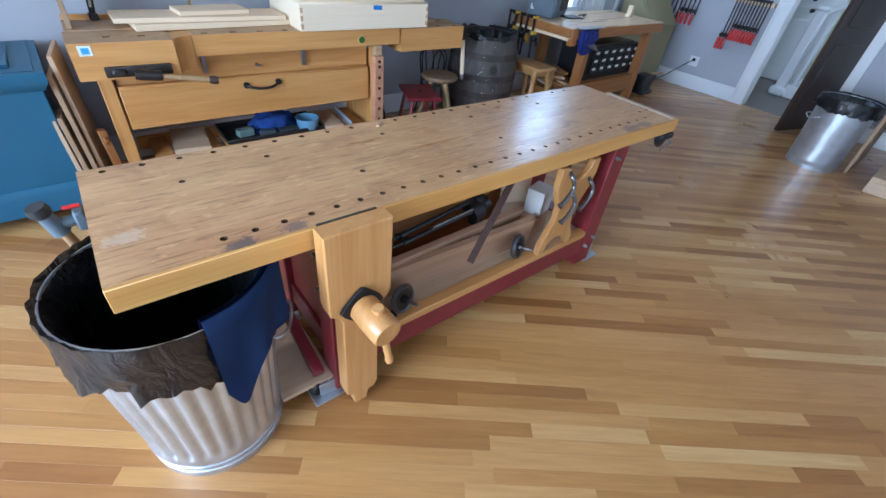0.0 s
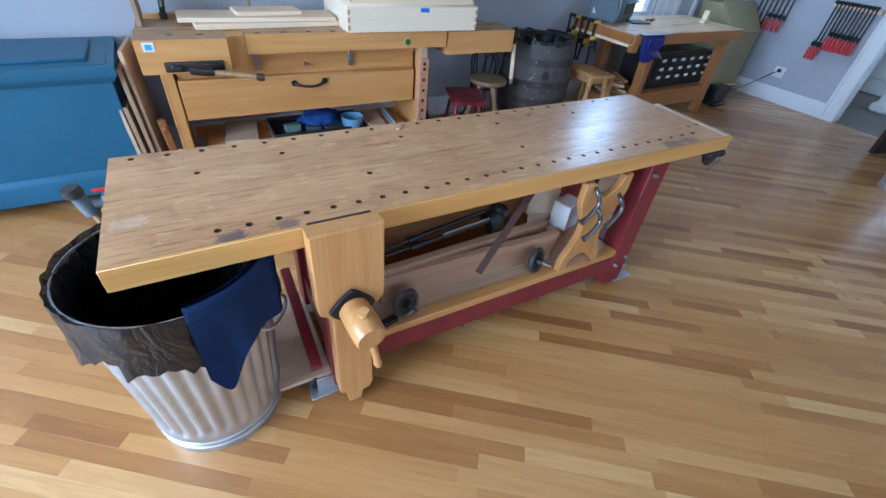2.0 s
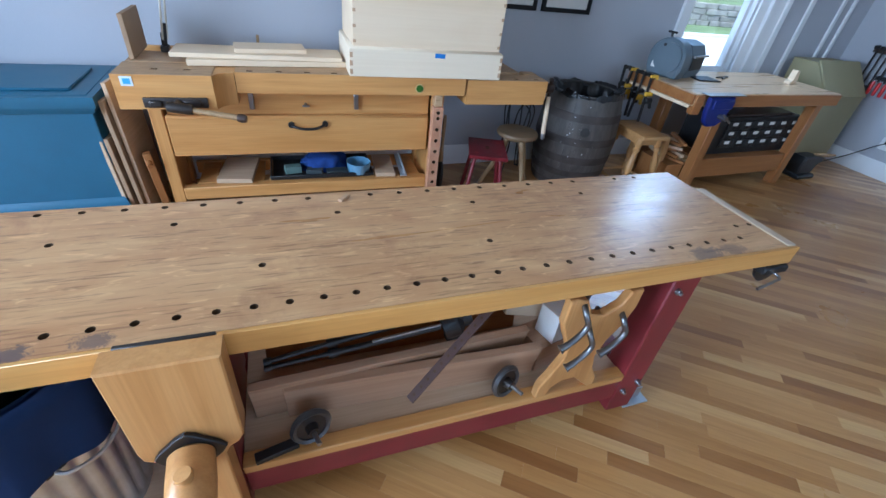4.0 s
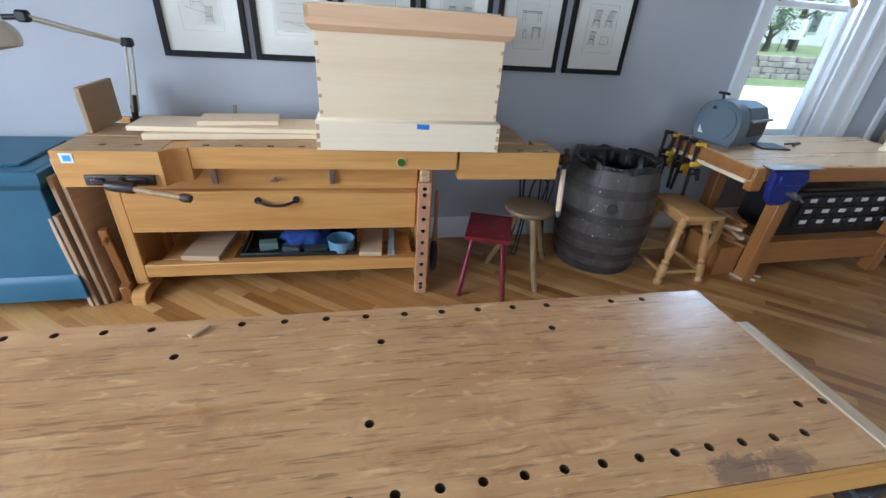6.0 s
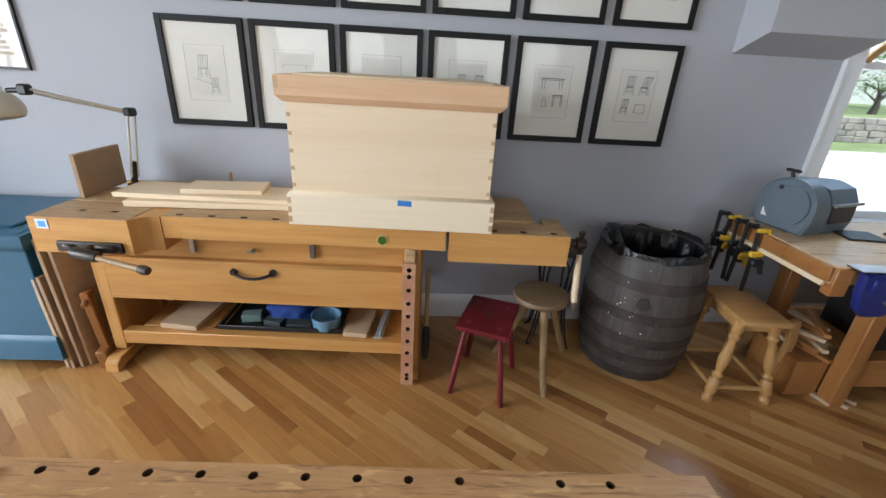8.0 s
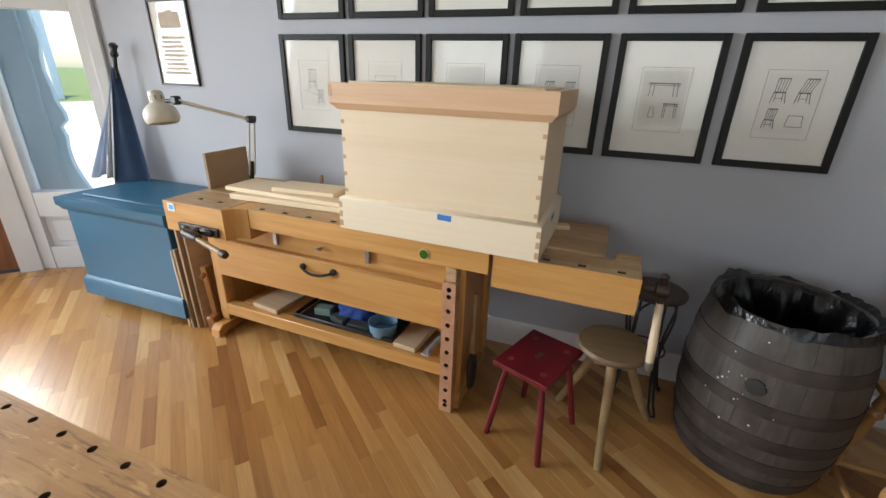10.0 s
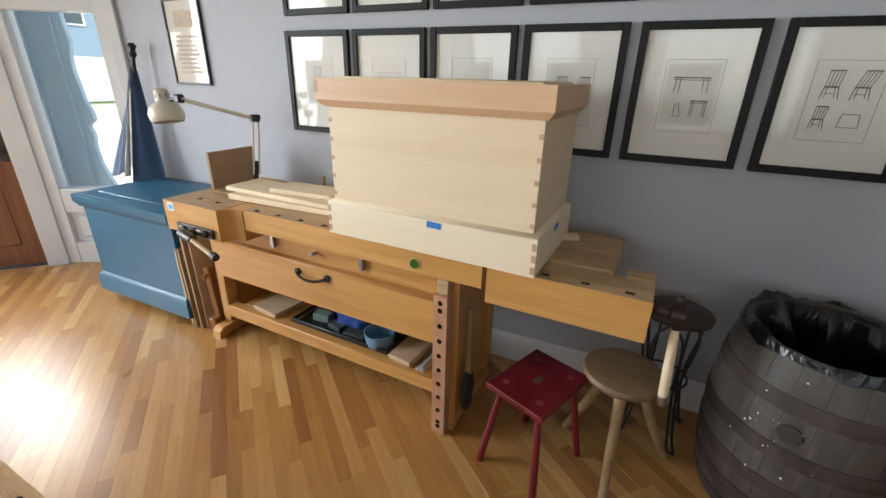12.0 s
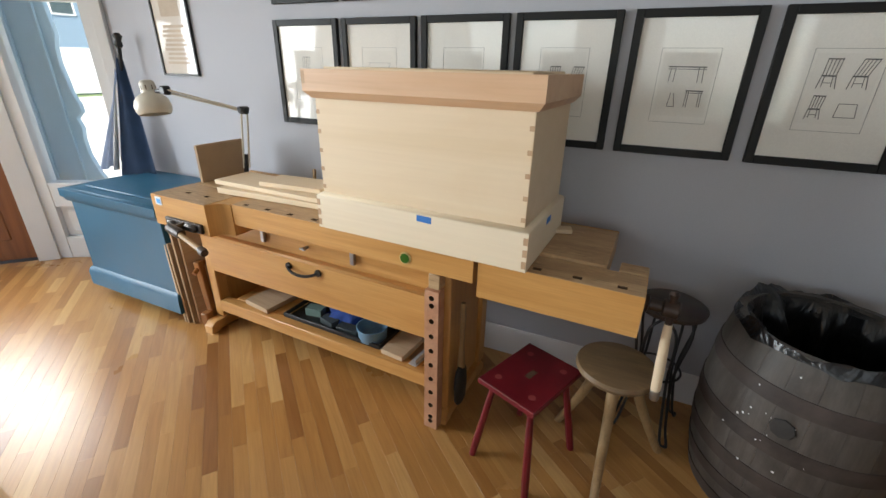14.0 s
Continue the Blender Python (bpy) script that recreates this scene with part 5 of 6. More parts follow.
def tail_pin(name, x, z, w, h, parent, y):
    part(name, box(x, y - 0.0008, z, x + w, y + 0.004, z + h, 0), PALE_Z, parent, "")


for k in range(5):
    z = 0.165 + 0.072 * k
    tail_pin("dovetail", 0.0185, z, 0.016, 0.016, pine, 0.018)
    tail_pin("dovetail", W - 0.0345, z, 0.016, 0.016, pine, 0.018)
for k in range(3):
    z = 0.012 + 0.042 * k
    tail_pin("dovetail", -0.0025, z, 0.016, 0.026, pine, -0.003)
    tail_pin("dovetail", W - 0.0135, z, 0.016, 0.026, pine, -0.003)
part("dovetail", box(-0.0125, -0.0125, H - 0.05, 0.004, -0.008, H - 0.006, 0), PALE_Z, pine)
single("tape_strip", box(0, 0, 0, 0.06, 0.0008, 0.024, 0), TAPE, "strip of blue masking tape on the pine chest", "tape", m=TC @ pose(0.47, -0.0042, 0.109, 0, 2, 0))
single("tape_strip", box(0, 0, 0, 0.0008, 0.06, 0.024, 0), TAPE, "strip of blue masking tape on the pine chest", "tape", m=TC @ pose(W + 0.0036, 0.22, 0.100))
board("shim", (0.10, 0.05, 0.018), TC @ pose(W + 0.01, 0.45, 0.0, 0, 0, 20), PALE, "pale wood shim beside the pine chest", "offcut")

# pine boards stacked beside it, offcut panel standing behind
STACK = pose(0.322, 3.325, 0, 0, 0, 0.8)
board("pine_board", (0.80, 0.20, 0.028), STACK @ pose(0.70, 0.265, Z + 0.001, 0, 0, 1), PALE, "fresh pine board lying on the bench", "board", "stack of pine boards")
board("pine_board", (0.86, 0.22, 0.022), STACK @ pose(0.66, 0.30, Z + 0.0295, 0, 0, -3), PALE, "fresh pine board lying on the stack", "board", "stack of pine boards")
board("pine_board", (0.37, 0.17, 0.022), STACK @ pose(0.71, 0.32, Z + 0.052, 0, 0, 3), PALE, "short fresh pine board on the stack", "board", "stack of pine boards")
board("mdf_panel", (0.30, 0.022, 0.205), pose(0.372, 3.745, Z + 0.0005, 0, 0, 88), MDF, "brown fibreboard panel standing on the bench", "board")
board("dowel", (0.016, 0.016, 0.13), BB @ pose(0.62, 0.46, Z - 0.034, 0, 4, 0), STOOL_LEG, "short wooden peg standing in the bench tray", "dowel")

# ---- blue chest on casters ----
CH = pose(-0.72, 3.40, 0)
blue = thing("blanket_chest", CH, "teal-blue painted wooden chest on casters beside the bench", "chest")
part("body", box(0.02, 0.025, 0.075, 0.895, 0.555, 0.70, 0.004), BLUE, blue)
for name, rows in (("plinth", [(0, 0.07), (0, 0.165), (0.008, 0.19), (0.022, 0.205), (0.022, 0.07)]), ("lid_band", [(-0.012, 0.705), (-0.012, 0.752), (0.02, 0.752), (0.02, 0.665), (0.008, 0.672), (0.0, 0.69)])):
    bm, loops = bmesh.new(), []
    for cx, cy, sx, sy in ((0, 0, 1, 1), (0.915, 0, -1, 1), (0.915, 0.58, -1, -1), (0, 0.58, 1, -1)):
        loops.append([bm.verts.new((cx + sx * d, cy + sy * d, z)) for d, z in rows])
    for k in range(4):
        a, b = loops[k], loops[(k + 1) % 4]
        for n in range(len(rows)):
            bm.faces.new((a[n], a[(n + 1) % len(rows)], b[(n + 1) % len(rows)], b[n]))
    bmesh.ops.recalc_face_normals(bm, faces=bm.faces)
    part(name, bm, BLUE, blue)
part("lid", merge(box(0.018, 0.018, 0.70, 0.897, 0.562, 0.754, 0.004), box(0.10, 0.09, 0.753, 0.815, 0.49, 0.766, 0.005)), BLUE, blue)
for x in (0.07, 0.845):
    for y in (0.08, 0.50):
        part("caster", merge(moved(lathe([(0, -0.012), (0.024, -0.012), (0.026, 0), (0.024, 0.012), (0, 0.012)], 16), pose(x, y, 0.0265, 90, 0, 20)), box(x - 0.018, y - 0.018, 0.045, x + 0.018, y + 0.018, 0.072, 0.003)), plain("brown_caster", (0.12, 0.04, 0.025), 0.5), blue)

# boards leaning in the gap between chest and bench
for k, (x, y, w, h, t, lean) in enumerate(((0.215, 3.50, 0.16, 0.52, 0.020, -3), (0.245, 3.52, 0.20, 0.53, 0.022, -3), (0.285, 3.56, 0.26, 0.72, 0.022, -2.5), (0.315, 3.60, 0.30, 0.80, 0.020, -2))):
    board("board", (w, t, h), pose(x - 0.02, y, 0.001, 0, 0, 82) @ pose(0, 0, 0, lean * 1.0, 0, 0), MDF if k in (1, 2) else PLY, "brown offcut board standing between chest and bench", group="boards beside the bench")
single("handscrew_jaw", merge(box(-0.02, -0.02, 0.0, 0.02, 0.02, 0.42, 0.004), box(-0.025, -0.07, 0.0, 0.025, 0.07, 0.10, 0.006), rod((0, -0.05, 0.36), (0, 0.05, 0.40), 0.014)), FIR_Z, "reddish wooden clamp standing beside the bench leg", "clamp", m=pose(0.352, 3.50, 0.002, 0, -4, 10))

# ---- desk lamp on the bench ----
lamp = thing("desk_lamp", pose(0.49, 3.80, Z), "cream enamel swing-arm lamp clamped to the bench", "lamp")
part("clamp", merge(box(-0.02, -0.03, 0.0, 0.02, 0.03, 0.03, 0.004), rod((0, 0, 0.02), (0.005, 0, 0.09), 0.014)), IRON, lamp)
part("lower_arm", merge(rod((0.0, -0.012, 0.06), (0.05, -0.012, 0.38), 0.0055), rod((0.018, 0.012, 0.06), (0.068, 0.012, 0.38), 0.0055)), CREAM, lamp)
part("sleeve", rod((0.002, 0.0, 0.02), (0.02, 0.0, 0.14), 0.011), BLACK, lamp)
part("elbow", merge(box(0.03, -0.022, 0.365, 0.08, 0.022, 0.405, 0.008), rod((0.055, -0.03, 0.39), (0.055, 0.03, 0.39), 0.014)), BLACK, lamp)
part("upper_arm", merge(rod((0.05, -0.012, 0.39), (-0.19, -0.262, 0.495), 0.005), rod((0.05, 0.012, 0.375), (-0.19, -0.238, 0.475), 0.005), rod((-0.04, -0.10, 0.425), (0.04, -0.01, 0.388), 0.009)), CREAM, lamp)
part("wrist", merge(box(-0.22, -0.27, 0.465, -0.175, -0.23, 0.51, 0.008), rod((-0.20, -0.25, 0.485), (-0.27, -0.25, 0.48), 0.011)), BLACK, lamp)
head = lathe([(0.029, 0.080), (0.030, 0.044), (0.033, 0.038), (0.050, 0.029), (0.064, 0.012), (0.071, -0.012), (0.069, -0.032), (0.061, -0.046), (0.056, -0.047), (0.063, -0.032), (0.066, -0.012), (0.058, 0.010), (0.028, 0.034)], 40)
cap = lathe([(0, 0.093), (0.018, 0.092), (0.026, 0.088), (0.0292, 0.0805), (0, 0.078)], 28)
part("shade", moved(merge(head, cap), pose(-0.335, -0.245, 0.418, -4, -12, 0) @ Matrix.Scale(1.25, 4)), CREAM, lamp)
# vents are dark strips on the closed cap, standing for shaded slots
for k in range(8):
    a = 2 * math.pi * k / 8
    part("vent", moved(box(-0.002, -0.0005, -0.009, 0.002, 0.0006, 0.009, 0), pose(-0.335, -0.245, 0.418, -4, -12, 0) @ Matrix.Scale(1.25, 4) @ Matrix.Rotation(a, 4, "Z") @ pose(0, -0.0301, 0.060)), HOLE_SHADE, lamp)
board("desk_blotter", (0.16, 0.10, 0.012), BB @ pose(0.30, 0.47, Z - 0.0345, 0, 0, 10), DARK_WOOD, "small dark box in the bench's rear tray", "box")

# ---- flag in the corner ----
flag = thing("flag", pose(0, 0, 0), "rolled navy and pale-blue flag on a dark pole in the corner", "flag")
part("pole", merge(rod((-0.845, 3.815, 0.0), (-0.665, 3.94, 1.58), 0.013), spindle((-0.665, 3.94, 1.58), (-0.655, 3.945, 1.67), [(0, 0.016), (0.2, 0.026), (0.5, 0.018), (0.8, 0.028), (1, 0.012)], 16)), BLACK, flag)


def hanging_cloth(points_top, points_low, folds, depth, material, parent, label, seed):
    bm, rows = bmesh.new(), []
    n, m = 40, 24
    for i in range(m + 1):
        w = i / m
        row = []
        for k in range(n + 1):
            u = k / n
            p = Vector(points_top[0]).lerp(Vector(points_top[1]), u).lerp(Vector(points_low[0]).lerp(Vector(points_low[1]), u), w ** 0.8)
            p.y += depth * (0.25 + 0.75 * w) * math.sin(u * folds * 6.28 + seed + 0.8 * w) - 0.02 * w * math.sin(u * 9 + seed)
            p.z -= 0.012 * w * math.sin(u * folds * 6.28 + seed)
            row.append(bm.verts.new(p))
        rows.append(row)
    for a, b in zip(rows, rows[1:]):
        for k in range(n):
            bm.faces.new((a[k], a[k + 1], b[k + 1], b[k]))
    bmesh.ops.solidify(bm, geom=bm.faces[:], thickness=0.002)
    part("cloth", bm, material, parent, label, angle=80)


FLAG_PALE = plain("pale_flag_cloth", (0.42, 0.50, 0.66), 0.9, vary=0.15)
FLAG_NAVY = plain("dark_flag_cloth", (0.055, 0.10, 0.19), 0.9, vary=0.2)
hanging_cloth([(-0.70, 3.90, 1.40), (-0.692, 3.90, 1.46)], [(-1.00, 3.78, 0.775), (-0.80, 3.79, 0.80)], 0.7, 0.018, FLAG_PALE, flag, "pale blue striped cloth", 0.4)
hanging_cloth([(-0.692, 3.895, 1.45), (-0.690, 3.895, 1.46)], [(-0.80, 3.785, 0.79), (-0.775, 3.785, 0.80)], 0.2, 0.004, WHITE, flag, "white hem", 0.4)
hanging_cloth([(-0.685, 3.91, 1.53), (-0.665, 3.945, 1.50)], [(-0.79, 3.81, 0.74), (-0.55, 3.90, 0.75)], 1.15, 0.026, FLAG_NAVY, flag, "dark blue cloth", 1.7)

# ---- framed prints ----
def line(ax, az, bx, bz, w=0.0021):
    """A drawn line on a print."""
    a, b = Vector((ax, 0, az)), Vector((bx, 0, bz))
    d = b - a
    return box(0, -0.0004, -w / 2, d.length, 0.0004, w / 2, 0, Matrix.Translation(a) @ Matrix.Rotation(-math.atan2(d.z, d.x), 4, "Y"))


def chair_lines(x, z, s, lean=0.15):
    seat, leg, back = 0.5 * s, 0.5 * s, 0.62 * s
    out = [line(x - seat / 2, z, x + seat / 2, z, 0.003), line(x - seat / 2, z - 0.03 * s, x + seat / 2, z - 0.03 * s)]
    for k in (-0.46, 0.46):
        out.append(line(x + k * seat, z, x + k * seat * 1.35, z - leg, 0.0024))
        out.append(line(x + k * seat * 0.6, z, x + k * seat * 0.7, z - leg * 0.86))
    for k in range(5):
        u = -0.44 + 0.22 * k
        out.append(line(x + u * seat, z, x + u * seat * 1.1 + lean * s * 0.4, z + back))
    out.append(line(x - 0.5 * seat + lean * s * 0.4, z + back, x + 0.52 * seat + lean * s * 0.4, z + back, 0.004))
    out.append(line(x - 0.3 * seat, z - leg * 0.55, x + 0.3 * seat, z - leg * 0.55))
    return out


def table_lines(x, z, w, h):
    out = [line(x - w / 2, z, x + w / 2, z, 0.004), line(x - w / 2, z - 0.008, x + w / 2, z - 0.008)]
    for k in (-0.42, -0.3, 0.3, 0.42):
        out.append(line(x + k * w, z, x + k * w * 1.06, z - h, 0.0022))
    return out


FW, FH = 0.428, 0.534
SKETCHES = [
    lambda: chair_lines(0.20, 0.29, 0.10) + chair_lines(0.25, 0.20, 0.07) + [line(0.14, 0.24, 0.25, 0.21)],
    lambda: [line(0.15, 0.33 - 0.045 * k, 0.28, 0.33 - 0.045 * k) for k in range(5)] + [line(0.15, 0.31, 0.16, 0.33), line(0.27, 0.31, 0.28, 0.33), line(0.17, 0.20, 0.27, 0.175)],
    lambda: table_lines(0.215, 0.30, 0.13, 0.07) + chair_lines(0.19, 0.19, 0.05) + chair_lines(0.25, 0.19, 0.05),
    lambda: chair_lines(0.18, 0.275, 0.085) + chair_lines(0.265, 0.275, 0.085, 0.5) + [line(0.14, 0.2, 0.29, 0.2)],
    lambda: table_lines(0.215, 0.335, 0.13, 0.055) + table_lines(0.255, 0.25, 0.06, 0.06) + [line(0.17, 0.19, 0.175, 0.24), line(0.195, 0.19, 0.185, 0.24), line(0.17, 0.19, 0.195, 0.19)],
    lambda: chair_lines(0.175, 0.315, 0.085) + chair_lines(0.26, 0.315, 0.085, 0.5) + chair_lines(0.165, 0.205, 0.07) + [line(0.225, 0.18, 0.285, 0.18), line(0.225, 0.18, 0.23, 0.225), line(0.285, 0.18, 0.28, 0.225), line(0.23, 0.225, 0.28, 0.225)],
]


def glazed(name, colour):
    mt = plain(name, colour, 0.8, vary=0.02)
    sh = mt.node_tree.nodes["Principled BSDF"]
    sh.inputs["Coat Weight"].default_value, sh.inputs["Coat Roughness"].default_value = 1.0, 0.03
    return mt


GLAZED_MOUNT = glazed("mount_under_glass", (0.76, 0.74, 0.69))
FAINT = plain("faint_grey_ink", (0.40, 0.40, 0.39), 0.9)


FRAME_BLACK = plain("satin_black_frame", (0.006, 0.006, 0.006), 0.5, vary=0.2)
FRAME_BLACK.node_tree.nodes["Principled BSDF"].inputs["Specular IOR Level"].default_value = 0.3


def framed_print(x, z, n, sketch):
    ob = thing("framed_print", pose(x, NORTH - 0.001, z), "black-framed furniture drawing with a wide white mount", "picture", "framed furniture drawings")
    b, d = 0.030, 0.024
    part("frame", merge(box(0, -d, 0, b, 0, FH, 0.002), box(FW - b, -d, 0, FW, 0, FH, 0.002), box(b, -d, 0, FW - b, 0, b, 0.002), box(b, -d, FH - b, FW - b, 0, FH, 0.002)), FRAME_BLACK, ob)
    part("mount", box(b - 0.002, -0.011, b - 0.002, FW - b + 0.002, -0.002, FH - b + 0.002, 0), GLAZED_MOUNT, ob)
    lines = sketch() + [line(0.115, 0.13, 0.315, 0.13, 0.001), line(0.115, 0.40, 0.315, 0.40, 0.001), line(0.115, 0.13, 0.115, 0.40, 0.001), line(0.315, 0.13, 0.315, 0.40, 0.001)]
    part("plate", box(0.125, -0.0116, 0.155, 0.305, -0.0108, 0.385, 0), PALE_INK, ob)
    part("drawing", moved(merge(*lines), pose(0, -0.0122, 0)), FAINT if n % 6 < 2 else PENCIL, ob)
    return ob


for k, x in enumerate((0.630, 1.088, 1.545, 2.003, 2.472, 2.948)):
    framed_print(x, 1.188, k, SKETCHES[k])
    framed_print(x + 0.012, 1.797, k + 6, SKETCHES[(k * 5 + 3) % 6])
poster = thing("framed_poster", pose(-0.375, NORTH - 0.001, 1.42), "narrow black-framed old printed handbill", "picture")
PW, PH = 0.335, 0.50
part("frame", merge(box(0, -0.018, 0, 0.012, 0, PH, 0.001), box(PW - 0.012, -0.018, 0, PW, 0, PH, 0.001), box(0.012, -0.018, 0, PW - 0.012, 0, 0.012, 0.001), box(0.012, -0.018, PH - 0.012, PW - 0.012, 0, PH, 0.001)), BLACK, poster)
part("sheet", box(0.011, -0.009, 0.011, PW - 0.011, -0.002, PH - 0.011, 0), glazed("foxed_paper", (0.66, 0.60, 0.53)), poster)
part("print_block", merge(*[box(0.06 + 0.01 * (k % 3), -0.0098, 0.07 + 0.026 * k, PW - 0.06 - 0.012 * (k % 4), -0.009, 0.085 + 0.026 * k, 0) for k in range(9)], box(0.08, -0.0098, 0.34, PW - 0.08, -0.009, 0.43, 0), box(0.14, -0.0105, 0.40, 0.20, -0.0095, 0.44, 0)), plain("faded_brown_ink", (0.50, 0.41, 0.32), 0.8), poster)

# ---- stools and barrel ----
red_stool = thing("stool", pose(2.352, 3.385, 0, 0, 0, -21.5), "small dark-red painted stool with a pierced square seat", "stool")
seat = slab([(-0.128, -0.168), (0.128, -0.168), (0.128, 0.168), (-0.128, 0.168)], 0.024, 0.003)
seat.transform(Matrix(((1, 0, 0, 0), (0, 0, 1, 0), (0, 1, 0, 0.386), (0, 0, 0, 1))))
part("seat", seat, STOOL_RED, red_stool)
# thin dark sheet on the uncut seat, painted as the hole's shade
part("hand_hole", merge(box(-0.012, -0.028, 0.4095, 0.012, 0.028, 0.4106, 0)), HOLE_SHADE, red_stool)
for sx, sy in ((-1, -1), (1, -1), (1, 1), (-1, 1)):
    part("leg", spindle((sx * 0.085, sy * 0.115, 0.386), (sx * 0.135, sy * 0.165, 0.0), [(0, 0.012), (0.3, 0.014), (0.8, 0.0155), (1, 0.014)], 8), STOOL_RED, red_stool)
    part("tenon", moved(lathe([(0, 0), (0.014, 0), (0.014, 0.0012), (0, 0.0012)], 16), pose(sx * 0.078, sy * 0.105, 0.4095)), plain("worn_red", (0.27, 0.05, 0.05), 0.5), red_stool, "worn round tenon end")

round_stool = thing("stool", pose(2.648, 3.515, 0), "round brown wooden three-legged stool with rough legs", "stool")
part("seat", lathe([(0, 0.432), (0.12, 0.432), (0.145, 0.44), (0.152, 0.455), (0.146, 0.470), (0.13, 0.474), (0, 0.470)], 48), STOOL_WOOD, round_stool)
for foot in ((0.01, -0.262, 0), (0.235, 0.125, 0), (-0.19, 0.115, 0)):
    f = Vector(foot)
    part("leg", tube(curve_through([(f.x * 0.25, f.y * 0.25, 0.435), (f.x * 0.55, f.y * 0.5 - 0.008, 0.25), (f.x * 0.82, f.y * 0.8 + 0.006, 0.09), f], 6), [0.021, 0.022, 0.022, 0.021, 0.020, 0.0195, 0.019, 0.019, 0.0185, 0.018, 0.018, 0.0175, 0.017, 0.017, 0.017, 0.0165, 0.0165, 0.016, 0.016], 12), STOOL_LEG, round_stool)

iron_stool = thing("stool", pose(2.815, 3.815, 0), "round dark wooden stool on bent black iron rods", "stool")
part("seat", lathe([(0, 0.595), (0.115, 0.595), (0.135, 0.605), (0.137, 0.620), (0.12, 0.630), (0, 0.626)], 40), DARK_WOOD, iron_stool)
for k in range(4):
    a = 0.6 + k * math.pi / 2
    c, s = math.cos(a), math.sin(a)
    for off in (-0.025, 0.025):
        tx, ty = -s * off, c * off
        part("rod", tube(curve_through([(c * 0.06 + tx * 2.2, s * 0.06 + ty * 2.2, 0.594), (c * 0.11 + tx * 1.4, s * 0.11 + ty * 1.4, 0.52), (c * 0.095 + tx * 0.5, s * 0.095 + ty * 0.5, 0.30), (c * 0.13 + tx * 0.5, s * 0.13 + ty * 0.5, 0.08), (c * 0.155 + tx * 0.6, s * 0.155 + ty * 0.6, 0.008), (c * 0.175, s * 0.175, 0.006)], 5), 0.006, 8), BLACK, iron_stool)
part("ring", tube([(0.10 * math.cos(k * 0.2094), 0.10 * math.sin(k * 0.2094), 0.30) for k in range(31)], 0.005, 8), BLACK, iron_stool)

barrel = thing("barrel", pose(3.272, 3.655, 0), "weathered grey oak barrel with dark hoops and a black liner", "barrel")
BH, STAVES = 0.732, 22


def barrel_r(z):
    u = 2 * z / BH - 1
    return 0.312 - 0.045 * u * u


bm, rows = bmesh.new(), []
half = math.pi / STAVES - 0.0015
for k in range(11):
    z = BH * k / 10
    r = barrel_r(z)
    rows.append([bm.verts.new((rr * math.cos(a), rr * math.sin(a), z)) for rr, a in ((r - 0.022, -half), (r, -half), (r + 0.0015, -half * 0.4), (r + 0.0015, half * 0.4), (r, half), (r - 0.022, half))])
for a, b in zip(rows, rows[1:]):
    for k in range(6):
        bm.faces.new((a[k], a[(k + 1) % 6], b[(k + 1) % 6], b[k]))
bm.faces.new(rows[0][::-1])
bm.faces.new(rows[-1])
bmesh.ops.recalc_face_normals(bm, faces=bm.faces)
STAVE = wood("weathered_stave", (0.050, 0.042, 0.036), (0.080, 0.069, 0.059), (0.115, 0.10, 0.088), "Z", 0.5, mottle=0.75, mottle_colour=(0.030, 0.024, 0.021), mottle_size=7.0)
stave_mesh = mesh_of("stave", bm, STAVE, 50)
for k in range(STAVES):
    ob = new("stave", stave_mesh)
    ob.parent = barrel
    ob.matrix_basis = pose(0, 0, 0, 0, 0, 360 * k / STAVES)
for z, w in ((0.012, 0.05), (0.12, 0.05), (0.235, 0.055), (0.38, 0.055), (0.555, 0.055)):
    part("hoop", lathe([(barrel_r(z), z), (barrel_r(z) + 0.004, z), (barrel_r(z + w) + 0.004, z + w), (barrel_r(z + w), z + w)], 64, closed=True), HOOP, barrel)
part("bung", moved(lathe([(0, 0), (0.036, 0), (0.034, 0.004), (0, 0.004)], 8), Matrix.Rotation(radians(-116), 4, "Z") @ pose(0.308, 0, 0.49, 0, 90, 0)), plain("tarred_patch", (0.032, 0.029, 0.027), 0.7, vary=0.3, scale=20), barrel, "dark patch over the bung hole")
spots = random.Random(4)
for k in range(16):
    a, z = radians(-118 + spots.gauss(-8, 16)), 0.47 + spots.gauss(0, 0.09)
    part("paint_spot", moved(lathe([(0, 0), (0.0018 + 0.0014 * (k % 3), 0), (0, 0.0012)], 6), Matrix.Rotation(a, 4, "Z") @ pose(barrel_r(z) + 0.0042, 0, z, 0, 90, 0)), WHITE, barrel)
part("base", lathe([(0, 0.03), (0.25, 0.03), (0.25, 0.045), (0, 0.045)], 40), ASH_GREY, barrel)
bm, rows = bmesh.new(), []
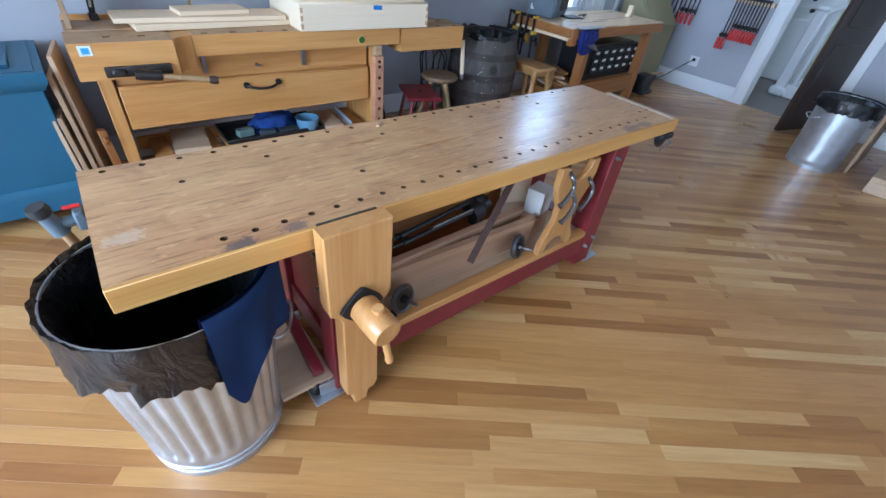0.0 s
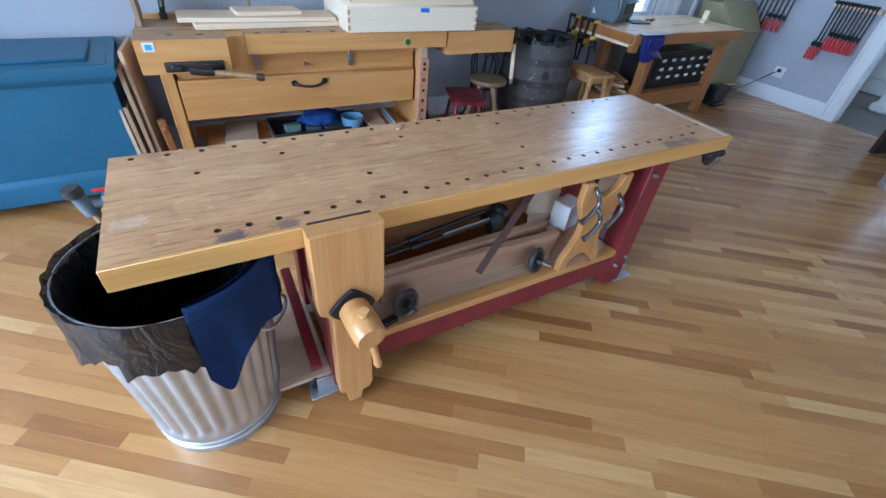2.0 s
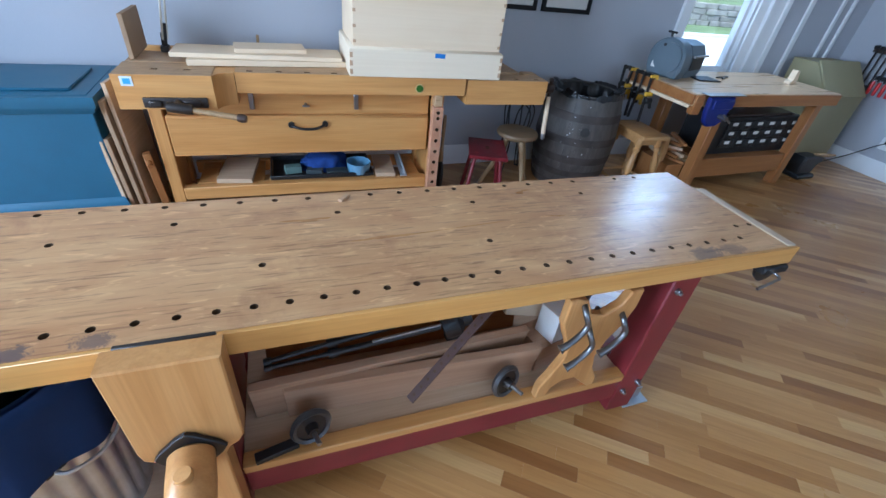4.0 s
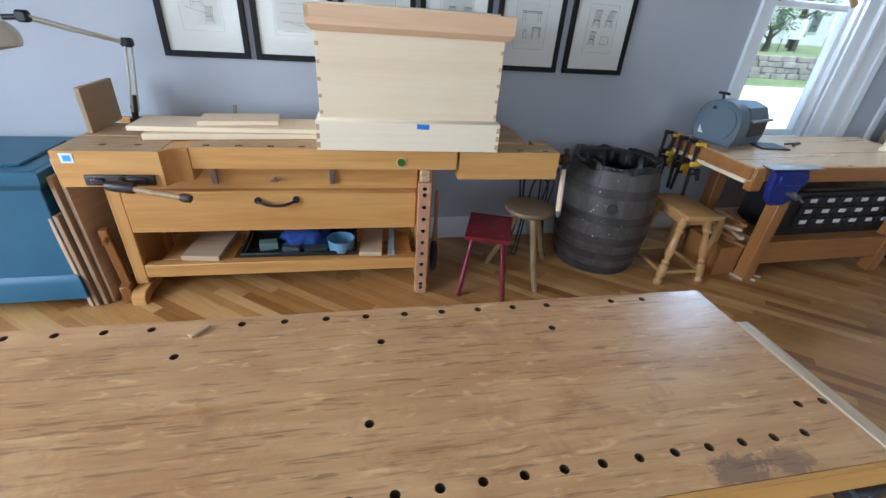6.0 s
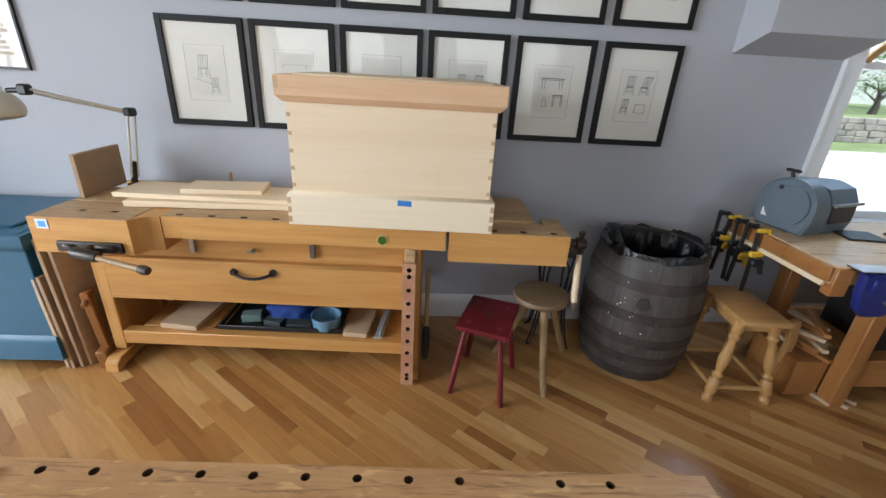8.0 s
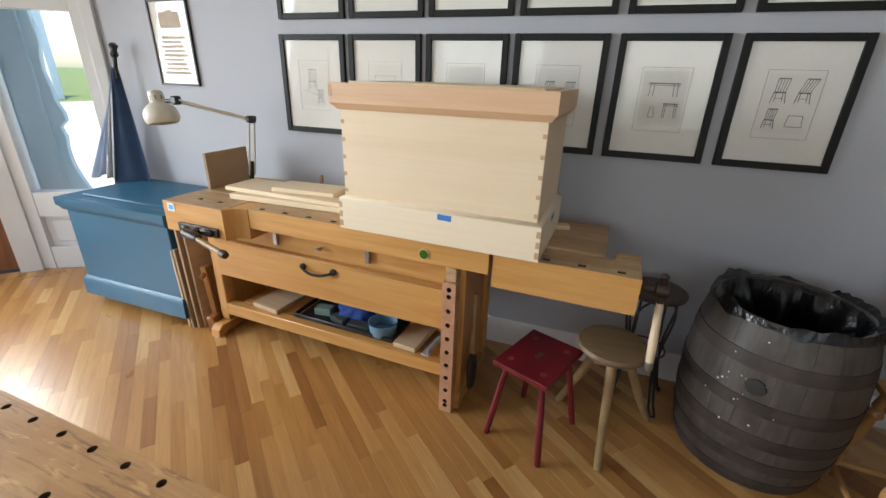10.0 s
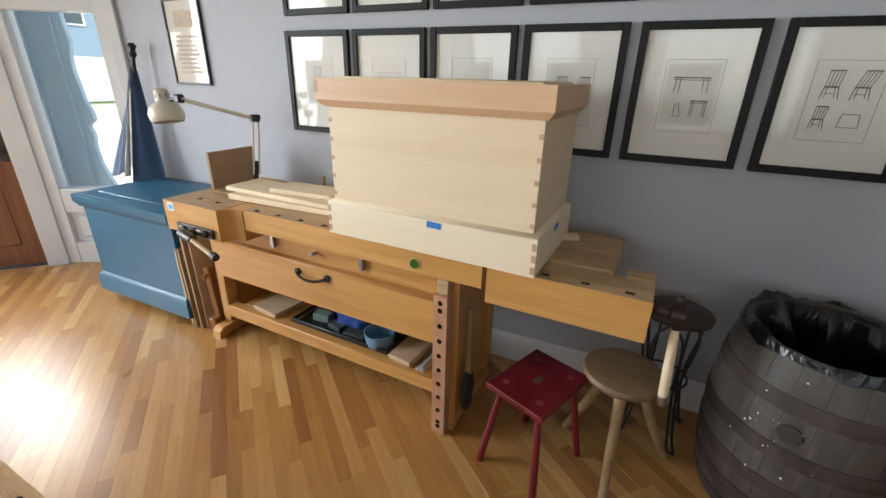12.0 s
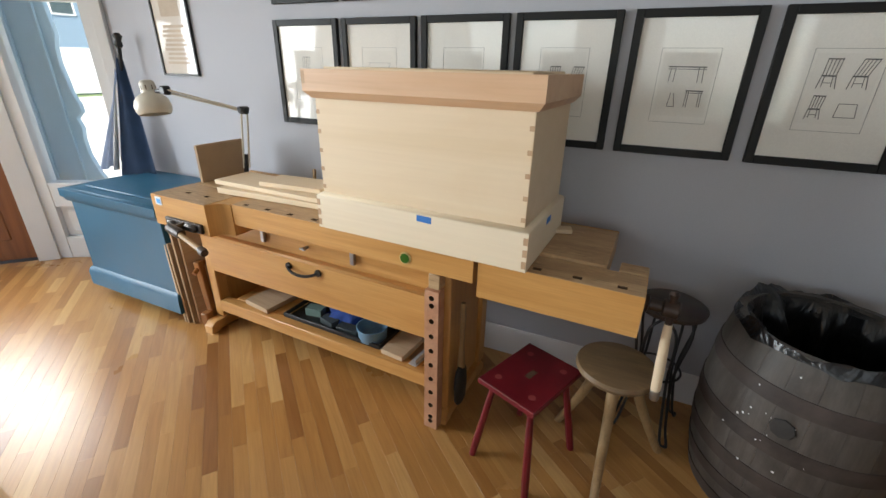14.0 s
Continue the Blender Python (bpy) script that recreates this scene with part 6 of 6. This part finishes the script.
for n, (kind, v) in enumerate((("in", 0.08), ("in", 0.40), ("in", 0.62), ("in", 0.71), ("rim", 0.0), ("out", 0.3), ("out", 1.0))):
    ring = []
    for k in range(90):
        a = 2 * math.pi * k / 90
        p = Vector((math.cos(a), math.sin(a), 0))
        c1, c2 = noise.noise(p * 3.1 + Vector((0, 0, n * 0.35))), noise.noise(p * 11 + Vector((3, 0, n * 1.7)))
        if kind == "in":
            r, z = (barrel_r(min(v, BH)) - 0.034 - 0.20 * abs(c1) * min(1, 8 * (BH - v)) - 0.012 * c2), v
        elif kind == "rim":
            r, z = barrel_r(BH) + 0.004 + 0.012 * c2, BH + 0.014 + 0.035 * c1 + 0.01 * c2
        else:
            drop = 0.014 + 0.04 * max(0, c1)
            r, z = barrel_r(BH) + 0.006 + 0.006 * v + 0.008 * v * abs(c2), BH - drop * v
        ring.append(bm.verts.new((r * math.cos(a), r * math.sin(a), z)))
    rows.append(ring)
for a, b in zip(rows, rows[1:]):
    for k in range(90):
        bm.faces.new((a[k], a[(k + 1) % 90], b[(k + 1) % 90], b[k]))
bm.faces.new(rows[0])
bmesh.ops.recalc_face_normals(bm, faces=bm.faces)
part("liner", bm, LINER, barrel, "black plastic liner gathered round the rim", angle=75)

# ---- turned oak stool ----
oak_stool = thing("stool", pose(3.695, 3.412, 0, 0, 0, -3), "golden oak joint stool with turned splayed legs", "stool")
part("seat", box(-0.122, -0.195, 0.472, 0.122, 0.195, 0.50, 0.007, segments=2), OAK, oak_stool)
part("apron", merge(box(-0.092, -0.14, 0.415, 0.092, -0.12, 0.4715), box(-0.092, 0.12, 0.415, 0.092, 0.14, 0.4715), box(-0.098, -0.12, 0.415, -0.08, 0.12, 0.4715), box(0.08, -0.12, 0.415, 0.098, 0.12, 0.4715)), OAK, oak_stool)
TURNED = [(0, 0.020), (0.14, 0.020), (0.16, 0.014), (0.2, 0.022), (0.25, 0.013), (0.34, 0.017), (0.48, 0.022), (0.58, 0.016), (0.62, 0.012), (0.66, 0.021), (0.70, 0.013), (0.73, 0.021), (0.87, 0.021), (0.90, 0.014), (0.95, 0.022), (1.0, 0.016)]
for sx, sy in ((-1, -1), (1, -1), (1, 1), (-1, 1)):
    part("leg", spindle((sx * 0.085, sy * 0.125, 0.4715), (sx * 0.155, sy * 0.175, 0.0), [(u, r * 1.3) for u, r in TURNED], 16), OAK_Z, oak_stool)
for sx in (-1, 1):
    part("stretcher", rod((sx * 0.142, -0.166, 0.085), (sx * 0.142, 0.166, 0.085), 0.013), OAK, oak_stool)
part("stretcher", rod((-0.142, -0.166, 0.085), (0.142, -0.166, 0.085), 0.013), OAK, oak_stool)
part("stretcher", rod((-0.142, 0.166, 0.085), (0.142, 0.166, 0.085), 0.013), OAK, oak_stool)
scroll = [(0, 0), (0.05, 0), (0.055, 0.03), (0.05, 0.10), (0.085, 0.2), (0.09, 0.30), (0.07, 0.38), (0.06, 0.42), (0.0, 0.42), (0.01, 0.36), (0.035, 0.28), (0.03, 0.2), (0.0, 0.12)]
single("trestle_end", slab(scroll, 0.03, 0.004), OAK_Z, "scroll-cut oak board standing beside the stool", "board", m=pose(3.955, 3.36, 0.0, 0, 0, 12))

# tail vise screw with its sliding bar, dust brush on the bench leg
part("vise_hub", merge(spindle((2.356, 0.105, Z - 0.075), (2.462, 0.105, Z - 0.08), [(0, 0.030), (0.12, 0.032), (0.15, 0.022), (0.5, 0.022), (0.55, 0.031), (0.95, 0.031), (1, 0.026)], 20), spindle((2.436, 0.100, Z - 0.012), (2.440, 0.096, Z - 0.135), [(0, 0.010), (0.08, 0.017), (0.2, 0.012), (1, 0.012)], 12)), plain("brown_cast_iron", (0.055, 0.036, 0.028), 0.45, 0.5, vary=0.25), tail, "brown cast-iron vise screw head")
part("vise_bar", spindle((2.440, 0.096, Z - 0.130), (2.452, 0.078, Z - 0.385), [(0, 0.0125), (0.1, 0.0145), (0.6, 0.017), (0.95, 0.0165), (1, 0.015)], 14), PALE, tail, "pale wooden vise bar")
part("ferrule", spindle((2.452, 0.078, Z - 0.384), (2.454, 0.075, Z - 0.425), [(0, 0.0165), (0.6, 0.0165), (0.9, 0.014), (1, 0.008)], 14), STEEL, tail, "steel end ferrule")
brush = thing("bench_brush", BB @ pose(1.712, 0.10, 0.0), "bench brush with black bristles hung on the trestle", "brush")
part("handle", spindle((0.0, 0, 0.62), (0.0, 0, 0.30), [(0, 0.010), (0.2, 0.013), (0.6, 0.010), (1, 0.018)], 12), STOOL_LEG, brush)
part("bristles", moved(lathe([(0, 0.10), (0.03, 0.105), (0.046, 0.13), (0.052, 0.20), (0.046, 0.27), (0.028, 0.305), (0, 0.31)], 24), Matrix.Diagonal((0.42, 1, 1, 1))), RUBBER, brush)

# ---- fir bench under the window ----
SB = pose(3.80, 3.14, 0)
fir = thing("workbench", SB, "orange fir workbench under the window with blue vise guard", "workbench")
# worn top, its colour lightened to carry the window's sheen
part("top", box(0.0, 0.0, 0.755, 1.64, 0.68, 0.842, 0.005), wood("sheen_pale_worn_top", (0.50, 0.31, 0.16), (0.60, 0.40, 0.22), (0.66, 0.47, 0.28), "X", 0.3, wear=0.4), fir)
part("apron", box(0.004, -0.012, 0.70, 0.085, 0.04, 0.838, 0.006), FIR, fir)
part("apron", box(0.37, -0.008, 0.75, 1.64, -0.001, 0.836, 0.003), FIR, fir)
part("end_strip", box(-0.02, 0.02, 0.74, -0.001, 0.66, 0.765, 0.003), PALE, fir)
part("end_board", box(-0.022, 0.0, 0.768, -0.001, 0.68, 0.838, 0.003), FIR, fir)
for x in (0.375, 1.515):
    for y in (0.06, 0.56):
        part("leg", box(x, y, 0.0, x + 0.085, y + 0.085, 0.754, 0.006), FIR_Z, fir)
part("rail", box(0.461, 0.075, 0.125, 1.514, 0.115, 0.29, 0.005), FIR, fir)
part("rail", box(0.461, 0.59, 0.125, 1.514, 0.63, 0.29, 0.005), FIR, fir)
part("shelf", box(0.461, 0.116, 0.265, 1.514, 0.589, 0.285, 0.003), FIR, fir)
guard = [(0.088, 0.832), (0.335, 0.832), (0.328, 0.73), (0.30, 0.655), (0.25, 0.622), (0.165, 0.622), (0.115, 0.66), (0.092, 0.74)]
jaw2 = part("vise", merge(slab(guard, 0.040, 0.010, pose(0, -0.055, 0)), box(0.13, -0.066, 0.75, 0.33, -0.05, 0.815, 0.006)), NAVY_GUARD, fir, "blue painted metal vise")
part("vise_screw", merge(rod((0.24, -0.05, 0.70), (0.24, -0.12, 0.70), 0.018), rod((0.20, -0.112, 0.73), (0.30, -0.112, 0.67), 0.008)), STEEL, jaw2)
# added steel strip that imitates pale reflections along the bench edge
part("vise_cap", box(0.06, -0.058, 0.8424, 0.43, 0.02, 0.848, 0.002), STEEL, jaw2, "added bright strip standing for pale reflections")

cab = thing("drawer_cabinet", SB @ pose(0.705, 0.16, 0.2852), "black small-parts cabinet with three rows of labelled drawers", "cabinet")
part("body", box(-0.10, 0.012, 0, 0.90, 0.34, 0.32, 0.004), BLACK, cab)
for r in range(3):
    for c in range(6):
        x, z = 0.006 + 0.149 * c, 0.058 + 0.079 * r
        drawer = part("drawer", box(x, -0.002, z, x + 0.143, 0.013, z + 0.074, 0.004), BLACK, cab)
        part("label_card", box(x + 0.044, -0.006, z + 0.036, x + 0.10, -0.0025, z + 0.062, 0), PAPER, drawer, "white paper label")
        part("pull", box(x + 0.05, -0.012, z + 0.012, x + 0.092, -0.0025, z + 0.024, 0.003), IRON, drawer)
board("dark_board", (0.80, 0.28, 0.02), SB @ pose(1.10, 0.33, 0.6057, 0, 0, 1), DARK_WOOD, "dark board lying on the small-parts cabinet", "board")

# grey wet grinder on the bench
grinder = thing("wet_grinder", SB @ pose(0.098, 0.483, 0.8425, 0, 0, -72), "grey enamelled water-cooled grinder on the bench", "grinder")
arch = [(-0.12, 0.0), (0.12, 0.0), (0.142, 0.06), (0.145, 0.13)] + [(0.145 * math.cos(a), 0.14 + 0.138 * math.sin(a)) for a in (math.pi * k / 16 for k in range(1, 16))] + [(-0.145, 0.13), (-0.142, 0.06)]
part("housing", slab(arch, 0.13, 0.014, pose(0, 0, 0)), GREY_MACHINE, grinder)
part("wheel_cover", moved(lathe([(0, 0), (0.100, 0), (0.108, 0.006), (0.108, 0.016), (0, 0.016)], 40), pose(0.018, 0.002, 0.140, 90, 0, 0)), GREY_MACHINE, grinder)
motor = slab([(-0.11, 0.0), (0.12, 0.0), (0.135, 0.05), (0.135, 0.17), (0.10, 0.235), (0.02, 0.26), (-0.08, 0.25), (-0.125, 0.20), (-0.13, 0.05)], 0.26, 0.022, pose(0, 0.131, 0))
part("motor_housing", motor, GREY_MACHINE, grinder)
part("cover_plate", box(0.136, 0.16, 0.06, 0.142, 0.36, 0.155, 0.004), BLACK, grinder, "dark plastic cover panel")
part("tool_bar", merge(rod((0.155, 0.14, 0.165), (0.155, 0.37, 0.165), 0.009), rod((0.13, 0.15, 0.165), (0.158, 0.15, 0.165), 0.007)), STEEL, grinder, "bright steel tool rest bar")
part("knob", merge(rod((-0.02, 0.03, 0.27), (-0.03, 0.03, 0.305), 0.009), box(-0.065, 0.018, 0.302, 0.01, 0.042, 0.318, 0.007)), BLACK, grinder)
part("lock_screw", rod((-0.03, 0.0, 0.225), (-0.03, -0.018, 0.225), 0.012), BLACK, grinder)
part("badge", box(-0.095, -0.002, 0.055, -0.055, -0.0003, 0.10, 0), PAPER, grinder)
for fx in (-0.09, 0.09):
    part("foot", box(fx - 0.015, 0.02, -0.0002, fx + 0.015, 0.06, 0.003, 0), RUBBER, grinder)
board("tablet", (0.20, 0.15, 0.010), SB @ pose(0.50, 0.40, 0.8425, 0, 0, -8), BLACK, "thin black slate lying on the bench top", "slate")
single("pliers", merge(box(-0.07, -0.012, 0, 0.0, 0.0, 0.012, 0.003), box(0.0, -0.014, 0, 0.05, 0.01, 0.012, 0.003), rod((-0.12, 0.02, 0.008), (0, 0, 0.008), 0.006), rod((-0.12, -0.03, 0.008), (0, -0.005, 0.008), 0.006)), IRON, "dark pliers lying on the bench top", "pliers", m=SB @ pose(0.80, 0.46, 0.843, 0, 0, 20))
single("wood_wedge", slab([(-0.07, 0), (0.07, 0), (0.07, 0.03), (0.03, 0.10), (-0.02, 0.11), (-0.03, 0.03), (-0.07, 0.02)], 0.05, 0.003), PALE, "pale wooden bench hook on the bench corner", "bench hook", m=SB @ pose(1.45, 0.30, 0.8425, 0, 0, 15))


# quick clamps hung on the bench end
def bar_clamp(m, length, pad, label, category, group, grip, jaw_material=BLACK):
    ob = thing("bar_clamp", m, label, category, group)
    part("bar", box(-0.006, -0.010, -length, 0.006, 0.010, 0.02, 0.001), jaw_material, ob)
    part("fixed_jaw", merge(box(-0.010, -0.062, -0.010, 0.010, 0.012, 0.014, 0.005), box(-0.012, -0.066, -0.028, 0.012, -0.050, -0.006, 0.004)), pad, ob)
    part("moving_jaw", merge(box(-0.013, -0.062, -0.145, 0.013, 0.018, -0.11, 0.008), box(-0.012, -0.066, -0.11, 0.012, -0.050, -0.09, 0.004)), pad, ob)
    part("grip", merge(box(-0.016, -0.075, -0.20, 0.016, -0.005, -0.157, 0.01), rod((0, -0.05, -0.16), (0, -0.075, -0.235), 0.013)), grip, ob)
    return ob


for k, (y, x, tilt) in enumerate(((0.40, -0.075, 4), (0.475, -0.080, -3), (0.55, -0.085, 5), (0.62, -0.075, -4), (0.69, -0.09, 2))):
    bar_clamp(SB @ pose(x + 0.02, y, 0.855, 0, tilt, 90), 0.34, YELLOW if k % 3 == 0 else BLACK, "yellow and black quick clamp hung on the bench end", "clamp", "quick clamps", YELLOW if k % 2 else BLACK)
# offcuts heaped under the bench end
heap = random.Random(8)
for k in range(9):
    board("offcut", (heap.uniform(0.16, 0.30), 0.03, 0.022), SB @ pose(0.285 + heap.uniform(-0.05, 0.05), 0.28 + heap.uniform(-0.08, 0.10), 0.225 + 0.0225 * k, 0, 0, heap.uniform(60, 125)), PLY if k % 2 else FIR, "loose wooden offcut in the heap under the bench", "offcut", "offcuts under the bench")
board("scrap_crate", (0.18, 0.30, 0.22), SB @ pose(0.285, 0.30, 0.002), FIR_Z, "low orange fir scrap crate under the bench end", "crate")
for k, (x, y, a) in enumerate(((0.36, 0.03, -60), (0.42, 0.05, -48), (0.30, 0.06, -75))):
    board("stick", (0.20, 0.022, 0.018), SB @ pose(x + 0.06, y + 0.10, 0.002, 0, 0, a), PLY, "pale stick lying on the floor", "offcut", "sticks on the floor")

# ---- olive cabinet, vacuum and wall racks in the corner ----
olive = thing("cabinet", pose(5.92, 3.50, 0), "olive-painted cabinet with a sloping front beside the bench", "cabinet")
body = slab([(0.0, 0.0), (0.46, 0.0), (0.46, 0.97), (0.22, 0.97), (0.0, 0.70)], 0.62, 0.006)
body.transform(pose(0.0, 0.0, 0, 0, 0, 90) @ Matrix.Diagonal((1, -1, 1, 1)))
bmesh.ops.reverse_faces(body, faces=body.faces)
part("body", body, OLIVE, olive)
part("lid", moved(box(0.0, -0.005, 0.0, 0.62, 0.36, 0.018, 0.004), pose(0, 0.0, 0.705, 51, 0, 0)), OLIVE, olive)
vac = thing("bench_anvil", pose(5.80, 3.30, 0), "black bench anvil on a stand with a tan handle", "tool")
part("base", box(-0.10, -0.10, 0, 0.14, 0.10, 0.05, 0.015), BLACK, vac)
part("body", slab([(-0.09, 0.05), (0.10, 0.05), (0.13, 0.13), (0.20, 0.20), (0.10, 0.22), (-0.09, 0.22), (-0.12, 0.14)], 0.14, 0.012, pose(0, -0.07, 0)), BLACK, vac)
part("handle", spindle((0.12, 0, 0.215), (0.40, -0.03, 0.205), [(0, 0.014), (0.5, 0.018), (1, 0.012)], 12), STOOL_LEG, vac)
outlet = thing("power_outlet", pose(EAST - 0.001, 3.18, 0.33), "white wall outlet plate with a plugged cable", "outlet")
part("plate", box(-0.008, -0.06, -0.06, 0, 0.06, 0.06, 0.003), WHITE, outlet)
part("plug", box(-0.035, -0.018, 0.0, -0.008, 0.018, 0.035, 0.004), BLACK, outlet)
single("power_cable", tube(curve_through([(EAST - 0.035, 3.18, 0.345), (EAST - 0.12, 3.22, 0.30), (6.45, 3.30, 0.18), (6.15, 3.34, 0.10), (5.93, 3.31, 0.03)], 8), 0.005, 8), BLACK, "black cable hanging from the wall outlet", "cable")


def wall_clamp(m, length):
    """A steel bar clamp hanging head up, its red screw handle at the foot."""
    ob = thing("bar_clamp", m, "steel bar clamp with red handle hung on the wall rack", "clamp", "bar clamps on the wall")
    part("bar", box(-0.005, -0.010, -length, 0.005, 0.010, 0.02, 0.001), IRON, ob)
    part("fixed_jaw", box(-0.009, -0.07, -0.012, 0.009, 0.012, 0.018, 0.005), BLACK, ob)
    part("sliding_jaw", box(-0.010, -0.075, -length + 0.02, 0.010, 0.014, -length + 0.06, 0.006), BLACK, ob)
    part("screw", rod((0, -0.062, -length + 0.10), (0, -0.062, -length - 0.02), 0.006), STEEL, ob)
    part("handle", spindle((0, -0.062, -length + 0.01), (0, -0.062, -length - 0.115), [(0, 0.011), (0.15, 0.016), (0.85, 0.016), (1, 0.012)], 10), CLAMP_RED, ob)
    return ob


def clamp_rack(y0, y1, z, count, length, strip, label):
    ob = thing("clamp_rack", pose(EAST - 0.001, 0, 0), label, "rack")
    part("strip", box(-0.075, y0, z, 0, y1, z + 0.045, 0.004), strip, ob)
    for k in range(count):
        y = y0 + 0.04 + (y1 - y0 - 0.08) * k / (count - 1)
        wall_clamp(pose(EAST - 0.088, y, z + 0.05, 0, 0, -90), length * (0.90 if k < count - 3 else 1.22))


clamp_rack(3.34, 3.75, 1.08, 7, 0.32, DARK_WOOD, "short dark wooden rack of bar clamps on the wall")
clamp_rack(2.56, 3.00, 1.06, 11, 0.36, PALE, "pale wooden rack of long bar clamps on the wall")

# ---- beside the hall door ----
dark_door = thing("door_4", pose(6.745, 1.59, 0, 0, 0, 161.5), "dark-stained wooden door standing open", "door", kind=STRUCT)
part("door_leaf", merge(box(0, -0.022, 0.012, 0.66, 0.022, 2.05, 0.004), box(0.10, -0.028, 0.2, 0.56, 0.028, 0.9, 0.008), box(0.10, -0.028, 1.05, 0.56, 0.028, 1.9, 0.008)), DARK_WOOD, dark_door)
small = ribbed_can("trash_can", pose(5.46, 1.28, 0, 0, 0, 40), 0.198, 0.218, 0.60, "galvanised bin with black liner beside the hall door", 0.11, 8.0, 12, 0.0)
stand = thing("crate_stand", pose(5.60, 0.62, 0), "low tan wooden stand with an open front", "stand")
part("top", box(-0.10, -0.60, 0.64, 0.80, 0.44, 0.68, 0.004), PLY, stand)
part("side", box(-0.05, 0.38, 0.0, 0.75, 0.41, 0.64, 0.003), MDF, stand)
part("side", box(-0.05, -0.55, 0.0, 0.75, -0.52, 0.64, 0.003), MDF, stand)
part("foot", box(-0.38, -0.52, 0.0, -0.35, 0.20, 0.10, 0.003), PLY, stand)
part("shelf", box(-0.38, -0.52, 0.10, 0.74, 0.20, 0.14, 0.003), PLY, stand)
single("steel_bowl", lathe([(0, 0), (0.06, 0), (0.11, 0.05), (0.12, 0.10), (0.115, 0.10), (0.10, 0.05), (0, 0.008)], 32), STEEL, "bright steel bowl on the wooden stand", "bowl", m=pose(5.80, 0.92, 0.681))

# ---- oak strip floor ----
ROOM = [(WEST - 0.02, SOUTH - 0.02), (EAST + 0.02, SOUTH - 0.02), (EAST + 0.02, NORTH + 0.02), (-1.20, NORTH + 0.02), (WEST - 0.02, 2.38)]
TURN = radians(-39.5)
ALONG, ACROSS = Vector((math.cos(TURN), math.sin(TURN))), Vector((-math.sin(TURN), math.cos(TURN)))
STRIP, GAP, THICK = 0.0572, 0.0003, 0.018


def span_at(v):
    """Where the room begins and ends along a strip, for the whole of its width."""
    lo, hi = [], []
    for w in (v, v + STRIP):
        cuts = []
        for (ax, ay), (bx, by) in zip(ROOM, ROOM[1:] + ROOM[:1]):
            a, b = Vector((ax, ay)), Vector((bx, by))
            va, vb = a.dot(ACROSS) - w, b.dot(ACROSS) - w
            if va * vb < 0:
                cuts.append((a + (b - a) * va / (va - vb)).dot(ALONG))
        if len(cuts) == 2:
            lo.append(min(cuts))
            hi.append(max(cuts))
    return (min(lo), max(hi)) if lo else None


def strip_verts(length):
    x1, y1, c = length - GAP, STRIP - GAP, 0.0003
    low = [(0, 0, -THICK), (x1, 0, -THICK), (x1, y1, -THICK), (0, y1, -THICK)]
    mid = [(x, y, -c) for x, y, _ in low]
    top = [(c, c, 0), (x1 - c, c, 0), (x1 - c, y1 - c, 0), (c, y1 - c, 0)]
    return low + mid + top


STRIP_FACES = [f for k in range(4) for n in ((k + 1) % 4,) for f in ((k, n, n + 4, k + 4), (k + 4, n + 4, n + 8, k + 8))] + [(8, 9, 10, 11)]
floor = setting("floor", box(WEST - 0.1, SOUTH - 0.1, -0.12, EAST + 0.002, NORTH + 0.1, -THICK - 0.002, 0), UNDERLAY, "honey-coloured oak strip floor laid diagonally")
LENGTHS = [0.25, 0.35, 0.45, 0.55, 0.65, 0.8, 0.95, 1.1]
meshes, rest_v, rest_f, made = {}, [], [], 0
turn_m = Matrix.Rotation(TURN, 4, "Z")
dice = random.Random(21)
corners = [Vector(c).dot(ACROSS) for c in ROOM]
v = min(corners)
while v < max(corners):
    span = span_at(v)
    if span:
        u = span[0] - dice.uniform(0.0, 0.6)
        while u < span[1]:
            length = dice.choice(LENGTHS)
            a, b = max(u, span[0]), min(u + length, span[1])
            mid = ALONG * ((a + b) / 2) + ACROSS * (v + STRIP / 2)
            near = (0.55 < mid.x < 2.6 and 0.25 < mid.y < 1.55) or (0.3 < mid.x < 2.4 and 2.35 < mid.y < 3.3)
            if near and abs(b - a - length) < 1e-6 and made < 300:
                if length not in meshes:
                    me = bpy.data.meshes.new("floor_strip")
                    me.from_pydata(strip_verts(length), [], STRIP_FACES)
                    me.materials.append(FLOOR_PIECE)
                    meshes[length] = me
                ob = new("floor_strip", meshes[length])
                ob.parent = floor
                ob.matrix_world = turn_m @ Matrix.Translation((a, v, dice.uniform(-0.00012, 0.00012)))
                made += 1
            elif b - a > 0.004:
                n = len(rest_v)
                rest_v += [tuple(Vector(p) + Vector((a, v, dice.uniform(-0.00012, 0.00012)))) for p in strip_verts(b - a)]
                rest_f += [tuple(i + n for i in f) for f in STRIP_FACES]
            u += length
    v += STRIP
me = bpy.data.meshes.new("floor_strips")
me.from_pydata(rest_v, [], rest_f)
me.materials.append(FLOOR_REST)
rest = new("floor_strips", me)
rest.parent = floor
rest.matrix_world = turn_m
tagged(rest, kind="stuff")
